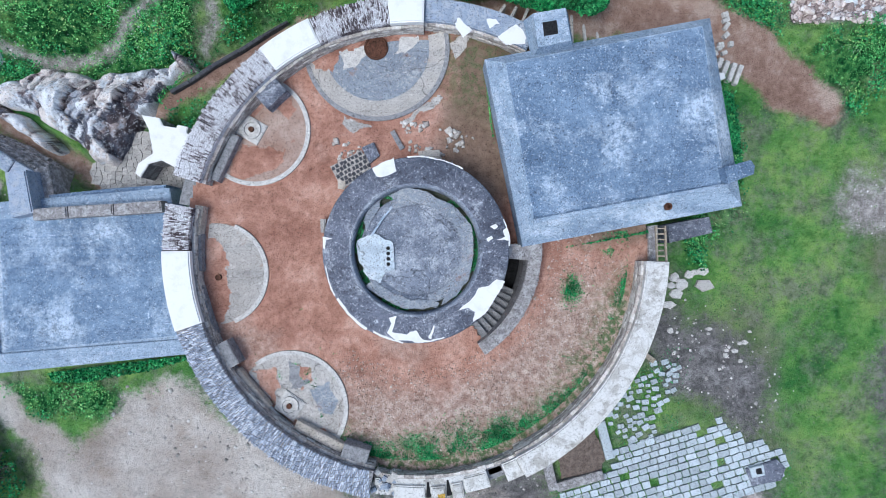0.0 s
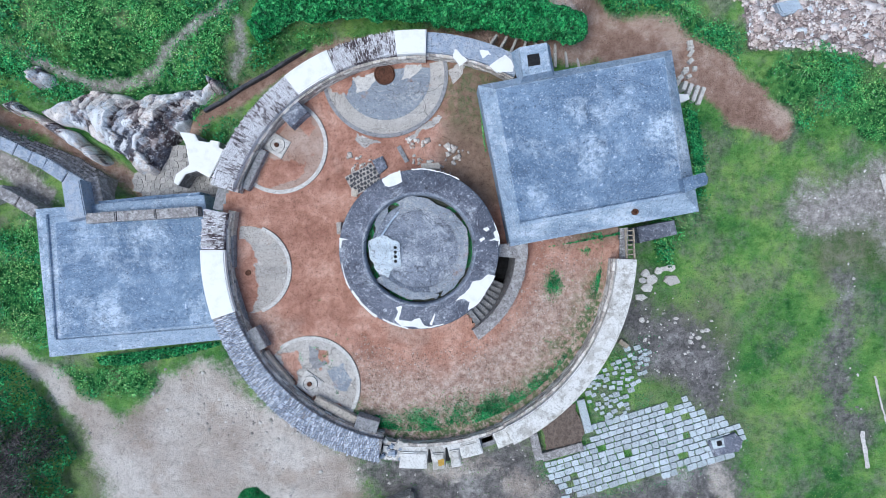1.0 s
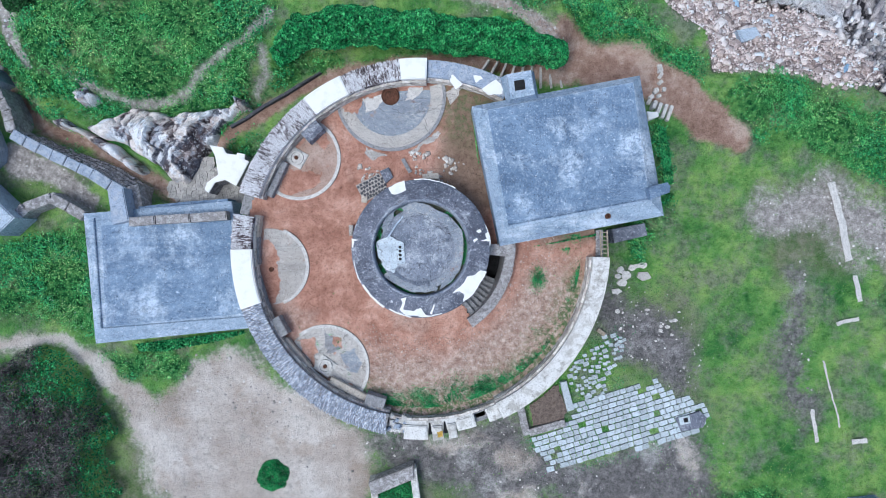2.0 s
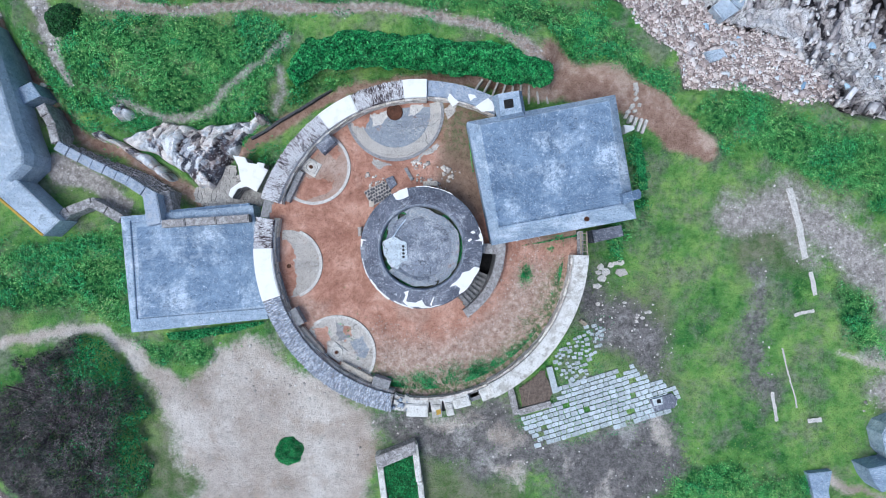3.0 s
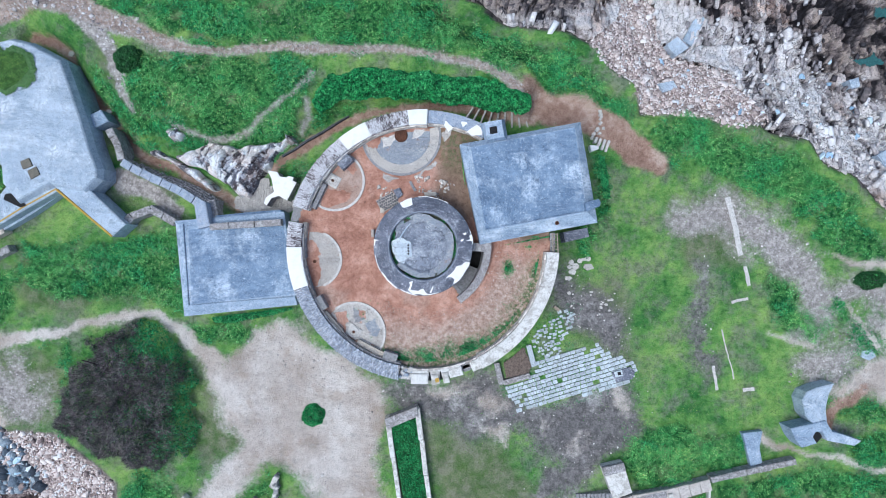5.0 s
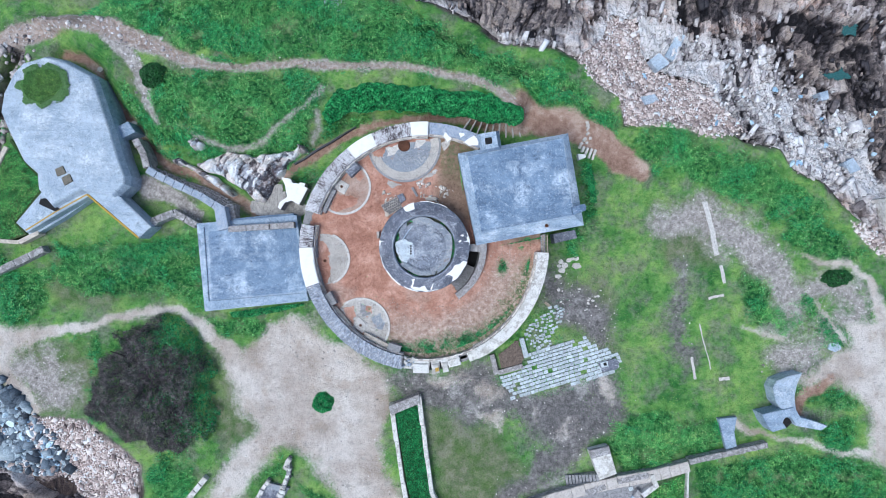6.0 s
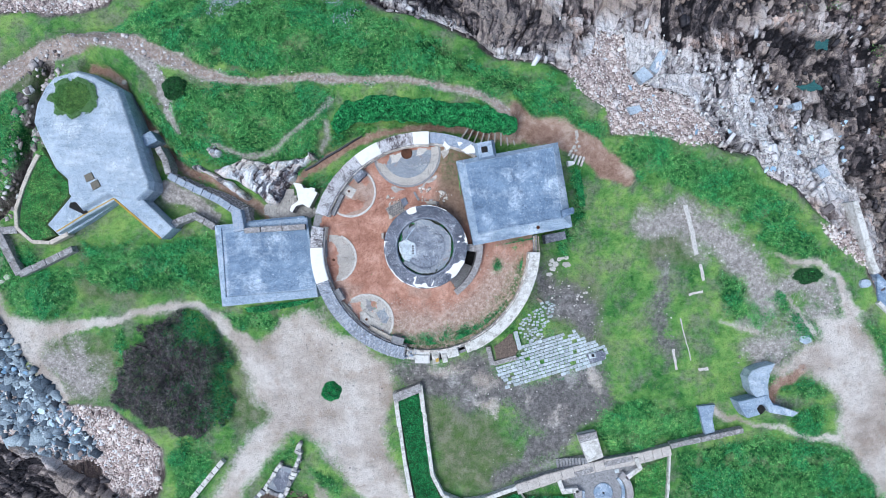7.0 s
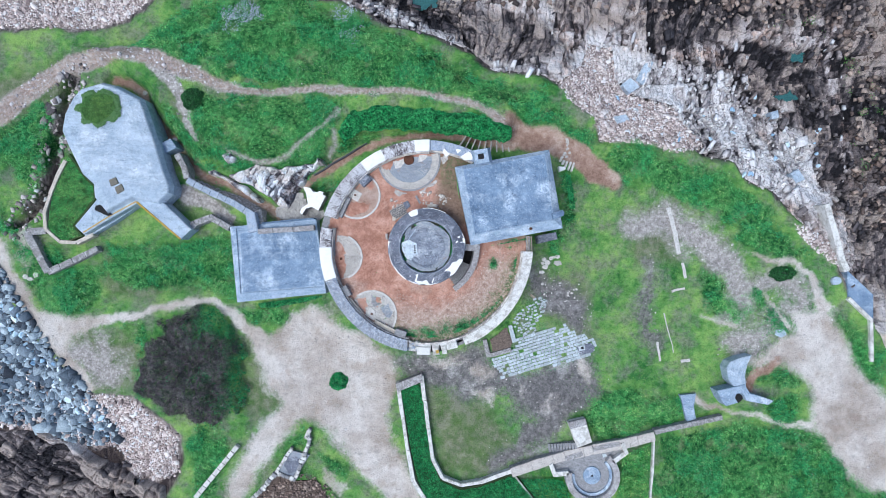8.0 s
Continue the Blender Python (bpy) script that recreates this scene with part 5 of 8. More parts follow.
def build_yard():
    step = 0.12
    xs = np.arange(-R_OUT, R_OUT + step, step)
    x, y = np.meshgrid(xs + CENTRE[0], xs + CENTRE[1])
    n = len(xs)
    x, y = x.ravel(), y.ravel()
    i = (np.arange(n - 1)[None, :] + n * np.arange(n - 1)[:, None]).ravel()
    cx, cy = x[i] + step / 2, y[i] + step / 2
    r = np.hypot(cx - CENTRE[0], cy - CENTRE[1])
    rs = np.hypot(cx - STAIR_C[0], cy - STAIR_C[1])
    a = np.degrees(np.arctan2(cy - STAIR_C[1], cx - STAIR_C[0]))
    keep = (r < R_OUT - 0.45) & ~((rs > 3.0) & (rs < STAIR_R1 + 0.05) & (a > STAIR_A0) & (a < STAIR_A1))
    i = i[keep]
    z = YARD_Z + 0.03 * fbm(x, y, 1.2, 4)
    ob = mesh_object("yard_floor", np.stack([x, y, z], 1), np.stack([i, i + 1, i + n + 1, i + n], 1), M_YARD, smooth=True)
    r = np.hypot(x - CENTRE[0], y - CENTRE[1]) + 0.5 * fbm(x, y, 1.2, 4, 3)
    a = np.degrees(np.arctan2(y - CENTRE[1], x - CENTRE[0])) + 8 * fbm(x, y, 1.5, 4, 4)
    south = ease(a, -135, -105) * (1 - ease(a, -20, 5))
    layers = {
        "grit": np.maximum(south * ease(r, 4.6, 6.2) * 0.85, 0.5 * ease(fbm(x, y, 2.5, 4, 5), 0.1, 0.5)),
        "moss": np.maximum(south * ease(r, 6.6, 8.2), 0.6 * ease(a, 40, 60) * (1 - ease(a, 80, 95)) * ease(r, 5, 7)),
        "mud": np.maximum(ease(a, 20, 40) * (1 - ease(a, 72, 85)) * 0.8, ease(a, 0, 8) * (1 - ease(a, 20, 30)) * ease(r, 5.0, 6.0) * 0.8),
    }
    for key, w in layers.items():
        at = ob.data.attributes.new(key, "FLOAT", "POINT")
        at.data.foreach_set("value", w.astype(np.float32))
    return tagged(ob, "red earth yard floor with grit and moss", "yard floor", kind="structure")


build_yard()

# the parapet, section by section round the circle
parapet = thing("parapet_wall", "ring-shaped stone parapet round the red yard", "wall", kind="structure")
SECTIONS = [
    (88, 96.5, 1.02, 0.05, M_WHITE, "white-painted coping"),
    (96.5, 115, 1.0, -0.06, M_CRUST, "coping crusted with lichen"),
    (115, 128, 1.02, 0.05, M_WHITE, "white-painted coping"),
    (128, 163, 1.0, -0.06, M_CRUST, "coping crusted with lichen"),
    (169.5, 180.5, 1.0, -0.06, M_CRUST, "coping crusted with lichen"),
    (180.5, 199, 1.05, 0.05, M_WHITE, "white-painted coping"),
    (199, 259.3, 1.0, -0.06, M_WALLSTONE, "parapet body below slate coping"),
    (259.5, 264.5, 0.8, -0.6, M_WALLSTONE, "broken rubble end"),
    (295.8, 357, 0.84, 0.0, M_LIMEWASH, "worn limewashed coping"),
    (61, 88, 0.86, -0.25, M_STONEPATCH, "blue-grey coping with white paint left"),
]
for a0, a1, thick, dz, material, label in SECTIONS:
    part("coping", ring_piece(CENTRE, R_OUT - thick, R_OUT, a0, a1, RING_Z + dz - 0.3, RING_Z + dz, 0.05, None, 2.5), material, parapet, label)
    part("wall_body", ring_piece(CENTRE, R_OUT - thick + 0.02, R_OUT - 0.03, a0 + 0.05, a1 - 0.05, -0.4, RING_Z + dz - 0.3, 0, None, 2.5), M_WALLSTONE, parapet)
part("wall_body", ring_piece(CENTRE, R_OUT - 1.1, R_OUT - 0.03, 163, 169.5, -0.4, YARD_Z - 0.9, 0, None, 2), M_WALLSTONE, parapet)
# the broken south stretch with its two embrasures and the recess
for a0, a1, r0, r1, z, material in ((264.5, 287.6, 8.56, 9.2, 3.34, M_LIMEWASH), (287.6, 291.5, 8.5, 9.25, 2.9, M_STEP), (291.5, 295.8, 8.62, 9.32, 3.5, M_LIMEWASH), (264.7, 272.2, 8.82, 9.52, 3.5, M_LIMEWASH), (273.5, 277.0, 8.88, 9.58, 3.52, M_LIMEWASH), (278.4, 281.2, 8.85, 9.58, 3.5, M_LIMEWASH), (281.4, 287.5, 8.7, 9.3, 3.42, M_LIMEWASH)):
    part("parapet_block", ring_piece(CENTRE, r0, r1, a0 + 0.1, a1 - 0.1, -0.4, z, 0.05, None, 1), material, parapet)
for a0, a1 in ((272.2, 273.5), (277.0, 278.4)):
    part("embrasure", prism([polar(CENTRE, 9.3, a0 + 0.1), polar(CENTRE, 9.3, a1 - 0.1), polar(CENTRE, 8.72, (a0 + a1) / 2 + 0.25), polar(CENTRE, 8.72, (a0 + a1) / 2 - 0.25)], 2.0, 3.36, 0), M_DARK, parapet, "dark narrow embrasure")
patch("lichen_patch", [polar(CENTRE, 9.05, 274.2), polar(CENTRE, 9.05, 276.2), polar(CENTRE, 9.35, 276.0), polar(CENTRE, 9.35, 274.6)], 3.53, 3, M_OCHRE, parapet, "yellow lichen", 0.12, 0.02)
part("recess_step", ring_piece(CENTRE, 8.75, 9.0, 287.8, 291.3, 2.85, 3.08, 0.02, None, 1), M_PALESTEP, parapet, "pale step in the recess")
rnd = random.Random(41)
for k in range(34):
    c = polar(CENTRE, rnd.uniform(8.5, 9.3), rnd.uniform(259.4, 265.2))
    part("broken_stone", box(c[0], c[1], 3.0, rnd.uniform(0.15, 0.34), rnd.uniform(0.12, 0.24), rnd.uniform(0.22, 0.5), rnd.uniform(0, 180), 0.04), M_LIMEWASH if k % 3 else M_STONEPATCH, parapet)


def coping_slates(spans, material, label, seed, lean=0.0):
    """Slates set on edge across the coping."""
    bm = bmesh.new()
    rnd = random.Random(seed)
    for a, end in spans:
        while a < end - 0.3:
            w = rnd.uniform(0.27, 0.38)
            r = R_OUT - 1.0 + rnd.uniform(-0.03, 0.03)
            while r < R_OUT - 0.05:
                ln = min(rnd.uniform(0.09, 0.24), R_OUT + rnd.uniform(-0.04, 0.05) - r)
                if rnd.random() > 0.01:
                    s = lean * (r - R_OUT + 0.5)
                    ring_piece(CENTRE, r + 0.008, r + ln - 0.008, a + 0.03 + s, a + w - 0.05 + s, RING_Z - 0.1, RING_Z - 0.03 + rnd.uniform(0.0, 0.03), 0, bm, 5)
                r += ln
            a += w
    ob = part("coping_slates", bm, material, parapet, label)
    ob["kind"] = "stuff"


coping_slates(((199.2, 259.2),), M_COPING, "rows of blue-grey slates set on edge", 3, 1.6)
coping_slates(((96.6, 115), (128.1, 163), (169.6, 180.4)), M_CRUST, "rows of lichened slates set on edge", 4)


def inner_courses():
    """Coursed granite facing on the yard side of the parapet."""
    bm = bmesh.new()
    rnd = random.Random(5)
    for a0, a1, top, inner in ((61, 88, RING_Z - 0.55, 0.86), (88, 163, RING_Z - 0.3, 1.0), (169.5, 259.3, RING_Z - 0.36, 1.0), (260, 295.8, 3.3, 0.72), (295.8, 357, RING_Z - 0.3, 0.84)):
        z = YARD_Z - 0.05
        while z < top - 0.05:
            a = a0
            h = rnd.uniform(0.11, 0.17)
            while a < a1 - 0.3:
                w = min(rnd.uniform(1.4, 3.0), a1 - a)
                ring_piece(CENTRE, R_OUT - inner - 0.08 - rnd.uniform(0, 0.05), R_OUT - inner + 0.03, a + 0.06, a + w - 0.06, z, z + h - 0.015, 0, bm, 5)
                a += w
            z += h
    ob = part("wall_facing", bm, M_INNERWALL, parapet, "coursed granite facing")
    ob["kind"] = "stuff"


inner_courses()

# flaking paint on the north-east coping
for outline, r, seed in (([(0.42, 8.30), (0.71, 7.81), (1.15, 8.05), (0.56, 8.59)], 0, 1), ([(1.51, 8.44), (1.92, 8.54), (2.02, 8.25), (1.63, 8.15)], 0, 2), ([(1.92, 7.81), (2.60, 8.32), (2.92, 8.05), (2.99, 7.52), (2.46, 7.52)], 0, 3)):
    patch("paint_patch", outline, RING_Z - 0.243, seed, M_WHITE, parapet, "flaking white paint", 0.1, 0.018)

# entrance steps through the parapet
for k in range(5):
    steps_z = YARD_Z - 0.17 * (k + 1)
    part("step", ring_piece(CENTRE, R_OUT - 1.15 + 0.3 * k, R_OUT - 0.85 + 0.3 * k, 163.2, 169.3, steps_z - 0.5, steps_z, 0.02, None, 2), M_STEP, parapet, "worn stone step")

# the drum
DRUM = (-0.97, -0.04)
drum = thing("observation_drum", "low round concrete drum with a flaking white rim", "bunker drum")
DRUM_R = 3.33
part("drum_wall", lathe(DRUM, [(DRUM_R, 0.6), (DRUM_R, 4.42), (DRUM_R - 0.06, 4.5), (2.36, 4.53)], 96, None, False), M_LICHEN, drum, "lichen-dark concrete rim", True)
part("inner_lip", lathe(DRUM, [(2.38, 4.0), (2.38, 4.535), (2.31, 4.54), (2.27, 4.46), (2.22, 3.8)], 96, None, False), M_DISC, drum, "paler inner lip")
part("drum_floor", lathe(DRUM, [(2.02, 3.7), (2.02, 4.1), (1.98, 4.14), (1.66, 4.15), (1.62, 4.02), (1.58, 4.06), (1.3, 4.07), (0.6, 4.09), (0.01, 4.1)], 80), M_DISC, drum, "stained concrete disc", True)
part("gutter", lathe(DRUM, [(2.4, 3.6), (2.4, 3.96), (2.0, 3.95)], 64, None, False), simple("gutter_soil", (0.03, 0.05, 0.025), (0.12, 0.115, 0.10), 0.95), drum, "mossy gutter")
part("broken_ledge", ring_piece(DRUM, 1.66, 1.98, -75, 118, 4.0, 4.22, 0.03, None, 5), M_PAD_BLUE, drum, "broken raised ledge")
PAINT = (
    [(-2.55, 2.85), (-2.25, 3.01), (-1.73, 3.23), (-1.64, 2.77), (-1.89, 2.61), (-2.17, 2.51), (-2.41, 2.57)],
    [(0.54, -2.19), (0.92, -1.87), (1.22, -1.40), (1.62, -1.34), (1.97, -1.12), (2.23, -1.18), (2.01, -1.60), (1.56, -2.21), (1.22, -2.53), (1.02, -2.63), (1.08, -2.29), (0.88, -2.15)],
    [(-2.01, -3.01), (-1.85, -2.65), (-1.91, -2.43), (-1.66, -2.41), (-1.75, -2.69), (-1.83, -2.95), (-1.32, -3.07), (-0.98, -2.93), (-0.72, -3.23), (-0.36, -3.29), (-0.88, -3.39), (-1.68, -3.25)],
    [(-0.52, -3.19), (-0.38, -2.69), (-0.32, -2.71), (-0.40, -3.23)],
    [(1.66, 0.78), (1.85, 0.88), (1.95, 0.76), (1.81, 0.68)],
    [(1.54, 0.32), (1.73, 0.44), (1.81, 0.34), (1.64, 0.20)],
    [(2.11, 0.66), (2.27, 0.74), (2.33, 0.30), (1.91, 0.34), (2.17, 0.42)],
    [(-4.31, 0.40), (-3.93, 0.34), (-4.17, 0.28), (-4.23, -0.10), (-4.29, -0.02)],
)
for k, q in enumerate(PAINT):
    patch("paint_patch", q, 4.538, k, M_WHITE, drum, "flaking white paint", 0.05, 0.016)
for k, (a0, a1, r0) in enumerate(((-170, -150, 3.29), (-148, -122, 3.24), (-118, -98, 3.27), (-82, -72, 3.28), (2, 20, 3.29), (60, 95, 3.29))):
    patch("paint_edge", arc(DRUM, DRUM_R + 0.01, a0, a1, 8) + arc(DRUM, r0, a0, a1, 8)[::-1], 4.512, 20 + k, M_WHITE, drum, "thin white edge of old paint", 0.05, 0.016)
patch("ledge_crust", [(-2.00, 1.98), (-1.30, 2.18), (-0.49, 2.00), (0.37, 1.57), (0.94, 0.83), (1.14, -0.18), (0.92, -1.14), (0.33, -1.77), (-0.12, -2.06), (0.08, -1.61), (0.57, -1.00), (0.73, -0.18), (0.57, 0.63), (0.12, 1.24), (-0.49, 1.59), (-1.10, 1.69), (-1.71, 1.71)], 4.235, 31, M_PAD_BLUE, drum, "pale broken ledge of the disc", 0.07, 0.02)
patch("ledge_crust", [(-2.93, 0.94), (-2.53, 1.75), (-2.20, 1.85), (-2.28, 1.45), (-2.63, 0.94), (-2.77, 0.63)], 4.2, 32, M_PAD_BLUE, drum, "pale broken ledge of the disc", 0.07, 0.02)
patch("ledge_crust", [(-2.77, -1.36), (-2.12, -1.85), (-1.30, -2.16), (-0.24, -2.16), (-0.16, -1.91), (-1.30, -1.81), (-1.91, -1.57), (-2.44, -1.16)], 4.2, 33, M_PAD_BLUE, drum, "pale broken ledge of the disc", 0.07, 0.02)
patch("screed_patch", [(-3.11, 0.33), (-2.54, 0.63), (-1.92, 0.33), (-1.82, -0.59), (-2.29, -1.31), (-2.74, -1.00), (-3.07, -0.49)], 4.155, 5, M_PALEBLUE, drum, "pale blue cracked screed", 0.1, 0.02)
plate = part("plate", prism([(-2.18, 0.18), (-1.80, 0.22), (-1.73, -0.76), (-2.12, -0.80)], 4.08, 4.17, 0.01), M_PALEBLUE, drum, "plate with a row of holes")
for k in range(4):
    x, y = -1.98, 0.03
    part("hole", lathe((x + 0.004 * k, y - 0.192 * k), [(0.07, 4.16), (0.07, 4.176)], 16), M_DARK, plate)
part("crack_drain", strip([(-2.73, 0.53), (-2.37, 1.14), (-1.92, 1.61)], 0.16, 4.0, 4.125, 0), M_DARK, drum, "near-black drain channel")
part("drain_edge", strip([(-2.59, 0.47), (-2.20, 1.08), (-1.84, 1.53)], 0.08, 4.0, 4.18, 0.01), M_BUNKER, drum, "pale drain edge")

# curved stair beside the drum
stair = thing("curved_stair", "curved stone stair sunk beside the drum", "stairs")
for k in range(8):
    a0 = STAIR_A0 + 3.9 * k
    part("step", ring_piece(STAIR_C, STAIR_R0 - 0.1, STAIR_R1 + 0.05, a0, a0 + 4.1, 0.3, YARD_Z - 0.2 * (k + 1) + 0.12, 0.02, None, 2), M_STEP, stair, "worn stone tread")
# black floor sheet stands in for the deep shade of the passage
part("passage_floor", ring_piece(STAIR_C, STAIR_R0 - 0.1, STAIR_R1 + 0.05, STAIR_A0 + 31.2, -3, 0.2, 0.5, 0, None, 4), M_DARK, stair, "passage floor blackened for its deep shade")
part("kerb_wall", ring_piece(STAIR_C, STAIR_R1, STAIR_R1 + 0.5, STAIR_A0 - 3, 2, 0.3, YARD_Z + 0.55, 0.05, None, 4), M_WALLSTONE, stair, "rubble kerb wall")
part("end_wall", ring_piece(STAIR_C, STAIR_R0 - 0.1, STAIR_R1 + 0.5, -5, 4, 0.3, YARD_Z + 0.75, 0.05, None, 4), M_WALLSTONE, stair, "rubble lintel over the blackened passage end")
rnd = random.Random(14)
for k in range(26):
    a0 = STAIR_A0 - 2.6 + 2.2 * k
    if a0 > 1:
        break
    for r0 in (STAIR_R1 + 0.02, STAIR_R1 + 0.26):
        part("kerb_stone", ring_piece(STAIR_C, r0 + rnd.uniform(-0.02, 0.02), r0 + 0.22 + rnd.uniform(-0.03, 0.03), a0 + rnd.uniform(0, 0.3), a0 + 1.9 + rnd.uniform(-0.2, 0.2), YARD_Z + 0.4, YARD_Z + 0.56 + rnd.uniform(0, 0.06), 0.025, None, 2), M_WALLSTONE, stair)


def clip_disc(c, r, a0, a1, n=40):
    """Points of a disc, held inside the parapet."""
    out = []
    for p in arc(c, r, a0, a1, n):
        d = math.hypot(p[0] - CENTRE[0], p[1] - CENTRE[1])
        k = min(1, (R_IN - 0.3) / d)
        out.append((CENTRE[0] + (p[0] - CENTRE[0]) * k, CENTRE[1] + (p[1] - CENTRE[1]) * k))
    return out


def pad(c, r, a0, a1, fill, label, well=True, band=None, rail=M_PALESTEP):
    """A half-round gun or instrument pad with its kerb and centre pivot."""
    ob = thing("round_pad", label, "concrete pad", "pads round the yard")
    part("slab", prism(clip_disc(c, r - 0.1, 0, 360, 64)[:-1], YARD_Z - 0.1, YARD_Z + 0.045, 0), fill, ob)
    part("kerb", ring_piece(c, r - 0.17, r, a0, a1, YARD_Z - 0.1, YARD_Z + 0.09, 0.015, None, 4), rail, ob, "thin curved kerb")
    if band:
        part("band", ring_piece(c, r * 0.72, r - 0.16, a0 + 2, a1 - 2, YARD_Z - 0.05, YARD_Z + 0.06, 0.01, None, 4), band, ob, "paler concrete band")
    return ob


PAD_N = [(-2.54, 7.70)][0]
PAD_NW = [(-7.21, 4.54)][0]
PAD_W = [(-8.72, -0.95)][0]
PAD_SW = [(-5.84, -6.10)][0]
p = pad(PAD_N, 2.800, 170, 376, M_PAD_BLUE, "large half-round concrete pad with an inner band and rusty rail", band=M_PAD, rail=M_STEP)
part("pivot_ring", lathe([(-2.56, 7.70)][0], [(0.46, YARD_Z), (0.46, YARD_Z + 0.12), (0.40, YARD_Z + 0.14), (0.38, YARD_Z + 0.10), (0.02, YARD_Z + 0.11)], 32), M_RUST, p, "rusty iron pivot plate")
for c, a0, a1, r, turn in ((PAD_NW, -125, 62, 98, -30), (PAD_SW, -38, 128, 102, -35)):
    p = pad(c, 2.127 * r / 98, a0, a1, simple("pinkish_screed", (0.36, 0.23, 0.18), (0.52, 0.40, 0.34), 0.95, 0, 1.2) if turn == -30 else M_PAD, "half-round concrete pad with a round pivot well")
    wx, wy = ([(-7.31, 4.56)] if turn == -30 else [(-5.86, -5.99)])[0]
    part("pivot_base", box(wx, wy, YARD_Z, 0.92, 0.85, 0.14, turn, 0.03), M_PALESTEP, p, "square pale pivot base")
    part("pivot_ring", lathe((wx, wy), [(0.36, YARD_Z), (0.36, YARD_Z + 0.22), (0.27, YARD_Z + 0.22), (0.26, YARD_Z + 0.15), (0.02, YARD_Z + 0.15)], 32), M_PALESTEP, p, "round pivot collar")
    part("pivot_pin", lathe((wx, wy), [(0.1, YARD_Z + 0.14), (0.1, YARD_Z + 0.26)], 16), M_RUST, p, "rusty iron pin")
p = pad(PAD_W, 2.040, -68, 68, M_PAD, "half-round concrete pad with a rusty bolt")
part("pivot_pin", lathe([(-8.59, -1.09)][0], [(0.12, YARD_Z), (0.12, YARD_Z + 0.14)], 12), M_RUST, p, "rusty iron pin")

# earth washed over the pads
for k, (q, z) in enumerate((
    ([(-5.28, 7.38), (-4.20, 7.92), (-3.11, 8.28), (-2.79, 8.03), (-3.29, 7.48), (-3.94, 7.38), (-4.15, 6.84), (-4.85, 6.99)], 0.066),
    ([(-3.98, 8.24), (-2.25, 8.50), (-0.52, 8.41), (-0.52, 8.20), (-1.82, 8.11), (-3.11, 7.98)], 0.068),
    ([(-7.67, 4.14), (-6.80, 3.81), (-5.93, 3.70), (-5.61, 4.35), (-6.37, 3.05), (-7.45, 2.66), (-8.27, 2.66), (-8.10, 3.27)], 0.05),
    ([(-6.58, 5.87), (-5.83, 5.65), (-5.50, 5.22), (-6.04, 4.89), (-6.48, 5.33)], 0.05),
    ([(-9.29, 0.35), (-8.64, 0.45), (-8.27, 0.02), (-8.43, -0.84), (-8.21, -1.71), (-8.43, -2.79), (-9.18, -2.58)], 0.05),
    ([(-7.19, -4.74), (-6.37, -4.53), (-6.15, -5.39), (-6.48, -5.61), (-6.37, -6.37), (-5.72, -6.69), (-4.63, -7.02), (-4.20, -7.34), (-5.28, -7.23), (-6.37, -6.58)], 0.05),
    ([(-5.72, -4.31), (-5.18, -4.53), (-5.11, -5.18), (-5.50, -5.39), (-5.83, -4.96)], 0.052),
)):
    tagged(patch("earth_patch", q, YARD_Z + z, 40 + k, M_YARD, None, "", 0.16, 0.045, 0.015), "thin red earth washed over a concrete pad", "earth", kind="stuff")
for k, (q, material) in enumerate((
    ([(-5.15, -5.39), (-4.42, -5.17), (-3.98, -5.93), (-4.20, -6.43), (-4.85, -6.17)], M_PAD_BLUE),
    ([(-5.93, -4.31), (-5.50, -4.48), (-5.15, -5.17), (-5.67, -5.35), (-5.89, -4.87)], M_STEP),
    ([(-4.07, 7.60), (-3.12, 7.86), (-2.94, 7.38), (-3.33, 6.99), (-3.85, 6.95)], M_PALESTEP),
    ([(-1.82, 8.25), (-1.06, 8.36), (-0.91, 7.92), (-1.49, 7.49), (-1.78, 7.38)], M_PALESTEP),
)):
    tagged(patch("screed_patch", q, YARD_Z + 0.064, 66 + k, material, None, "", 0.12, 0.03), "worn patch of differing screed on a pad", "concrete", kind="stuff")
# broken screed and cobbles between the large pad and the drum
for k, q in enumerate(([(-3.77, 5.11), (-3.12, 4.89), (-2.79, 4.68), (-3.34, 4.53), (-3.88, 4.74)], [(-1.71, 4.89), (-1.17, 5.11), (-0.09, 5.98), (0.02, 5.76), (-0.52, 5.22), (-1.39, 4.79)], [(0.24, 7.93), (1.00, 8.25), (0.89, 7.71), (0.35, 7.28)])):
    tagged(patch("screed_patch", q, YARD_Z + 0.045, 60 + k, M_PAD, None, "", 0.14), "broken edge of old concrete screed", "concrete", kind="stuff")
cobbles = thing("cobble_patch", "small patch of dark cobbles beside the drum", "paving")
rnd = random.Random(2)
(cx, cy), = [(-3.50, 3.05)]
part("cobble_bed", box(cx, cy, YARD_Z - 0.05, 1.35, 0.95, 0.16, 28, 0.02), M_PAD, cobbles, "pale mortar bed")
for i in range(8):
    for j in range(5):
        u, v = (i - 3.5) * 0.165 + rnd.uniform(-0.02, 0.02) + 0.08 * (j % 2), (j - 2) * 0.18 + rnd.uniform(-0.02, 0.02)
        c, s = math.cos(radians(28)), math.sin(radians(28))
        part("cobble", box(cx + c * u - s * v, cy + s * u + c * v, YARD_Z, rnd.uniform(0.1, 0.14), rnd.uniform(0.11, 0.15), 0.17, 28 + rnd.uniform(-12, 12), 0.03), M_COBBLE, cobbles)
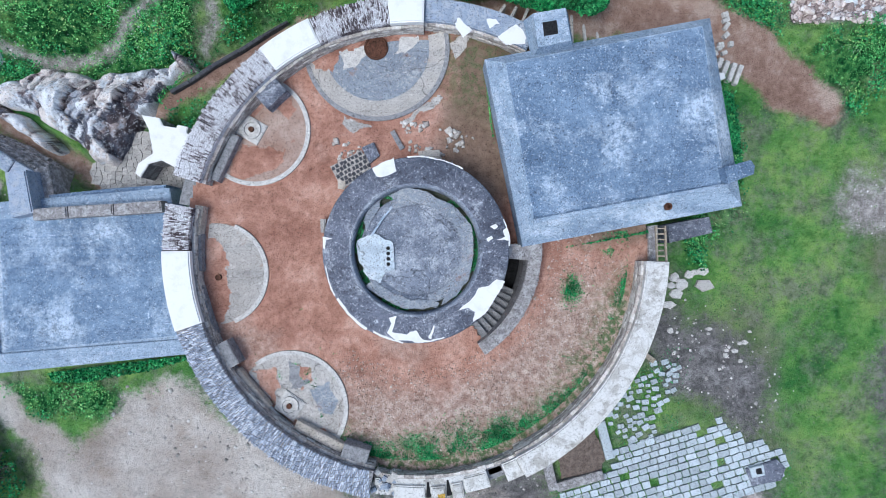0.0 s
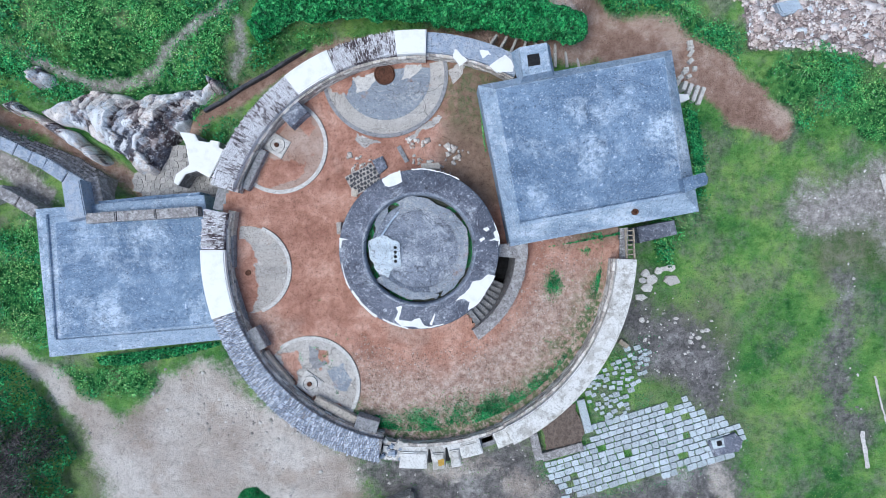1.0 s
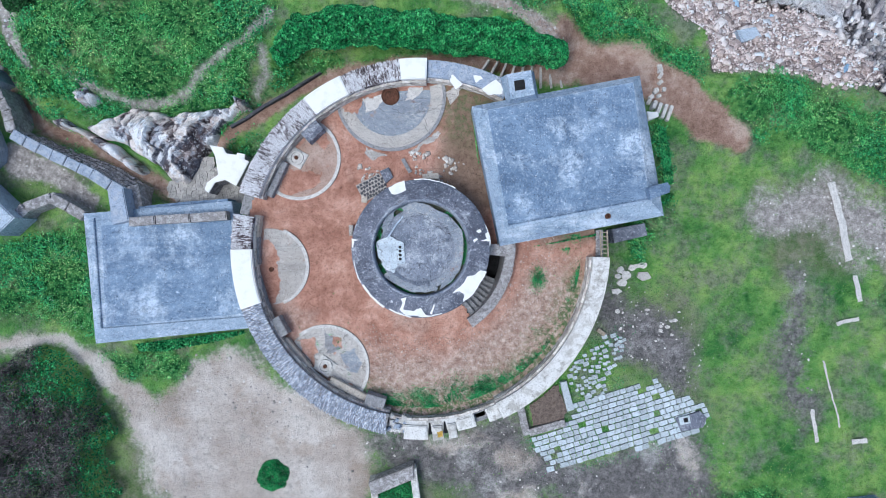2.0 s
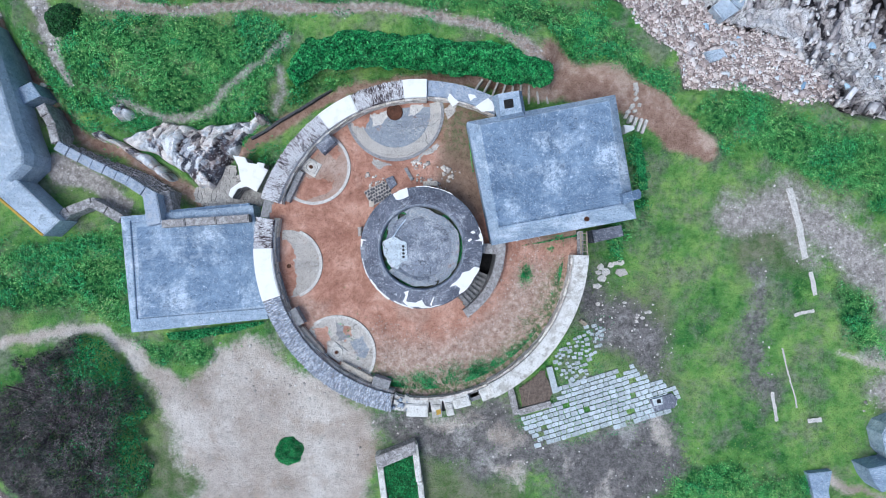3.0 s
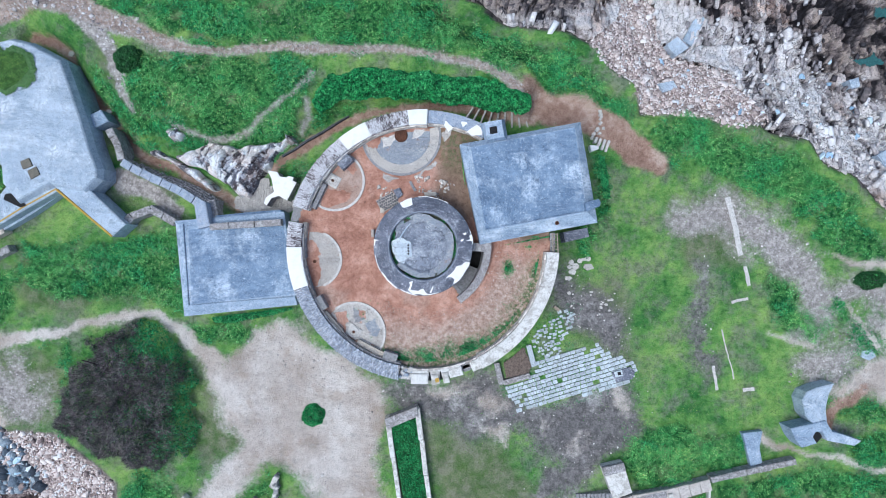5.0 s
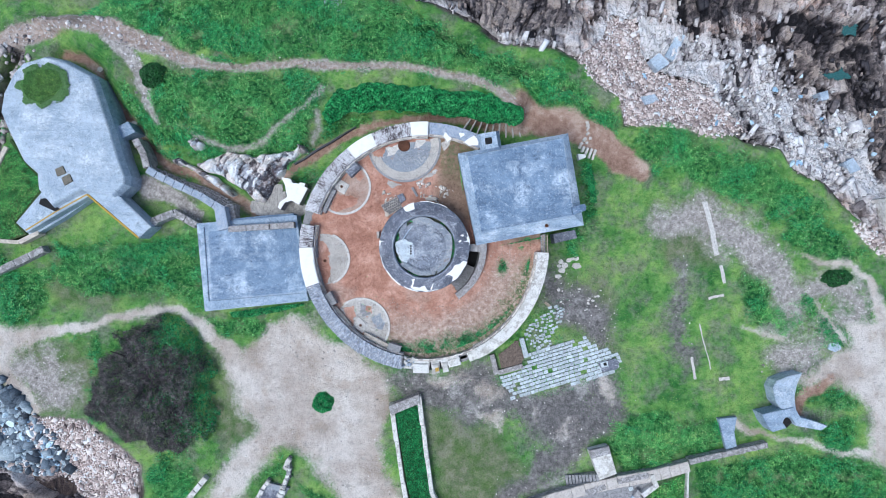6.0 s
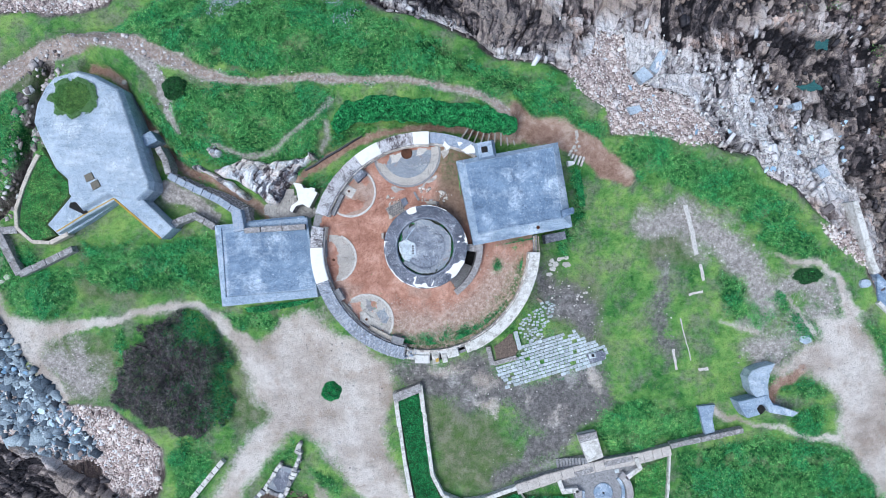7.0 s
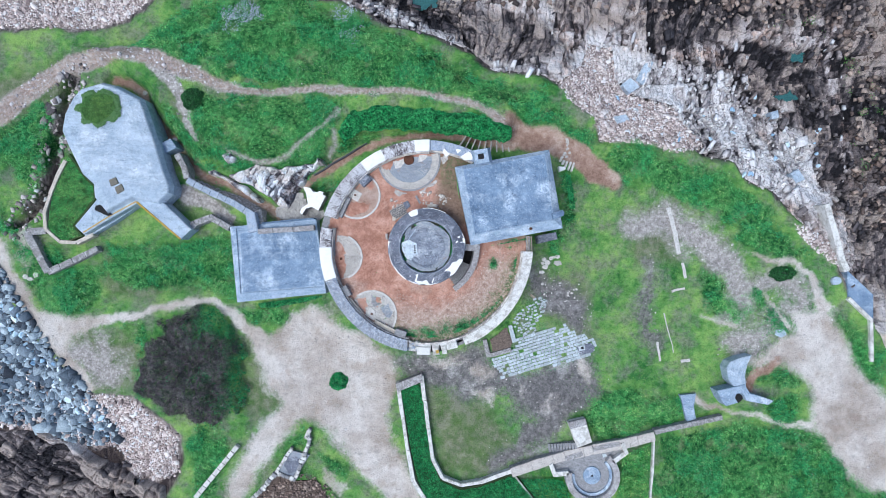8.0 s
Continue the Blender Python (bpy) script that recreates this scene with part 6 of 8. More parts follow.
for k, (q, h, material) in enumerate((([(-0.95, 3.72), (-0.13, 3.77), (-0.09, 3.47), (-0.90, 3.44)], 0.35, M_TAN), ([(-3.11, 3.87), (-2.64, 4.08), (-2.42, 3.57), (-2.79, 3.26)], 0.2, M_LICHEN), ([(-2.03, 4.47), (-1.86, 4.56), (-1.47, 3.87), (-1.64, 3.78)], 0.14, M_STEP), ([(-4.61, 1.13), (-4.40, 1.13), (-4.42, 0.62), (-4.59, 0.62)], 0.6, M_PAD), ([(-4.02, 2.66), (-3.72, 2.57), (-3.76, 2.27), (-4.02, 2.31)], 0.2, M_TAN))):
    tagged(part("stone_slab", prism(q, YARD_Z - 0.02, YARD_Z + h, 0.04), material), "broken stone slab lying by the drum", "slab")

# concrete blocks along the inside of the parapet
for spot, rr, ww, dd, hh, material, label in (
    ([(-6.50, 5.91)], 0, 1.0, 0.95, 0.8, M_LICHEN, "dark concrete block against the parapet"),
    ([(-8.23, 3.45)], 6, 1.9, 0.32, 0.5, M_STEP, "long low concrete bench against the parapet"),
    ([(-9.26, -0.13)], 0, 1.4, 0.3, 0.5, M_STEP, "low concrete bench against the parapet"),
    ([(-9.22, 1.09)], 0, 1.1, 0.3, 0.6, M_TAN, "tan rendered bench against the parapet"),
    ([(-9.00, -2.34)], 0, 1.9, 0.36, 0.45, M_STEP, "long low concrete bench against the parapet"),
    ([(-8.15, -4.00)], 0, 1.0, 0.75, 0.8, M_STEP, "grey concrete block against the parapet"),
    ([(-7.25, -5.34)], 0, 1.9, 0.36, 0.45, M_TAN, "tan rendered bench against the parapet"),
    ([(-4.69, -7.09)], 0, 2.0, 0.36, 0.45, M_TAN, "tan rendered bench against the parapet"),
    ([(-3.30, -7.73)], 0, 1.0, 0.75, 0.8, M_STEP, "grey concrete block against the parapet"),
    ([(2.06, -8.34)], 0, 1.0, 0.4, 0.4, M_STEP, "grey concrete block in the parapet recess"),
):
    x, y = spot[0]
    a = math.degrees(math.atan2(y - CENTRE[1], x - CENTRE[0]))
    tagged(part("concrete_block", box(x, y, YARD_Z - 0.02, dd, ww, hh, a, 0.03), material), label, "block", "blocks along the parapet")

# ---- the north-east blockhouse ----
house = thing("blockhouse", "flat-roofed blue-grey concrete blockhouse with chamfered roof edges", "bunker")


def loft(rings, bm=None):
    """Skins stacked polygons of equal count, and caps the top."""
    bm = bm or bmesh.new()
    rows = [[bm.verts.new((x, y, z)) for x, y in poly] for poly, z in rings]
    for a, b in zip(rows, rows[1:]):
        for i in range(len(a)):
            j = (i + 1) % len(a)
            bm.faces.new((a[i], a[j], b[j], b[i]))
    bm.faces.new(rows[-1])
    return bm


EAVES = [(1.52, 6.90), (2.90, 0.08), (10.87, 1.56), (9.70, 8.40)]
PLATEAU = [(2.21, 6.61), (3.24, 0.94), (10.01, 2.31), (9.24, 7.94)]
part("wall", loft([(EAVES, -0.5), (EAVES, 3.9)]), M_BLUE_PALE, house, "pale weathered concrete wall")
part("roof", loft([(EAVES, 3.895), (EAVES, 4.0), (PLATEAU, 4.5)]), M_BLUE_PALE, house, "chamfered roof edge")
part("roof_slab", prism(PLATEAU, 4.4, 4.515, 0.03), M_ROOF, house, "blotched blue-grey roof surface")
part("roof_beam", prism([(3.18, 1.05), (3.22, 0.89), (10.06, 2.19), (10.06, 2.34)], 4.3, 4.75, 0.03), M_BLUE_PALE, house, "raised kerb along the roof")
part("corner_beam", prism([(9.78, 2.84), (10.68, 3.09), (10.82, 2.89), (10.78, 2.60), (9.90, 2.27)], 3.0, 5.1, 0.05), M_ROOF, house, "short projecting beam")
chimney = part("chimney", loft([([(2.92, 8.32), (4.56, 8.61), (4.81, 7.17), (3.25, 6.88)], 3.9), ([(3.13, 8.16), (4.24, 8.35), (4.44, 7.22), (3.29, 6.98)], 5.1)]), M_BLUE_PALE, house, "square concrete shaft")
part("shaft_hole", prism([(3.44, 7.84), (3.93, 7.92), (3.99, 7.45), (3.50, 7.37)], 4.9, 5.112, 0), M_DARK, chimney, "dark shaft opening")
pipe = part("roof_pipe", lathe([(8.05, 1.52)][0], [(0.13, 4.0), (0.13, 4.45), (0.07, 4.45), (0.07, 4.3), (0.01, 4.3)], 16), M_RUST, house, "rusty pipe stub")

# the annex to the west
annex = thing("west_annex", "low flat concrete roof with a raised rim, joined to the parapet", "bunker")
part("wall", prism(ANNEX, -0.6, 1.32, 0.03), M_BLUE_PALE, annex)
part("roof_slab", prism([(-18.00, 1.18), (-17.76, -4.15), (-10.36, -3.47), (-11.20, 1.78)], 1.2, 1.345, 0.02), M_ROOF, annex, "blotched blue-grey roof surface")
part("roof_rim", strip([(-18.45, 1.57), (-18.03, -4.36), (-10.26, -3.73)], 0.22, 1.2, 1.47, 0.03), M_BLUE_PALE, annex, "raised concrete rim")
for a, b in (("a", [(-16.27, 1.36), (-14.91, 1.47)]), ("b", [(-14.86, 1.47), (-13.10, 1.57)]), ("c", [(-13.05, 1.57), (-11.17, 1.70)])):
    part("parapet_block", strip(b, 0.45, 1.0, 1.95, 0.05), M_WALLSTONE, annex, "stone parapet block")
part("side_wall", strip([(-16.14, 1.97), (-13.64, 2.23), (-11.36, 2.39)], 0.5, -0.8, 1.1, 0.05), M_ROOF, annex, "concrete side wall")
part("corner_block", prism([(-17.35, 3.03), (-16.53, 3.13), (-16.22, 1.44), (-17.09, 1.23)], -0.5, 2.0, 0.05), M_STONEPATCH, annex, "stepped concrete block")

# the white-painted terrace wall by the entrance
TERRACE = [(-12.40, 5.51), (-11.67, 5.39), (-11.50, 5.07), (-10.97, 4.99), (-10.92, 5.11), (-10.50, 5.02), (-10.54, 4.76), (-10.28, 4.64), (-10.97, 3.33), (-11.58, 3.65), (-12.10, 3.51), (-12.45, 2.95), (-12.66, 3.12), (-12.54, 3.51), (-11.93, 3.94), (-12.10, 4.90)]
terrace = thing("terrace_wall", "white-topped curving stone wall by the yard entrance", "wall")
part("wall_body", prism(TERRACE, -0.9, 0.9, 0), M_WALLSTONE, terrace)
part("coping", prism(TERRACE, 0.9, 1.0, 0.03), M_WHITE, terrace, "white-painted top")

# ---- the north-west bunker ----
bunker = thing("cliff_bunker", "large pale concrete bunker with a turf-capped end", "bunker")


def shrink(poly, d):
    """A polygon drawn in by d metres."""
    area = sum(x0 * y1 - x1 * y0 for (x0, y0), (x1, y1) in zip(poly, poly[1:] + poly[:1]))
    out = []
    for i, p in enumerate(poly):
        a, b = Vector(poly[i - 1]), Vector(poly[(i + 1) % len(poly)])
        d0, d1 = (Vector(p) - a).normalized(), (b - Vector(p)).normalized()
        t = (d0 + d1).normalized()
        nrm = Vector((-t.y, t.x)) * (1 if area > 0 else -1)
        out.append(tuple(Vector(p) + nrm * d / max(0.6, t.dot(d1))))
    return out


part("bunker_body", loft([(BUNKER, -1.8), (BUNKER, 1.5), (shrink(BUNKER, 0.22), 2.05), (shrink(BUNKER, 0.32), 2.15), (shrink(BUNKER, 1.1), 2.3)]), M_BUNKER, bunker, "smooth pale concrete shell")
part("wing_wall", prism(BUNKER_ARM, -0.8, 1.75, 0.06), M_BUNKER, bunker, "thick wing wall with an ochre edge")
part("edge_stripe", strip([(-32.20, 1.29), (-29.74, 2.82), (-27.38, 4.11)], 0.1, 1.3, 1.63, 0.01), M_OCHRE, bunker, "ochre lichen edge")
part("edge_stripe", strip([(-27.26, 4.04), (-23.31, 0.71)], 0.14, 1.5, 1.8, 0.02), M_OCHRE, bunker, "ochre lichen edge")
part("embrasure_block", prism([(-32.97, 1.90), (-30.92, 4.36), (-29.89, 3.34), (-27.33, 4.26), (-27.33, 3.95), (-29.64, 2.62), (-32.15, 1.13)], -0.8, 1.6, 0.05), M_BUNKER, bunker, "embrasure block")
part("embrasure_opening", prism([(-31.13, 3.34), (-31.02, 3.75), (-30.61, 3.80), (-30.20, 3.54), (-29.48, 2.93), (-29.89, 2.77)], 1.2, 1.66, 0), M_DARK, bunker, "dark rounded embrasure")
part("wall_face", prism([(-32.67, 1.11), (-30.16, 2.62), (-27.81, 3.98), (-27.76, 3.71), (-29.74, 2.36), (-32.35, 0.85)], -0.8, 0.62, 0), M_BUNKER, bunker, "paler lower wall face")
part("gun_slit", prism([(-28.86, 3.30), (-28.02, 3.77), (-27.97, 3.66), (-28.75, 3.19)], 0.3, 0.66, 0), M_DARK, bunker, "dark narrow gun slit")
for q in ([(-29.45, 5.97), (-28.84, 6.22), (-28.59, 5.67), (-29.25, 5.41)], [(-28.94, 5.31), (-28.33, 5.62), (-28.08, 5.06), (-28.69, 4.71)]):
    part("hatch", prism(q, 2.3, 2.42, 0.02), M_HATCH, bunker, "square brown hatch")
tagged(part("concrete_cube", prism([(-25.79, 9.39), (-24.59, 9.96), (-24.02, 9.12), (-25.27, 8.50)], -1.0, 0.9, 0.05), M_BLUE_PALE), "small concrete block at the head of a wall", "block")

# fine debris on the yard floor
rk = np.random.default_rng(77)
ka, kr = rk.uniform(-125, 12, 5200), np.sqrt(rk.uniform(4.6 ** 2, 8.0 ** 2, 5200))
kx, ky = CENTRE[0] + kr * np.cos(np.radians(ka)), CENTRE[1] + kr * np.sin(np.radians(ka))
kk = (fbm(kx, ky, 1.5, 4, 99) > -0.1) & ~((np.hypot(kx - STAIR_C[0], ky - STAIR_C[1]) < 4.6) & (ka > -58) & (ka < 4))
stuff("yard_chips", chunk_stones(kx[kk], ky[kk], np.full(kk.sum(), YARD_Z + 0.015), rk.gamma(2, 0.004, kk.sum()) + 0.009, 1.2), M_GRIT, "small pale stones on the red yard", "stones")

# ---- field walls, planters and the southern works ----


def rubble_wall(line, width, z0, z1, label, material=M_WALLSTONE, cap=None, name="stone_wall", pitch=0.9):
    """A rubble wall: a core, and a row of separate cap stones."""
    ob = thing(name, label, "wall")
    part("wall_core", strip(line, width, z0, z1 - 0.1, 0.03), material, ob)
    rnd = random.Random(len(line) * 31 + int(width * 100))
    for p, q in zip(line, line[1:]):
        p, q = Vector(p), Vector(q)
        n = max(1, int((q - p).length / pitch))
        turn = math.degrees(math.atan2(q.y - p.y, q.x - p.x))
        for k in range(n):
            m = p.lerp(q, (k + 0.5) / n)
            part("cap_stone", box(m.x, m.y, z1 - 0.2, (q - p).length / n - 0.03, width + rnd.uniform(-0.02, 0.08), 0.2 + rnd.uniform(0, 0.07), turn + rnd.uniform(-2, 2), 0.03), cap or material, ob)
    return ob


PATH_WALL = [(-24.00, 8.55), (-23.37, 7.37), (-23.06, 6.29)]
PATH_WALL_LOW = [(-23.06, 6.16), (-22.37, 5.74), (-20.92, 5.02), (-18.75, 3.98), (-16.85, 2.79)]
rubble_wall(PATH_WALL, 0.5, -1.2, 0.9, "low rubble wall beside the sunken path", pitch=0.45)
rubble_wall(PATH_WALL_LOW, 0.55, -1.2, 0.9, "low rubble wall beside the sunken path", cap=M_STONEPATCH, pitch=0.75)


def batter(top, base, high, low, label):
    """A sloping rubble face from the foot of the cap down into the path."""
    ob = thing("battered_wall", label, "wall")
    rnd = random.Random(len(top))
    for (p, q), (r, s) in zip(zip(top, top[1:]), zip(base, base[1:])):
        part("wall_face", prism([p, q, s, r], -1.3, [high, high, low, low], 0), M_WALLSTONE, ob)
        p, q, r, s = Vector(p), Vector(q), Vector(r), Vector(s)
        n = max(2, int((q - p).length / 0.42))
        for i in range(n):
            for j in range(4):
                f, g = (i + 0.5 + rnd.uniform(-0.2, 0.2)) / n, (j + 0.5) / 4
                m = p.lerp(q, f).lerp(r.lerp(s, f), g)
                z = high + (low - high) * g
                part("face_stone", box(m.x, m.y, z - 0.2, rnd.uniform(0.26, 0.42), rnd.uniform(0.14, 0.22), 0.2 + rnd.uniform(0.03, 0.1), math.degrees(math.atan2(q.y - p.y, q.x - p.x)) + rnd.uniform(-10, 10), 0.03), M_WALLSTONE, ob)
    return ob


batter([(-23.81, 8.56), (-23.16, 7.38), (-22.79, 6.29)], [(-24.25, 8.81), (-23.51, 7.60), (-23.13, 6.48)], 0.75, -0.5, "sloping rubble face above the sunken path")
batter([(-22.79, 6.29), (-21.85, 5.75), (-20.67, 5.15), (-18.59, 4.17), (-16.69, 3.03)], [(-23.13, 6.48), (-21.92, 6.01), (-20.24, 5.27), (-18.10, 4.52), (-16.29, 3.40)], 0.75, -0.6, "sloping lichened rubble face above the sunken path")
rubble_wall([(-16.53, 3.36), (-16.22, 2.02)], 0.6, -1.0, 1.0, "short rubble wall beside the annex")
rubble_wall([(-23.06, 1.35), (-22.28, 2.18), (-20.88, 2.70), (-19.12, 1.71)], 0.55, -0.6, 1.0, "low rubble wall between bunker and annex")
rubble_wall([(-34.39, 7.99), (-35.17, 6.37), (-35.79, 4.81), (-36.31, 3.19), (-36.20, 1.68), (-34.90, 0.48), (-33.34, 0.38), (-31.77, 1.16)], 0.3, -1.6, 0.7, "curved retaining kerb round a turf bank", M_TAN, pitch=1.2)
rubble_wall([(-38.04, 1.38), (-37.20, -0.14), (-36.05, -2.33)], 0.6, -1.5, 0.6, "broken wall of a roofless pit")
rubble_wall([(-36.05, -2.33), (-33.76, -1.29), (-31.46, -0.14)], 0.55, -1.5, 0.6, "broken wall of a roofless pit")
rubble_wall([(-38.04, 1.38), (-36.27, 1.53)], 0.6, -1.5, 0.5, "broken wall of a roofless pit")
tagged(part("pit_floor", prism([(-38.22, 1.04), (-36.94, 1.47), (-32.87, -0.14), (-36.61, -2.06)], -1.5, -0.6, 0), M_STEP), "grey concrete floor of a roofless pit", "floor", kind="structure")

rubble_wall([(-3.75, -12.53), (-3.29, -15.49), (-2.82, -18.81), (-2.25, -21.66), (-0.80, -24.04)], 0.3, -0.4, 0.6, "low pale planter wall filled with green plants", M_LIMEWASH, M_LIMEWASH, "planter_wall", 1.5)
rubble_wall([(-1.57, -11.91), (-1.21, -14.19), (-0.90, -16.78), (-0.49, -19.64), (0.39, -21.35), (2.05, -22.02), (3.87, -21.76), (7.04, -20.63)], 0.3, -0.4, 0.6, "low pale planter wall filled with green plants", M_LIMEWASH, M_LIMEWASH, "planter_wall", 1.5)
tagged(part("end_slab", prism([(-3.91, -12.63), (-1.52, -11.70), (-1.47, -12.43), (-3.70, -13.36)], -0.4, 0.85, 0.04), M_WALLSTONE), "lichened stone end of the long planter", "wall")
PLANTER = [(-3.66, -13.20), (-1.53, -12.47), (-1.21, -14.34), (-0.90, -16.94), (-0.49, -19.86), (0.34, -21.63), (2.06, -22.41), (3.88, -22.10), (7.06, -21.01), (9.61, -24.13), (-0.81, -24.12), (-1.95, -21.73), (-2.62, -18.87), (-3.14, -15.54)]
tagged(part("planter_soil", prism(PLANTER, -0.4, 0.3, 0), simple("dark_soil", (0.03, 0.06, 0.02), (0.08, 0.1, 0.05), 0.95)), "dark soil in the long planter", "soil", kind="structure")

rubble_wall([(6.73, -20.83), (9.58, -19.90), (11.66, -19.28), (14.25, -18.71), (16.85, -18.25), (19.96, -17.47)], 0.85, -0.5, 0.7, "broad low stone wall topped with pinkish mortar", M_WALLSTONE, M_MORTAR, "stone_wall", 0.8)
rubble_wall([(19.97, -17.11), (22.56, -16.54), (26.20, -15.77)], 0.4, -0.5, 0.7, "narrow low stone wall", M_WALLSTONE)
rubble_wall([(20.03, -17.48), (19.82, -21.02), (19.49, -25.17)], 0.15, -0.4, 0.4, "thin pale kerb dividing the green bank", M_LIMEWASH, None, "kerb", 2.0)
rubble_wall([(7.16, -21.27), (8.57, -23.19), (10.13, -25.69)], 0.15, -0.4, 0.4, "thin pale kerb dividing the green bank", M_LIMEWASH, None, "kerb", 2.0)

bastion = thing("gun_bastion", "grey stone gun bastion with a round wall and pivot disc", "bastion")
GUN = [(14.21, -21.17)][0]
part("bastion_floor", prism([(10.45, -20.17), (13.33, -19.03), (16.99, -18.24), (17.51, -19.13), (16.15, -20.07), (16.67, -21.64), (15.93, -23.21), (14.36, -23.84), (12.79, -23.31), (12.17, -21.64), (12.07, -21.12), (10.71, -21.22)], -0.6, 0.3, 0.02), M_STEP, bastion, "dark mossy flagged floor")
part("round_wall", ring_piece(GUN, 1.923, 2.495, -190, 50, -0.5, 0.9, 0.05, None, 4), M_WALLSTONE, bastion, "curved wall")
part("inner_step", ring_piece(GUN, 1.611, 1.871, -185, 45, -0.5, 0.5, 0.02, None, 4), M_BLUE_PALE, bastion, "curved inner ledge")
part("pivot_disc", lathe(GUN, [(0.82, 0.25), (0.82, 0.42), (0.76, 0.46), (0.12, 0.5), (0.1, 0.45), (0.01, 0.45)], 40), M_BLUE_PALE, bastion, "round pale pivot disc")
part("pivot_hole", lathe(GUN, [(0.09, 0.48), (0.09, 0.512)], 16), M_DARK, bastion, "dark centre hole")
for q in ([(10.19, -20.08), (10.50, -19.87), (10.81, -20.70), (11.95, -20.59), (12.05, -21.01), (10.60, -21.16)], [(16.72, -18.11), (17.08, -18.01), (17.49, -18.99), (16.20, -19.98), (15.89, -19.67), (17.03, -18.84)]):
    part("side_wall", prism(q, -0.5, 0.9, 0.03), M_LIMEWASH, bastion, "angled side wall")
rnd = random.Random(52)
FLAGS = [(10.97, -19.81), (12.28, -19.18), (13.53, -18.97), (13.53, -19.65), (12.54, -20.18), (11.65, -20.49)]
for k in range(46):
    x, y = rnd.uniform(9.5, 17.5), rnd.uniform(-21.5, -18)
    if float(depth_in(FLAGS, np.array([x]), np.array([y]))[0]) > -0.1 or (14.4 < x < 17 and -19.4 < y + 0.25 * (15.7 - x) < -18.7):
        part("flag", box(x, y, 0.2, rnd.uniform(0.25, 0.5), rnd.uniform(0.2, 0.35), rnd.uniform(0.14, 0.2), 14 + rnd.uniform(-8, 8), 0.02), M_PAVER, bastion)
part("rear_wall", strip([(10.83, -19.80), (12.18, -19.39), (13.32, -19.02)], 0.5, -0.5, 0.75, 0.04), M_WALLSTONE, bastion, "rubble rear wall")
part("rear_wall", strip([(14.25, -18.66), (15.55, -18.35), (16.75, -18.14)], 0.5, -0.5, 0.75, 0.04), M_WALLSTONE, bastion, "rubble rear wall")
for k in range(4):
    x, y = [(13.85, -19.28)][0]
    part("step", box(x - 0.03 * k, y + 0.25 - 0.24 * k, -0.4, 0.6, 0.24, 1.0 - 0.16 * k + 0.1, 8, 0.02), M_STEP, bastion, "stone step")
block = thing("stair_block", "square stone stair head with a worn top", "stairs")
part("block", prism([(11.96, -16.20), (13.51, -15.83), (14.13, -17.96), (12.78, -18.47)], -0.5, 0.95, 0.06), M_LIMEWASH, block, "worn concrete block")
part("block_cap", prism([(11.93, -16.10), (13.48, -15.74), (13.63, -16.31), (12.13, -16.72)], 0.7, 1.1, 0.05), M_WALLSTONE, block, "raised lichened edge")
for k in range(10):
    (x0, y0), (x1, y1) = [(10.24, -18.81), (12.80, -18.45)]
    f = (k + 0.5) / 10
    part("step", box(x0 + f * (x1 - x0), y0 + f * (y1 - y0), -0.4, 0.22, 0.8, 0.4 + 0.08 * k, 8, 0.015), M_STEP, block, "narrow stone step")

ruin = thing("ruined_hut", "broken concrete foundation with pale rubble walls", "ruin")
part("slab", prism([(-14.87, -20.93), (-13.71, -18.88), (-11.93, -19.36), (-13.40, -21.66)], -0.6, 0.2, 0.03), M_PAD_BLUE, ruin, "cracked grey floor slab")
patch("slab_stain", [(-14.19, -19.83), (-13.40, -19.30), (-12.61, -19.67), (-13.14, -20.87), (-14.03, -21.03)], 0.206, 35, M_LICHEN, ruin, "dark stain on the slab", 0.15, 0.04)
WALL_STUBS = (([(-15.00, -20.92), (-14.27, -19.73), (-13.54, -18.63)], 0.3), ([(-13.33, -21.55), (-14.11, -21.29), (-14.89, -20.92)], 0.35), ([(-13.38, -21.66), (-12.49, -19.73), (-11.97, -18.16), (-12.02, -16.97)], 0.32), ([(-12.81, -19.99), (-12.39, -18.95), (-11.87, -18.43)], 0.25), ([(-15.00, -20.92), (-16.35, -22.49), (-17.50, -23.74)], 0.4), ([(-11.87, -16.86), (-12.28, -17.64), (-11.76, -17.90)], 0.3))
rnd = random.Random(19)
for line, w in WALL_STUBS:
    part("wall_stub", strip(line, w * 0.9, -0.6, 0.38, 0.03), M_WALLSTONE, ruin, "broken rubble wall")
    for p, q in zip(line, line[1:]):
        p, q = Vector(p), Vector(q)
        m = max(2, int((q - p).length / 0.34))
        for k in range(m):
            c = p.lerp(q, (k + 0.5) / m)
            part("rubble_stone", box(c.x + rnd.uniform(-0.06, 0.06), c.y + rnd.uniform(-0.06, 0.06), 0.2, rnd.uniform(0.22, 0.4), w * rnd.uniform(0.7, 1.25), rnd.uniform(0.25, 0.42), math.degrees(math.atan2(q.y - p.y, q.x - p.x)) + rnd.uniform(-12, 12), 0.04), M_LIMEWASH if rnd.random() < 0.7 else M_STEP, ruin)
part("pit", prism([(-14.92, -21.31), (-13.45, -21.84), (-11.34, -21.73), (-10.03, -23.94), (-17.66, -23.94), (-16.34, -22.57)], -0.8, 0.02, 0), simple("dark_peat", (0.05, 0.04, 0.035), (0.20, 0.145, 0.12), 0.95), ruin, "dark pit floor")
low = thing("low_block_wall", "low wall of pale cut blocks along the track", "wall")
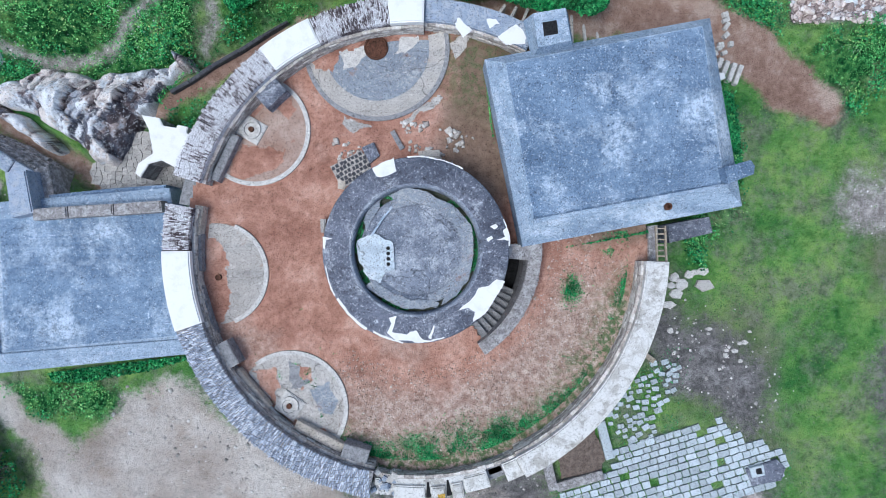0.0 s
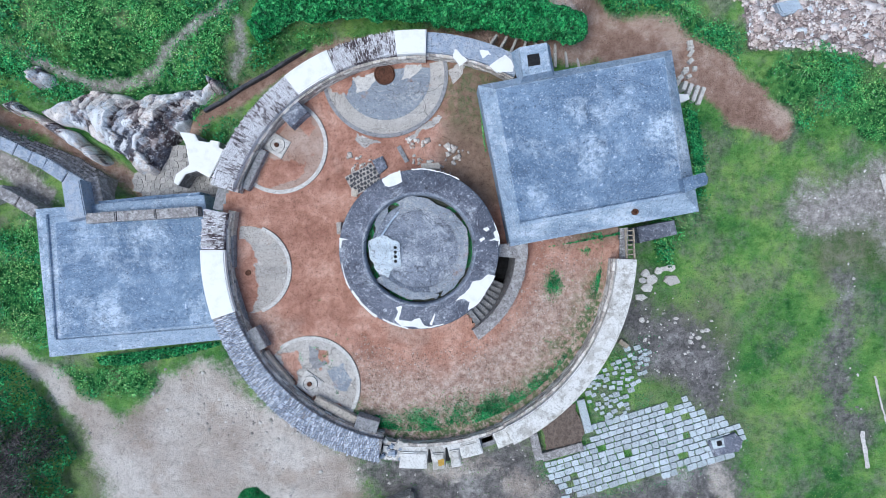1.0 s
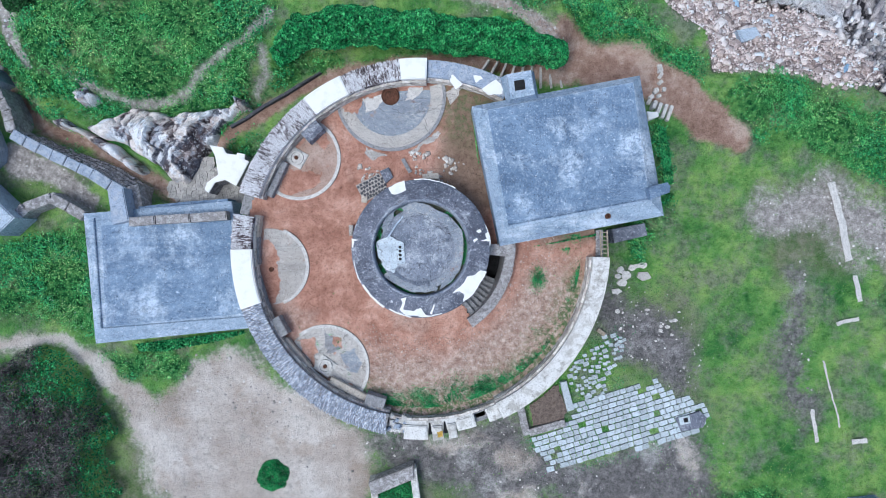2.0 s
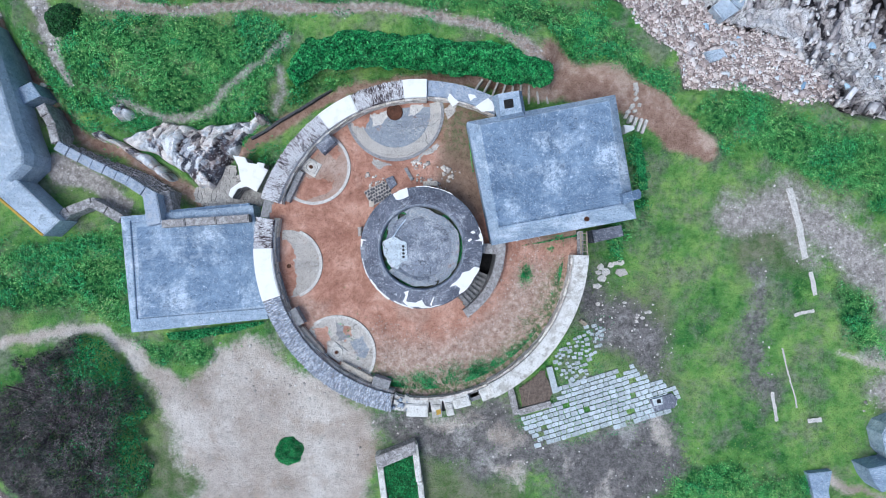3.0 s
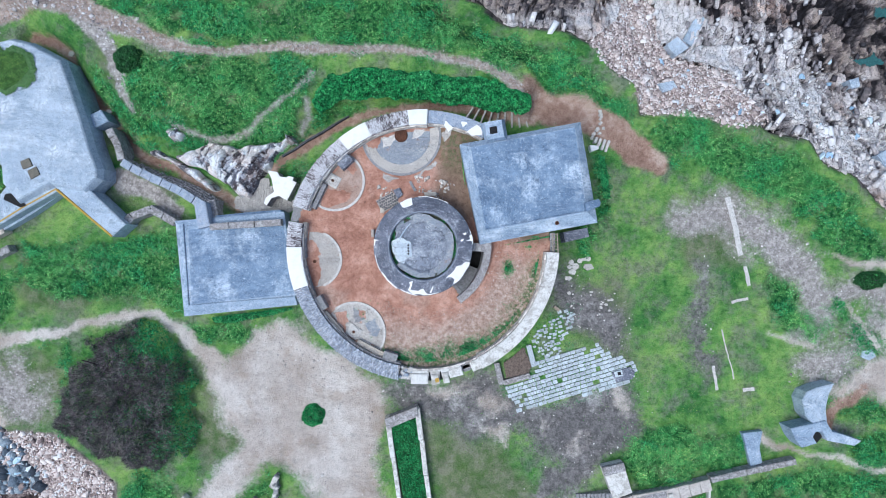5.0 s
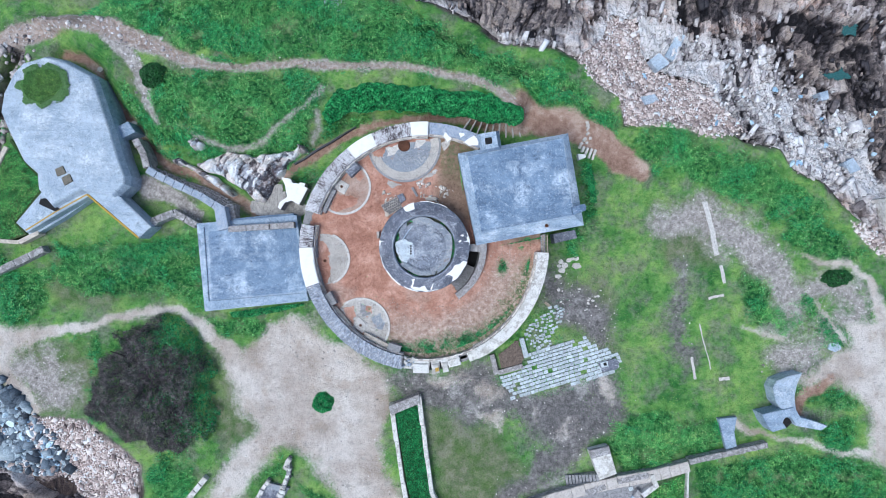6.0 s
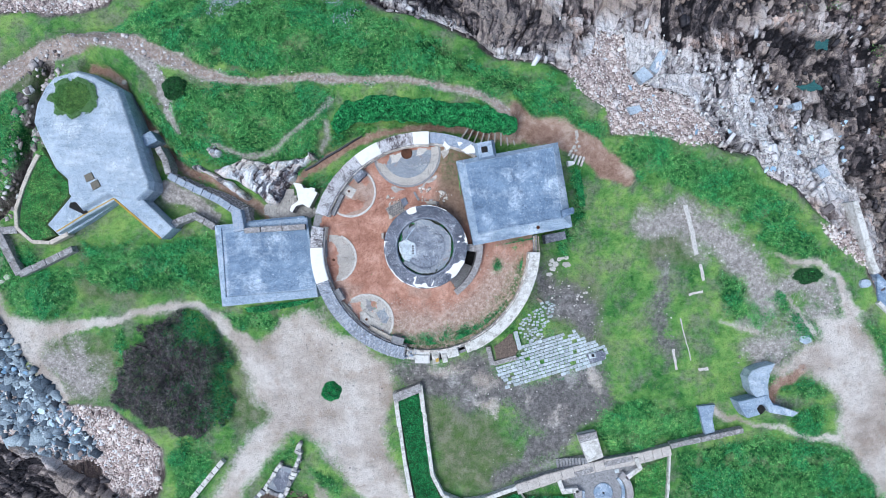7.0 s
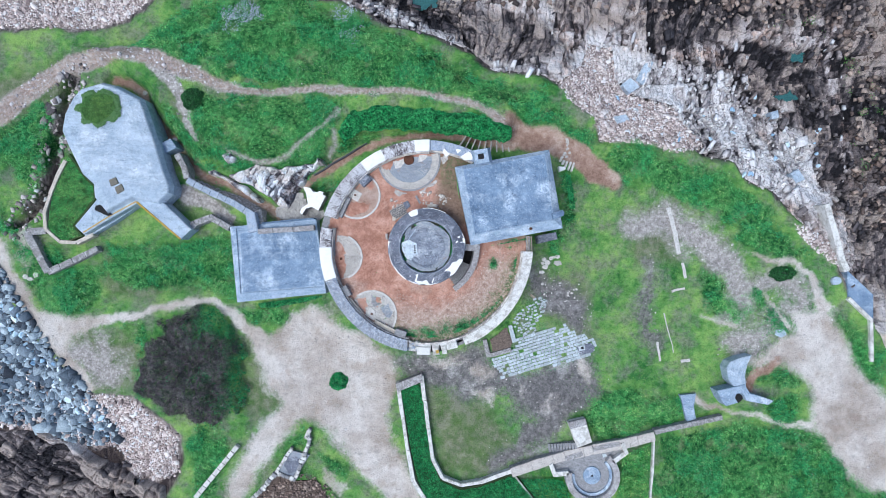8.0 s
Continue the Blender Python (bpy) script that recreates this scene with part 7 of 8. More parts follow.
(x0, y0), (x1, y1) = [(-18.58, -18.45), (-22.50, -23.25)]
for k in range(9):
    f = (k + 0.5) / 9
    part("block", box(x0 + f * (x1 - x0), y0 + f * (y1 - y0), -0.4, math.hypot(x1 - x0, y1 - y0) / 9 - 0.06, 0.42, 0.85, math.degrees(math.atan2(y1 - y0, x1 - x0)), 0.03), M_LIMEWASH, low)

# the south-east embrasure
embrasure = thing("embrasure_post", "small blue-grey concrete post with an arched opening", "bunker")
part("roof", prism([(26.29, -11.13), (26.60, -10.56), (27.48, -10.20), (28.61, -9.94), (28.20, -10.77), (27.99, -11.80), (28.14, -13.19), (27.16, -12.98), (26.54, -12.26)], -0.5, 1.3, 0.06), M_BUNKER, embrasure, "curved pale roof")
part("front", prism([(25.37, -13.14), (26.96, -12.79), (27.89, -12.58), (28.45, -13.51), (27.89, -13.66), (27.58, -13.35), (27.17, -13.40), (26.96, -13.76), (27.27, -14.22), (26.19, -14.53), (25.73, -13.97)], -0.5, 1.45, 0.05), M_BLUE_PALE, embrasure, "blue-grey front block")
part("wing", prism([(27.97, -13.65), (28.90, -13.54), (30.76, -14.17), (30.25, -14.53), (28.28, -14.16)], -0.5, 1.0, 0.04), M_BLUE_PALE, embrasure, "low wing wall")
part("opening", prism([(27.32, -14.02), (27.59, -13.55), (28.00, -13.50), (28.31, -13.87), (28.05, -14.18), (27.74, -14.49)], -0.3, 0.5, 0), M_DARK, embrasure, "dark arched opening")
tagged(part("concrete_slab", prism([(22.42, -13.79), (23.89, -13.64), (23.68, -14.84), (23.88, -15.99), (23.05, -16.25)], -0.4, 0.35, 0.03), M_BLUE_PALE), "tapering pale concrete slab in the grass", "slab")

# the eastern sea wall
sea = thing("sea_wall", "pale concrete sea wall at the rocky edge", "wall")
part("wall_strip", strip([(36.08, 3.91), (36.86, 1.38), (37.54, -1.25), (38.01, -2.31)], 0.55, -3.0, 0.3, 0.04), M_LIMEWASH, sea)
part("platform", prism([(38.11, -2.20), (40.58, -4.52), (40.57, -7.36), (38.26, -4.94)], -3.5, 0.0, 0.04), M_ROOF, sea, "sloping grey concrete apron")
part("wall_strip", strip([(38.16, -4.83), (40.25, -6.84), (40.29, -10.73)], 0.3, -2.0, 0.25, 0.03), M_LIMEWASH, sea)

# old concrete strips in the eastern grass
for q, w in (([(21.49, 3.61), (22.01, 1.66), (22.43, -0.71)], 0.42), ([(22.79, -1.56), (23.05, -2.98)], 0.28), ([(20.41, -8.87), (20.72, -10.71)], 0.22), ([(22.56, -10.72), (23.46, -10.61)], 0.28), ([(21.74, -4.19), (23.00, -3.93)], 0.2), ([(21.05, -6.24), (21.93, -9.93)], 0.1)):
    dx, dy = q[-1][0] - q[0][0], q[-1][1] - q[0][1]
    nx, ny = -dy / math.hypot(dx, dy) * w * 0.5, dx / math.hypot(dx, dy) * w * 0.5
    poly = [(p[0] - nx, p[1] - ny) for p in q] + [(p[0] + nx, p[1] + ny) for p in q[::-1]]
    tagged(patch("foundation_strip", poly, 0.0, int(w * 100), M_PALESTEP, None, "", 0.045, 0.03, 0.02), "sunken pale concrete strip in the grass", "foundation", "foundation strips")

# ---- stone paving south-east of the parapet ----
pavement = thing("stone_pavement", "worn blue-grey stone setts with grass in the joints", "paving", kind="structure")
PAVED = [(5.14, -10.49), (6.83, -9.86), (7.51, -9.23), (7.20, -8.60), (9.73, -7.81), (11.94, -7.39), (12.99, -8.08), (14.46, -8.60), (14.78, -9.55), (13.93, -10.18), (10.77, -11.02), (8.67, -11.55), (5.82, -12.23)]
SPARSE = [(8.14, -8.60), (6.83, -7.13), (7.36, -6.39), (8.94, -4.92), (10.15, -4.71), (10.04, -5.86), (9.09, -7.13), (9.30, -8.07)]


def paving():
    rnd = random.Random(11)
    meshes = []
    for k in range(8):
        me = bpy.data.meshes.new("paver")
        bm = prism([(0.5 * u * f, 0.5 * v * g) for u, v, f, g in ((-1, -1, 0.86, 1), (1, -1, 0.86, 1), (1, -1, 1, 0.86), (1, 1, 1, 0.86), (1, 1, 0.86, 1), (-1, 1, 0.86, 1), (-1, 1, 1, 0.86), (-1, -1, 1, 0.86))], -0.1, 0, 0)
        for v in bm.verts:
            v.co += Vector((rnd.uniform(-0.05, 0.05), rnd.uniform(-0.05, 0.05), 0))
        bmesh.ops.recalc_face_normals(bm, faces=bm.faces)
        bm.to_mesh(me)
        bm.free()
        me.materials.append(M_PAVER)
        meshes.append(me)
    ang = radians(17)
    ox, oy = PAVED[2]
    c, s = math.cos(ang), math.sin(ang)
    v = -9.0
    row = 0
    while v < 7:
        h = rnd.uniform(0.26, 0.36)
        u = -8.0 + rnd.uniform(0, 0.3)
        while u < 10:
            w = rnd.uniform(0.30, 0.52)
            x, y = ox + c * (u + w / 2) - s * (v + h / 2), oy + s * (u + w / 2) + c * (v + h / 2)
            d = float(depth_in(PAVED, np.array([x]), np.array([y]))[0])
            if (d > rnd.uniform(-0.15, 0.1) and rnd.random() > 0.05):
                ob = new("paver", meshes[rnd.randrange(8)])
                ob.parent = pavement
                ob.matrix_world = Matrix.LocRotScale((x, y, -0.06 + rnd.uniform(-0.015, 0.015)), Euler((rnd.uniform(-0.02, 0.02), rnd.uniform(-0.02, 0.02), ang + rnd.uniform(-0.07, 0.07))), (w - 0.045, h - 0.045, 1))
            u += w
        v += h
        row += 1
    spots = []
    for k in range(5000):
        x, y = rnd.uniform(5, 14), rnd.uniform(-10, -2)
        r = rnd.uniform(0.08, 0.17)
        if float(depth_in(SPARSE, np.array([x]), np.array([y]))[0]) < 0 or any(math.hypot(x - a, y - b) < (r + q) * 0.95 for a, b, q in spots) or rnd.random() < 0.15:
            continue
        spots.append((x, y, r))
        ob = new("paver", meshes[rnd.randrange(8)])
        ob.parent = pavement
        ob.matrix_world = Matrix.LocRotScale((x, y, -0.07), Euler((0, 0, ang + rnd.uniform(-0.3, 0.3))), (r * 1.9, r * 1.4, 1))


paving()
frame_wall = thing("foundation_walls", "low stone foundation walls beside the paving", "foundation")
part("wall_strip", strip([(4.32, -8.65), (4.69, -10.24)], 0.4, -0.3, 0.25, 0.03), M_WALLSTONE, frame_wall)
part("wall_strip", strip([(4.84, -10.13), (6.80, -9.58)], 0.4, -0.3, 0.2, 0.03), M_WALLSTONE, frame_wall)
part("wall_strip", prism([(6.53, -7.38), (6.87, -7.29), (7.29, -8.85), (6.92, -8.97)], -0.3, 0.2, 0.03), M_PAVER, frame_wall, "long blue-grey kerb slab")

jx, jy = scatter(16000, 4.5, 15, -12.8, -4.2)
jk = (np.maximum(depth_in(PAVED, jx, jy), depth_in(SPARSE, jx, jy)) > -0.6) & (RNG.random(len(jx)) < np.clip(0.15 + 1.6 * fbm(jx, jy, 1.1, 4, 44), 0, 1))
stuff("joint_grass", leaf_quads(np.stack([jx[jk], jy[jk], np.full(jk.sum(), -0.12) + RNG.uniform(0, 0.05, jk.sum())], 1), 0.03, 0.7), M_HEDGE, "green grass creeping along the paving joints", "grass")

# ---- outdoor steps ----
sleepers = thing("sleeper_steps", "earth steps edged with pale stone risers", "steps")
for k in range(9):
    f = k / 8
    (x0, y0), (x1, y1) = [(2.26, 9.69), (6.55, 9.41)]
    x, y = x0 + f * (x1 - x0), y0 + f * (y1 - y0) - 0.12 * math.sin(f * 3.1)
    part("riser", box(x, y, -0.4, 0.12, 1.15, 1.15 - 0.1 * k, 0 - 35 + 48 * f, 0.03), M_PALESTEP, sleepers)
blocksteps = thing("block_steps", "pale stone block steps beside the blockhouse", "steps")
TREADS = [(12.56, 7.41), (12.24, 7.49), (11.92, 7.65), (11.63, 7.81)]
for k, (x, y) in enumerate(TREADS):
    part("step", box(x, y, -0.4, 0.19, (0.86, 0.8, 0.58, 0.42)[k], 0.56 + 0.12 * k, -20, 0.03), M_PALESTEP, blocksteps, "pale stone tread")
part("side_block", prism([(11.16, 7.40), (11.74, 7.36), (11.82, 7.14), (11.25, 6.92)], -0.4, 0.6, 0.03), M_WHITE, blocksteps, "white side block")
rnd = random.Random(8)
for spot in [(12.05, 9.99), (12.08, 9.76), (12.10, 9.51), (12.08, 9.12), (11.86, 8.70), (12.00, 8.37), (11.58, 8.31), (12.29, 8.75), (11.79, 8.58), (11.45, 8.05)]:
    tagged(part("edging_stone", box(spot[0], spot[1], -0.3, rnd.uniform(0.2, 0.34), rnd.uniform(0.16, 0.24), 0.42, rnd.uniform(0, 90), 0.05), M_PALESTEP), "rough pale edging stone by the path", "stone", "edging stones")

# ladder and landing by the blockhouse
ladder = thing("ladder", "narrow wooden ladder from the blockhouse to the parapet", "ladder")
(x0, y0), (x1, y1) = [(8.03, 0.86), (8.11, -0.98)]
for dx in (-0.17, 0.17):
    part("rail", strip([(x0 + dx, y0), (x1 + dx, y1)], 0.06, 3.55, 3.68, 0.01), M_RAIL, ladder)
for k in range(9):
    f = (k + 0.5) / 9
    part("rung", box(x0 + f * (x1 - x0), y0 + f * (y1 - y0), 3.58, 0.32, 0.05, 0.05, 0, 0), M_RAIL, ladder)
tagged(part("landing", prism([(9.02, 0.98), (10.75, 1.30), (10.89, 0.66), (9.16, 0.25)], -0.4, 1.5, 0.05), M_LICHEN), "dark stained concrete landing below the blockhouse", "landing")
tagged(part("parapet_end", prism([(7.44, -0.56), (7.96, -0.50), (8.03, -1.02), (7.44, -1.07)], 0, 3.6, 0.06), M_WALLSTONE), "rubble end of the parapet", "wall")
tagged(part("step_block", prism([(7.85, 0.88), (8.19, 0.92), (8.19, -0.58), (7.85, -0.62)], -0.4, 2.9, 0.05), M_WALLSTONE), "rubble retaining wall beside the ladder", "wall")

# ---- rock outcrop by the sunken path ----


def outcrop(name, poly, top, label, seed):
    xs, ys = [p[0] for p in poly], [p[1] for p in poly]
    gx, gy = np.arange(min(xs) - 0.3, max(xs) + 0.3, 0.07), np.arange(min(ys) - 0.3, max(ys) + 0.3, 0.07)
    x, y = np.meshgrid(gx, gy)
    x, y = x.ravel(), y.ravel()
    d = depth_in(poly, x + 0.25 * fbm(x, y, 0.9, 3, seed), y + 0.25 * fbm(x, y, 0.9, 3, seed + 1))
    wx, wy = x + 0.12 * fbm(x, y, 0.8, 3, seed + 4), y + 0.12 * fbm(x, y, 0.8, 3, seed + 5)
    u, v = wx * 0.8 - wy * 0.6, wx * 0.6 + wy * 0.8
    t1, s1, e1 = block_field(u + 0.5 * fbm(x, y, 1.2, 3, seed + 8), v + 0.5 * fbm(x, y, 1.2, 3, seed + 9), 0.9, 1.8, seed)
    t2, s2, e2 = block_field(u + 0.25 * fbm(x, y, 0.5, 3, seed + 6) + t1, v + 0.25 * fbm(x, y, 0.5, 3, seed + 7), 0.3, 0.75, seed + 1)
    rise = 0.7 * ease(d, -0.1, 0.25) + 0.3 * ease(d, 0.1, 1.3)
    z = -1.2 + (top + 1.2) * rise + rise * (0.5 * (t1 - 0.5) + 1.1 * s1 + 0.15 * (t2 - 0.5) + 0.5 * s2 + 0.15 * np.abs(fbm(u, v * 0.4, 0.5, 4, seed + 3)))
    z = z - rise * (0.2 * ease(-e1, -0.05, 0) + 0.09 * ease(-e2, -0.035, 0))
    n = len(gx)
    i = (np.arange(n - 1)[None, :] + n * np.arange(len(gy) - 1)[:, None]).ravel()
    i = i[np.maximum.reduce([d[i], d[i + 1], d[i + n], d[i + n + 1]]) > -0.12]
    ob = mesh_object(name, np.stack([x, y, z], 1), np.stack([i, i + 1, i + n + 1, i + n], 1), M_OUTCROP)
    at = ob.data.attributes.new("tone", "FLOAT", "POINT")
    # block borders lose tone: painted shade on top of the carved cracks
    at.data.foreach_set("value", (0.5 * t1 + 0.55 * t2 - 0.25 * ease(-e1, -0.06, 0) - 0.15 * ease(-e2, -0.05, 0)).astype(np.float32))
    return tagged(ob, label, "rock", kind="structure")


outcrop("rock_outcrop", ROCKBED, 1.0, "lichened grey and tan rock outcrop beside the sunken path", 31)
outcrop("rock_ledge", [(-20.24, 8.52), (-19.78, 8.88), (-18.95, 8.73), (-18.43, 8.31), (-18.85, 7.69), (-19.78, 7.59)], 1.7, "pale rock ledge along the sunken path", 41)
outcrop("rock_ledge", [(-21.63, 7.33), (-20.96, 7.38), (-20.19, 6.89), (-19.18, 6.33), (-18.07, 5.73), (-17.07, 5.07), (-16.52, 4.22), (-17.07, 4.22), (-17.96, 4.84), (-19.18, 5.56), (-20.30, 6.33), (-21.63, 6.93)], 0.7, "pale rock ledge along the sunken path", 45)
outcrop("rock_block", [(-11.25, 8.28), (-10.48, 8.19), (-10.25, 7.55), (-10.98, 7.46)], 2.3, "single angular grey boulder in the grass", 51)

# crazy paving at the entrance
crazy = thing("crazy_paving", "irregular grey flagstones before the entrance", "paving", kind="structure")
ZONE = [(-15.21, 2.90), (-15.09, 3.63), (-13.87, 4.22), (-13.39, 5.00), (-12.73, 5.00), (-12.41, 4.05), (-11.07, 4.17), (-10.53, 3.44), (-10.58, 2.83), (-11.07, 2.51), (-14.24, 2.41)]


def flagstones():
    """Irregular flags on a jittered net, each its own stone."""
    rnd = random.Random(21)
    ox, oy = min(p[0] for p in ZONE), min(p[1] for p in ZONE)
    net = {}
    for i in range(36):
        for j in range(26):
            net[i, j] = Vector((ox + 0.22 * i + rnd.uniform(-0.08, 0.08), oy + 0.19 * j + rnd.uniform(-0.07, 0.07)))
    for i in range(35):
        for j in range(25):
            q = [net[i, j], net[i + 1, j], net[i + 1, j + 1], net[i, j + 1]]
            m = (q[0] + q[1] + q[2] + q[3]) / 4
            if float(depth_in(ZONE, np.array([m.x]), np.array([m.y]))[0]) > -0.05:
                part("flagstone", prism([tuple(m + (p - m) * 0.94) for p in q], -0.9, -0.36 + rnd.uniform(-0.02, 0.03), 0), M_BLOCK, crazy)


flagstones()
tagged(part("paving_bed", prism(ZONE, -1.2, -0.42, 0), M_STEP), "grey mortar bed under the flagstones", "paving", kind="structure")
# ---- plants ----


def leaf_cloud(name, x, y, z, size, material, parent, up=0.5, label=""):
    v, f = leaf_quads(np.stack([x, y, z], 1), size, up)
    return mesh_object(name, v, f, material, parent, label)


def big_shrub():
    c = [(-23.26, -10.42)][0]
    ob = thing("large_shrub", "broad dark shrub of bare twigs with green leaves on one side", "shrub")
    r = np.random.default_rng(5)
    outline = [(-26.93, -8.95), (-25.38, -6.62), (-23.05, -5.75), (-20.46, -5.96), (-18.65, -7.41), (-17.87, -9.74), (-17.77, -12.58), (-18.39, -14.65), (-20.20, -15.94), (-22.27, -16.71), (-24.08, -15.42), (-26.15, -14.38), (-27.45, -13.09), (-27.71, -11.02)]
    trunk = bmesh.new()
    for k in range(9):
        a = 0.7 * k
        p = Vector((c[0] + 0.3 * math.cos(a), c[1] + 0.3 * math.sin(a), -0.3))
        w = 0.14
        for j in range(4):
            q = p + Vector((0.75 * math.cos(a + 0.2 * j), 0.75 * math.sin(a + 0.2 * j), 0.55 - 0.06 * j))
            bmesh.ops.create_cone(trunk, cap_ends=True, segments=6, radius1=w, radius2=w * 0.7, depth=(q - p).length * 1.05, matrix=Matrix.Translation((p + q) / 2) @ (q - p).to_track_quat("Z", "Y").to_matrix().to_4x4())
            p, w = q, w * 0.7
    part("limbs", trunk, M_TWIG, ob, "dark branching limbs")

    def crown(count, low=0.55):
        x, y = r.uniform(-29, -15, count), r.uniform(-19, -3, count)
        d = depth_in(outline, x + 1.3 * fbm(x, y, 1.6, 4, 61), y + 1.3 * fbm(x, y, 1.6, 4, 62))
        k = d > 0
        x, y, d = x[k], y[k], d[k]
        h = 2.4 * np.sqrt(np.clip(d / 3.4, 0.02, 1)) * (1 + 0.75 * fbm(x, y, 1.3, 4, 63))
        return x, y, h * r.uniform(low, 1.0, len(x)), fbm(x, y, 2.5, 3, 64)
    x, y, z, f = crown(90000)
    side = (x - c[0]) * 0.55 + (y - c[1]) * 0.2 + 3.2 * f + r.normal(0, 0.6, len(x))
    g = side > 1.3
    leaf_cloud("green_crown", x[g], y[g], z[g], 0.06, M_HEDGE, ob, 0.5, "green leafy side")
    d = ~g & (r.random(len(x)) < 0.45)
    o = ~g & (fbm(x, y, 0.9, 3, 67) > 0.12) & (r.random(len(x)) < 0.35)
    leaf_cloud("olive_crown", x[o], y[o], z[o] + 0.1, 0.045, M_OLIVE, ob, 0.5, "clusters of dull olive leaves")
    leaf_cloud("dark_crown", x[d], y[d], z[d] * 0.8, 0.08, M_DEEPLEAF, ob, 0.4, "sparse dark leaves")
    x, y, z, f = crown(150000, 0.6)
    side = (x - c[0]) * 0.55 + (y - c[1]) * 0.2 + 3.2 * f + r.normal(0, 0.6, len(x))
    k = side < 1.5
    x, y, z = x[k], y[k], z[k]
    hx, hy = r.uniform(-28, -17, 110), r.uniform(-17, -5, 110)
    near = np.full(len(x), 1e9)
    a = np.zeros(len(x))
    for px, py in zip(hx, hy):
        d = np.hypot(x - px, y - py)
        m = d < near
        a = np.where(m, np.arctan2(y - py, x - px), a)
        near = np.where(m, d, near)
    z = z + 0.4 * np.clip(1 - near / 0.9, -0.8, 1)
    a = a + r.normal(0, 0.9, len(x)) + 1.2 * fbm(x, y, 0.7, 3, 66)
    ln, w = r.uniform(0.08, 0.34, len(x)), r.uniform(0.005, 0.013, len(x))
    ux, uy = np.cos(a), np.sin(a)
    tip = np.stack([x + ux * ln, y + uy * ln, z + r.uniform(-0.1, 0.3, len(x))], 1)
    root = np.stack([x, y, z], 1)
    off = np.stack([-uy * w, ux * w, w * 0], 1)
    v = np.stack([root - off, root + off, tip + off * 0.3, tip - off * 0.3], 1).reshape(-1, 3)
    mesh_object("twig_crown", v, np.arange(len(v)).reshape(-1, 4), M_TWIG, ob, "grey-brown bare twigs")


big_shrub()


def bush(c, rx, ry, h, count, size, material, label, name="bush", turn=0.0):
    ob = thing(name, label, "bush")
    r = np.random.default_rng(int(abs(c[0] * 100)))
    stem = bmesh.new()
    for k in range(5):
        bmesh.ops.create_cone(stem, segments=5, radius1=0.04, radius2=0.015, depth=h, matrix=pose(c[0] + 0.1 * math.cos(k), c[1] + 0.1 * math.sin(k), h / 2 - 0.1, 14 * math.sin(k * 2), 14 * math.cos(k), 0))
    part("stems", stem, M_TWIG, ob)
    a, d = r.uniform(0, 6.283, count), np.sqrt(r.uniform(0, 1, count))
    k = 1 + 0.25 * fbm(np.cos(a) * 2 + c[0], np.sin(a) * 2 + c[1], 1.0, 3, 71)
    u, v = rx * d * np.cos(a) * k, ry * d * np.sin(a) * k
    ct, st = math.cos(radians(turn)), math.sin(radians(turn))
    x, y = c[0] + u * ct - v * st, c[1] + u * st + v * ct
    z = ground_height(x, y) + h * np.sqrt(np.clip(1 - d * d, 0, 1)) * r.uniform(0.4, 1.0, count) * (1 + 0.3 * fbm(x, y, 0.6, 3, 72))
    leaf_cloud("crown", x, y, z, size, material, ob, 0.5)
    return ob


bush([(-9.29, -12.58)][0], 0.85, 0.8, 0.4, 12000, 0.03, M_HEDGE, "small round green bush on the sandy track")
bush([(-22.31, 13.49)][0], 1.1, 1.0, 0.7, 6000, 0.07, M_DEEPLEAF, "round dark green bush beside the path")
bush([(32.11, -2.56)][0], 1.2, 0.7, 0.5, 4000, 0.07, M_DEEPLEAF, "low dark green bush on bare gravel")


def hedge():
    ob = thing("clipped_hedge", "thick curved green hedge along the path behind the parapet", "hedge")
    line = [(-8.52, 10.31, 1.12), (-7.40, 11.49, 1.94), (-4.84, 11.84, 2.15), (-1.77, 11.68, 2.04), (1.29, 11.27, 2.04), (3.85, 10.96, 2.15), (5.89, 10.30, 1.53)]
    r = np.random.default_rng(9)
    x, y = r.uniform(-12, 9, 260000), r.uniform(8, 16, 260000)
    d = depth_along(line, x + 0.35 * fbm(x, y, 0.8, 3, 81), y + 0.35 * fbm(x, y, 0.8, 3, 82))
    k = d > 0
    x, y, d = x[k], y[k], d[k]
    z = 1.2 + 0.9 * np.sqrt(np.clip(d / 0.9, 0, 1)) * (1 + 0.25 * fbm(x, y, 0.7, 3, 83)) * r.uniform(0.55, 1.0, len(x))
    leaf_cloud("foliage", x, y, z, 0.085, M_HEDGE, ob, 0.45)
    stems = bmesh.new()
    for px, py, w in line:
        bmesh.ops.create_cone(stems, segments=6, radius1=0.08, radius2=0.03, depth=1.6, matrix=pose(px, py, 1.2))
    part("stems", stems, M_TWIG, ob)


hedge()
rubble_wall([(-11.55, 6.65), (-10.75, 7.08), (-9.80, 7.74), (-8.62, 8.40), (-7.67, 9.02), (-6.60, 9.66)], 0.1, -0.5, 0.22, "low dark retaining kerb between verge and earth path", M_COBBLE, None, "kerb", 0.8)


def filled(name, poly, count, size, material, base, height, label):
    r = np.random.default_rng(count)
    xs, ys = [p[0] for p in poly], [p[1] for p in poly]
    x, y = r.uniform(min(xs), max(xs), count), r.uniform(min(ys), max(ys), count)
    k = depth_in(poly, x, y) > 0.12
    x, y = x[k], y[k]
    z = base + height * r.uniform(0.2, 1, len(x)) * (1 + 0.5 * fbm(x, y, 0.8, 3, 91))
    stuff(name, leaf_quads(np.stack([x, y, z], 1), size, 0.5), material, label, "plants")


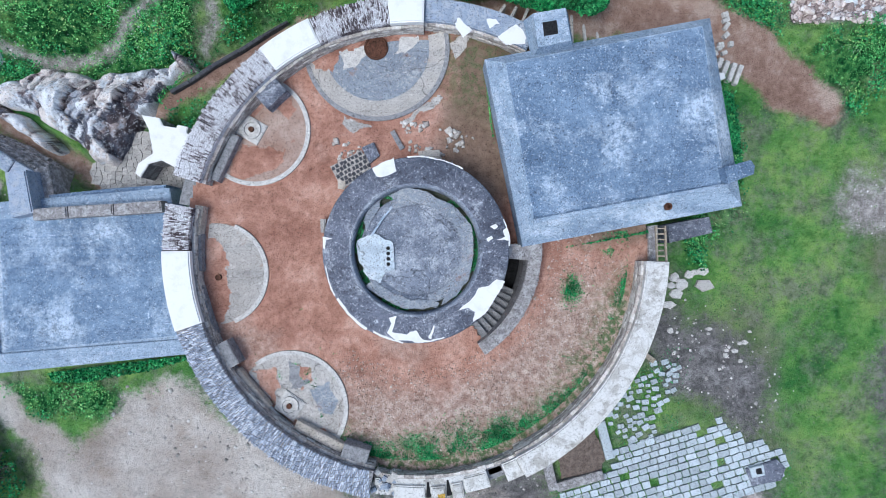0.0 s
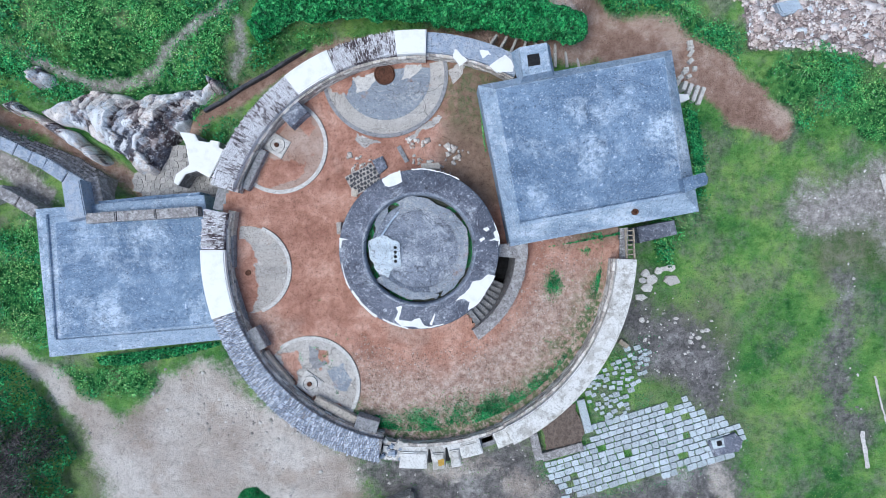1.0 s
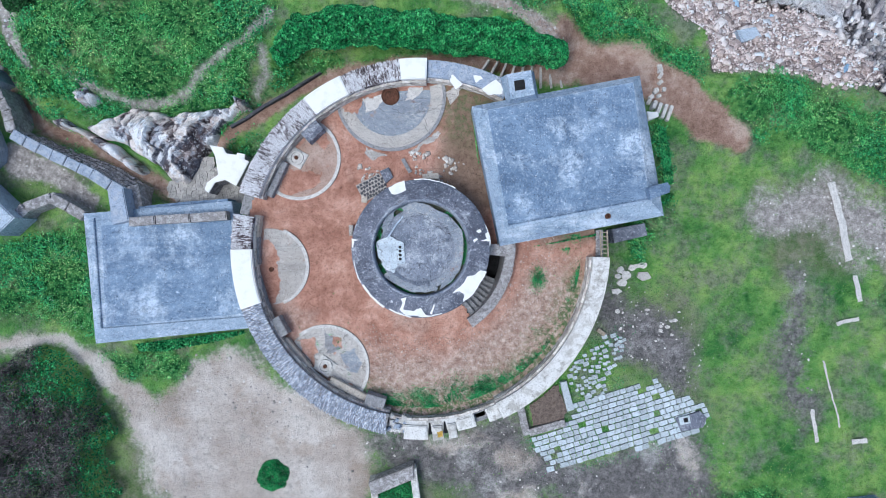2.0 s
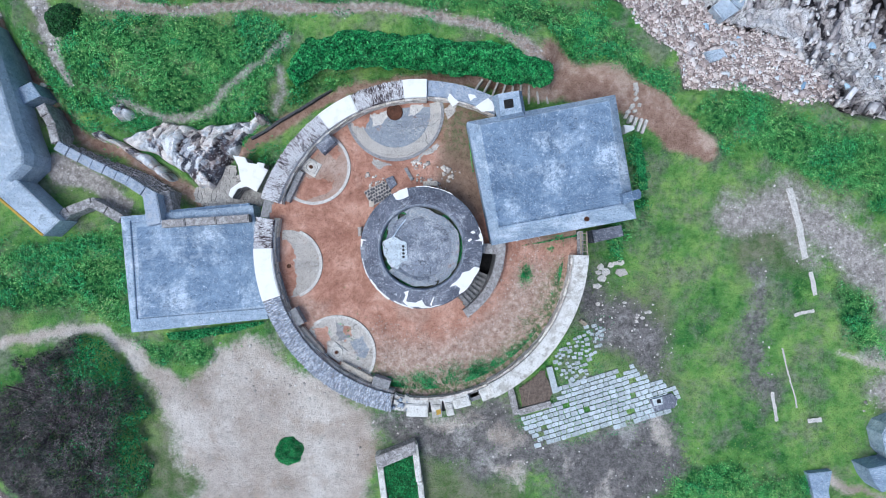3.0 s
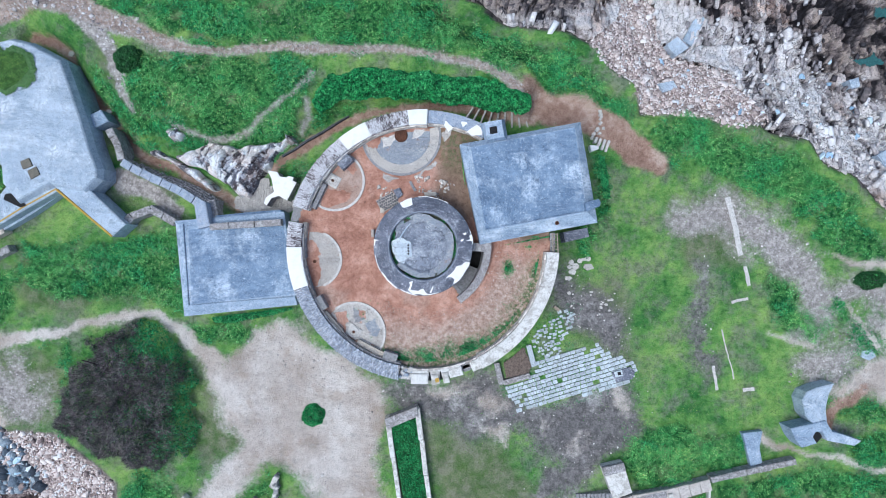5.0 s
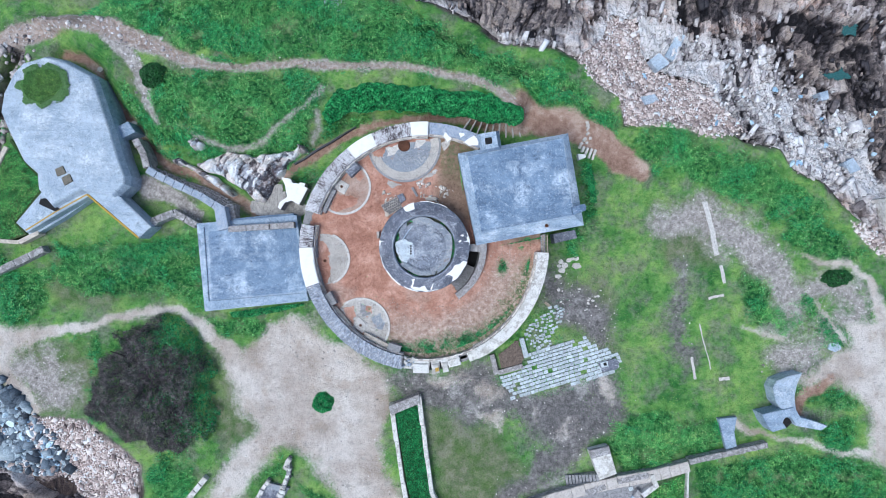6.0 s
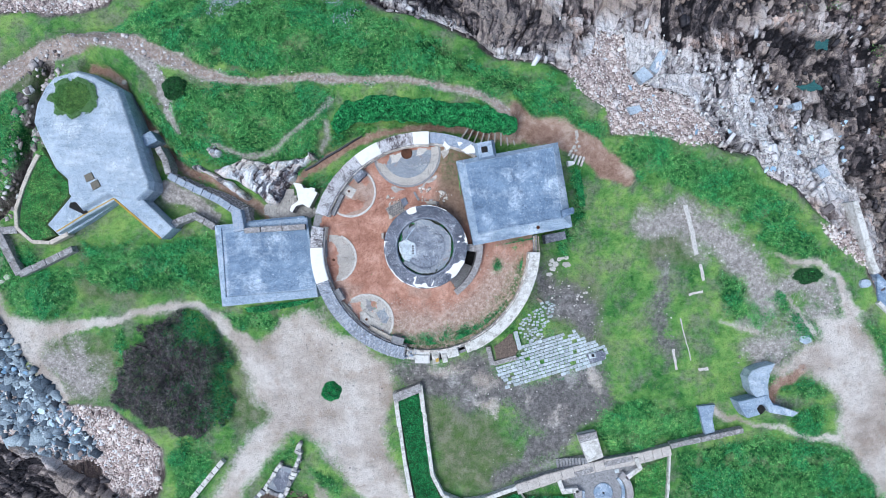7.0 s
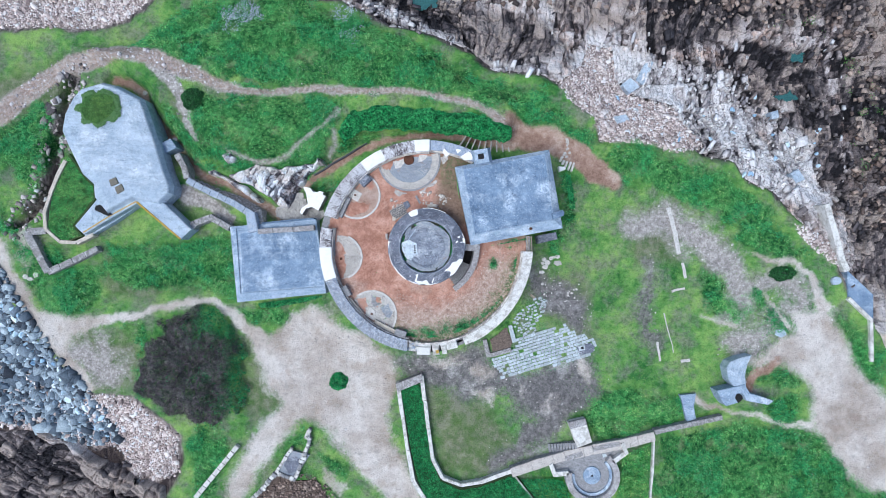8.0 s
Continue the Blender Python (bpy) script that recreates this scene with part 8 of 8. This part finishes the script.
filled("planter_plants", PLANTER, 190000, 0.042, M_HEDGE, 0.28, 0.25, "dense green plants filling the long planter")
TURF = [(-32.57, 12.50), (-31.81, 13.72), (-30.34, 14.22), (-28.82, 13.81), (-28.27, 12.39), (-29.07, 11.28), (-30.49, 10.47), (-31.86, 11.18)]
patch("turf_cap", TURF, 2.38, 12, simple("turf_soil", (0.05, 0.14, 0.04), (0.13, 0.22, 0.09), 0.95), bunker, "grassy turf cap", 0.25, 0.06, 0.12)
filled("turf_grass", shrink(TURF, 0.3), 15000, 0.03, M_GRASS, 2.46, 0.15, "grass on the bunker's turf cap")
BANK = [(-34.17, 8.65), (-32.71, 6.56), (-31.76, 5.61), (-31.76, 4.36), (-33.64, 1.95), (-32.91, 1.01), (-34.27, 0.49), (-35.42, 0.65), (-36.15, 1.85), (-35.95, 3.52), (-35.53, 5.62), (-34.90, 7.19)]
tagged(part("turf_bank", prism(BANK, -1.2, 0.45, 0), simple("bank_soil", (0.04, 0.09, 0.03), (0.12, 0.16, 0.07), 0.95)), "green turf bank beside the bunker", "bank", kind="structure")
filled("bank_herbs", BANK, 26000, 0.045, M_LUSH, 0.42, 0.25, "green herbs on the turf bank")


def yard_moss():
    r = np.random.default_rng(17)
    n = 60000
    a, d = r.uniform(-140, 5, n), R_IN - 0.22 - np.abs(r.normal(0, 0.55, n))
    x, y = CENTRE[0] + d * np.cos(np.radians(a)), CENTRE[1] + d * np.sin(np.radians(a))
    k = (fbm(x, y, 1.4, 4, 95) + 0.8 * np.exp(-(R_IN - d) / 0.35) - 0.45 + r.normal(0, 0.2, n) > 0) & (a > -112) | ((fbm(x, y, 0.5, 3, 96) + r.normal(0, 0.1, n) > 0.55) & (a > -115))
    x, y = x[k], y[k]
    stuff("yard_weeds", leaf_quads(np.stack([x, y, YARD_Z + r.uniform(0.02, 0.12, len(x))], 1), 0.027, 0.6), M_HEDGE, "green weeds along the foot of the parapet", "weeds")
    n = 9000
    a, d = r.uniform(0, 360, n), r.uniform(2.0, 2.34, n)
    x, y = DRUM[0] + d * np.cos(np.radians(a)), DRUM[1] + d * np.sin(np.radians(a))
    k = fbm(x, y, 0.8, 3, 97) > -0.12
    stuff("gutter_moss", leaf_quads(np.stack([x[k], y[k], 3.96 + r.uniform(0, 0.08, k.sum())], 1), 0.024, 0.6), M_HEDGE, "moss and grass in the drum's gutter", "moss")
    a, d = r.uniform(195, 250, 3000), 8.2 - np.abs(r.normal(0, 1.4, 3000))
    x, y = CENTRE[0] + d * np.cos(np.radians(a)), CENTRE[1] + d * np.sin(np.radians(a))
    k = (fbm(x, y, 0.5, 3, 98) > 0.42) & (np.hypot(x - DRUM[0], y - DRUM[1]) > 4.4)
    stuff("yard_tufts", leaf_quads(np.stack([x[k], y[k], YARD_Z + r.uniform(0.03, 0.1, k.sum())], 1), 0.04, 0.6), M_HEDGE, "small green tufts scattered over the red yard", "weeds")
    c = [(4.93, -1.56)][0]
    x, y = c[0] + r.normal(0, 0.2, 700), c[1] + r.normal(0, 0.28, 700)
    stuff("grass_tuft", leaf_quads(np.stack([x, y, YARD_Z + r.uniform(0.02, 0.12, 700)], 1), 0.035, 0.6), M_HEDGE, "single green grass tuft in the yard", "grass")


yard_moss()

# rubble along the moat and rock pools on the shore


def loose_rubble():
    x, y = scatter(9000, -44, -22, -2, 20)
    d = depth_along(MOAT, x, y)
    k = (d > -0.9) & (d < 0.35) & (RNG.random(len(x)) < 0.28) & ~bare(x, y)
    x, y = x[k], y[k]
    s = RNG.gamma(1.8, 0.05, len(x)) + 0.05
    stuff("moat_rubble", chunk_stones(x, y, ground_height(x, y) + 0.05, s, 1.4), M_SLABS, "grey rubble fallen along a dark moat", "rubble")
    x, y = scatter(1500, -40, -20, 8, 20)
    k = (along(GRAVEL_PATHS[6:8], x, y, 0.6) > RNG.uniform(0.2, 1.0, len(x))) & (RNG.random(len(x)) < 0.6)
    x, y = x[k], y[k]
    stuff("path_stones", chunk_stones(x, y, ground_height(x, y) + 0.02, RNG.gamma(2, 0.025, len(x)) + 0.03, 1.3), M_PALESLABS, "pale stones strewn along the path", "stones")


loose_rubble()
for k, q in enumerate(([(-2.99, 24.04), (-1.70, 24.32), (0.26, 23.92), (-0.02, 23.25), (-1.98, 23.25)], [(32.97, 15.03), (34.93, 15.37), (35.49, 14.64), (34.09, 14.25)], [(-4.78, 24.04), (-3.55, 24.37), (-3.32, 23.70), (-4.44, 23.48)], [(34.94, 19.06), (36.06, 19.29), (35.95, 18.17), (35.05, 18.28)])):
    lv = float(np.mean(ground_height(np.array([p[0] for p in q]), np.array([p[1] for p in q])))) + 0.5
    tagged(patch("rock_pool", q, lv, 70 + k, M_POOL, None, "", 0.3, 0.08), "still green rock pool on the shore", "water", kind="structure")
for q, h in (([(17.93, 15.84), (18.82, 16.51), (19.71, 15.62), (18.71, 14.95)], 0.9), ([(19.60, 16.51), (20.83, 18.73), (21.38, 18.29), (20.38, 16.06)], 0.6), ([(16.76, 12.35), (17.87, 12.57), (18.20, 12.02), (17.09, 11.69)], 0.6), ([(32.93, 13.33), (33.71, 13.55), (33.82, 12.78), (33.15, 12.67)], 0.7), ([(33.80, 6.99), (34.58, 7.43), (35.24, 6.44), (34.46, 6.11)], 0.6)):
    z = float(ground_height(np.array([q[0][0]]), np.array([q[0][1]]))[0])
    tagged(part("shore_block", prism(q, z - 0.4, z + h, 0.08), M_BUNKER), "pale blue-grey block lying on the shore rocks", "block", "blocks on the shore")

PIT = [(-14.50, -21.52), (-11.55, -21.63), (-9.24, -23.94), (-16.87, -23.94)]
qx, qy = scatter(5000, -18, -7, -26, -20)
qk = depth_in(PIT, qx, qy) > RNG.uniform(-0.5, 0.6, len(qx))
stuff("pit_rubble", chunk_stones(qx[qk], qy[qk], np.full(qk.sum(), 0.05), RNG.gamma(2, 0.016, qk.sum()) + 0.02, 1.3), M_BROWNSTONE, "brown rubble tipped into the ruin's pit", "rubble")

# ---- smaller things in the open ground ----
rnd = random.Random(33)


def flat_stones(pts, lo, hi, label, group, z=0.0, material=M_PALESTEP):
    for x, y in pts:
        m = rnd.randint(5, 7)
        r = rnd.uniform(lo, hi)
        a0 = rnd.uniform(0, 6.28)
        k = rnd.uniform(0.6, 1.0)
        g = float(ground_height(np.array([x]), np.array([y]))[0])
        poly = [(x + r * rnd.uniform(0.8, 1.15) * math.cos(a0 + 6.283 * j / m), y + r * k * rnd.uniform(0.8, 1.15) * math.sin(a0 + 6.283 * j / m)) for j in range(m)]
        tagged(part("flat_stone", prism(poly, g - 0.2, g + 0.12 + z, 0.03), material), label, "stone", group)


flat_stones([(9.94, -1.23), (10.22, -1.52), (9.98, -1.91), (9.79, -1.57), (10.83, -0.99), (11.16, -0.94), (10.56, -1.09), (9.69, -2.39)], 0.2, 0.36, "flat pale stone half sunk in the turf", "flat stones by the parapet")
flat_stones([(11.14, -1.54)], 0.4, 0.45, "large flat pinkish stone in the turf", "flat stones by the parapet", 0.1, M_BLOCK)
flat_stones([(11.38, -3.42), (11.36, -3.64), (12.13, -4.34), (12.49, -4.36), (12.68, -4.03), (12.90, -4.00), (12.11, -4.56), (12.73, -4.80), (13.14, -3.54), (9.74, -3.50)], 0.08, 0.16, "small pale block lying on dark soil", "small blocks on the soil")
flat_stones([(-38.54, -2.77), (-38.11, -2.98), (-37.59, -2.61)], 0.3, 0.34, "pale stone slab step at the pit", "slab steps")
flat_stones([(-27.70, 14.56), (-26.84, 12.21), (-24.92, 10.17)], 0.2, 0.26, "small pale stone set in the sunken path", "path stones", 0.02)
flat_stones([(31.94, -8.09)], 0.62, 0.66, "round pale concrete cover in the gravel", "concrete covers", 0.05, M_BUNKER)
flat_stones([(37.06, -3.20)], 0.5, 0.56, "pale concrete stump near the sea wall", "concrete covers", 0.2, M_BUNKER)
slab = thing("drain_slab", "grey concrete slab with a square drain at the paving's end", "slab")
part("slab", prism([(12.90, -9.38), (14.24, -8.97), (14.60, -9.33), (14.41, -9.86), (13.21, -10.10)], -0.2, 0.08, 0.03), M_LICHEN, slab)
part("drain_frame", prism([(13.02, -9.31), (13.60, -9.17), (13.69, -9.60), (13.14, -9.74)], -0.1, 0.16, 0.02), M_PAVER, slab, "pale drain frame")
part("drain_hole", prism([(13.26, -9.33), (13.50, -9.29), (13.55, -9.53), (13.31, -9.57)], 0.0, 0.172, 0), M_DARK, slab, "dark drain opening")
tagged(part("wooden_plank", strip([(8.60, -4.49), (8.99, -4.78)], 0.22, -0.1, 0.12, 0.02), M_RAIL), "short weathered plank lying by the parapet", "plank")
SOIL = [(4.92, -8.63), (6.40, -7.56), (6.89, -8.94), (6.70, -9.43), (4.98, -9.92)]
tagged(patch("bare_soil", SOIL, 0.02, 88, simple("brown_soil", (0.10, 0.075, 0.06), (0.24, 0.19, 0.165), 0.95), None, "", 0.12, 0.06, 0.03), "bare brown soil inside the low foundation", "soil", kind="stuff")
# green growth at the foot of the walls
filled("foot_grass", [(3.16, -0.11), (7.91, 0.84), (8.08, 0.93), (8.13, 0.54), (5.75, 0.11), (3.80, -0.19)], 5000, 0.05, M_HEDGE, YARD_Z, 0.16, "green grass at the foot of the blockhouse")
filled("foot_weeds", [(1.47, 6.72), (1.77, 6.51), (2.07, 4.13), (2.20, 3.05), (1.99, 3.26), (1.69, 4.78)], 2600, 0.045, M_LUSH, YARD_Z, 0.14, "weeds growing along the blockhouse wall")
filled("annex_grass", [(-16.99, -5.17), (-10.80, -4.40), (-10.53, -4.73), (-12.45, -5.28), (-15.20, -5.77), (-16.58, -5.77)], 9000, 0.06, M_HEDGE, 0.0, 0.25, "dark green grass along the annex wall")
# darker leaf colour here carries the blockhouse's shade on its east side
filled("east_grass", [(11.77, 7.02), (12.44, 6.66), (12.73, 5.09), (12.93, 3.40), (12.20, 3.40), (11.96, 5.33)], 6000, 0.06, M_HEDGE, -0.1, 0.25, "green grass along the blockhouse wall, darker for its shade")
qx, qy = scatter(420, -4.2, 1.2, 3.2, 5.2)
qk = (np.hypot(qx - DRUM[0], qy - DRUM[1]) > 3.4) & (fbm(qx, qy, 0.8, 3, 98) > 0.0) & (qy < 5.0 - 0.25 * np.abs(qx + 1.5))
stuff("drum_rubble", chunk_stones(qx[qk], qy[qk], np.full(qk.sum(), YARD_Z + 0.03), RNG.gamma(2, 0.02, qk.sum()) + 0.025, 1.3), M_INNERWALL, "broken stone rubble beside the drum", "rubble")
filled("bank_growth", [(16.99, -19.34), (19.92, -18.09), (19.59, -24.26), (16.19, -24.25), (16.88, -21.64)], 9000, 0.06, M_LUSH, 0.0, 0.3, "green herbs on the bank beside the bastion")
filled("bank_growth", [(7.41, -21.53), (10.44, -21.43), (11.96, -21.74), (12.38, -23.47), (12.79, -25.30), (10.44, -25.30)], 9000, 0.06, M_HEDGE, 0.0, 0.3, "green herbs on the bank beside the bastion")
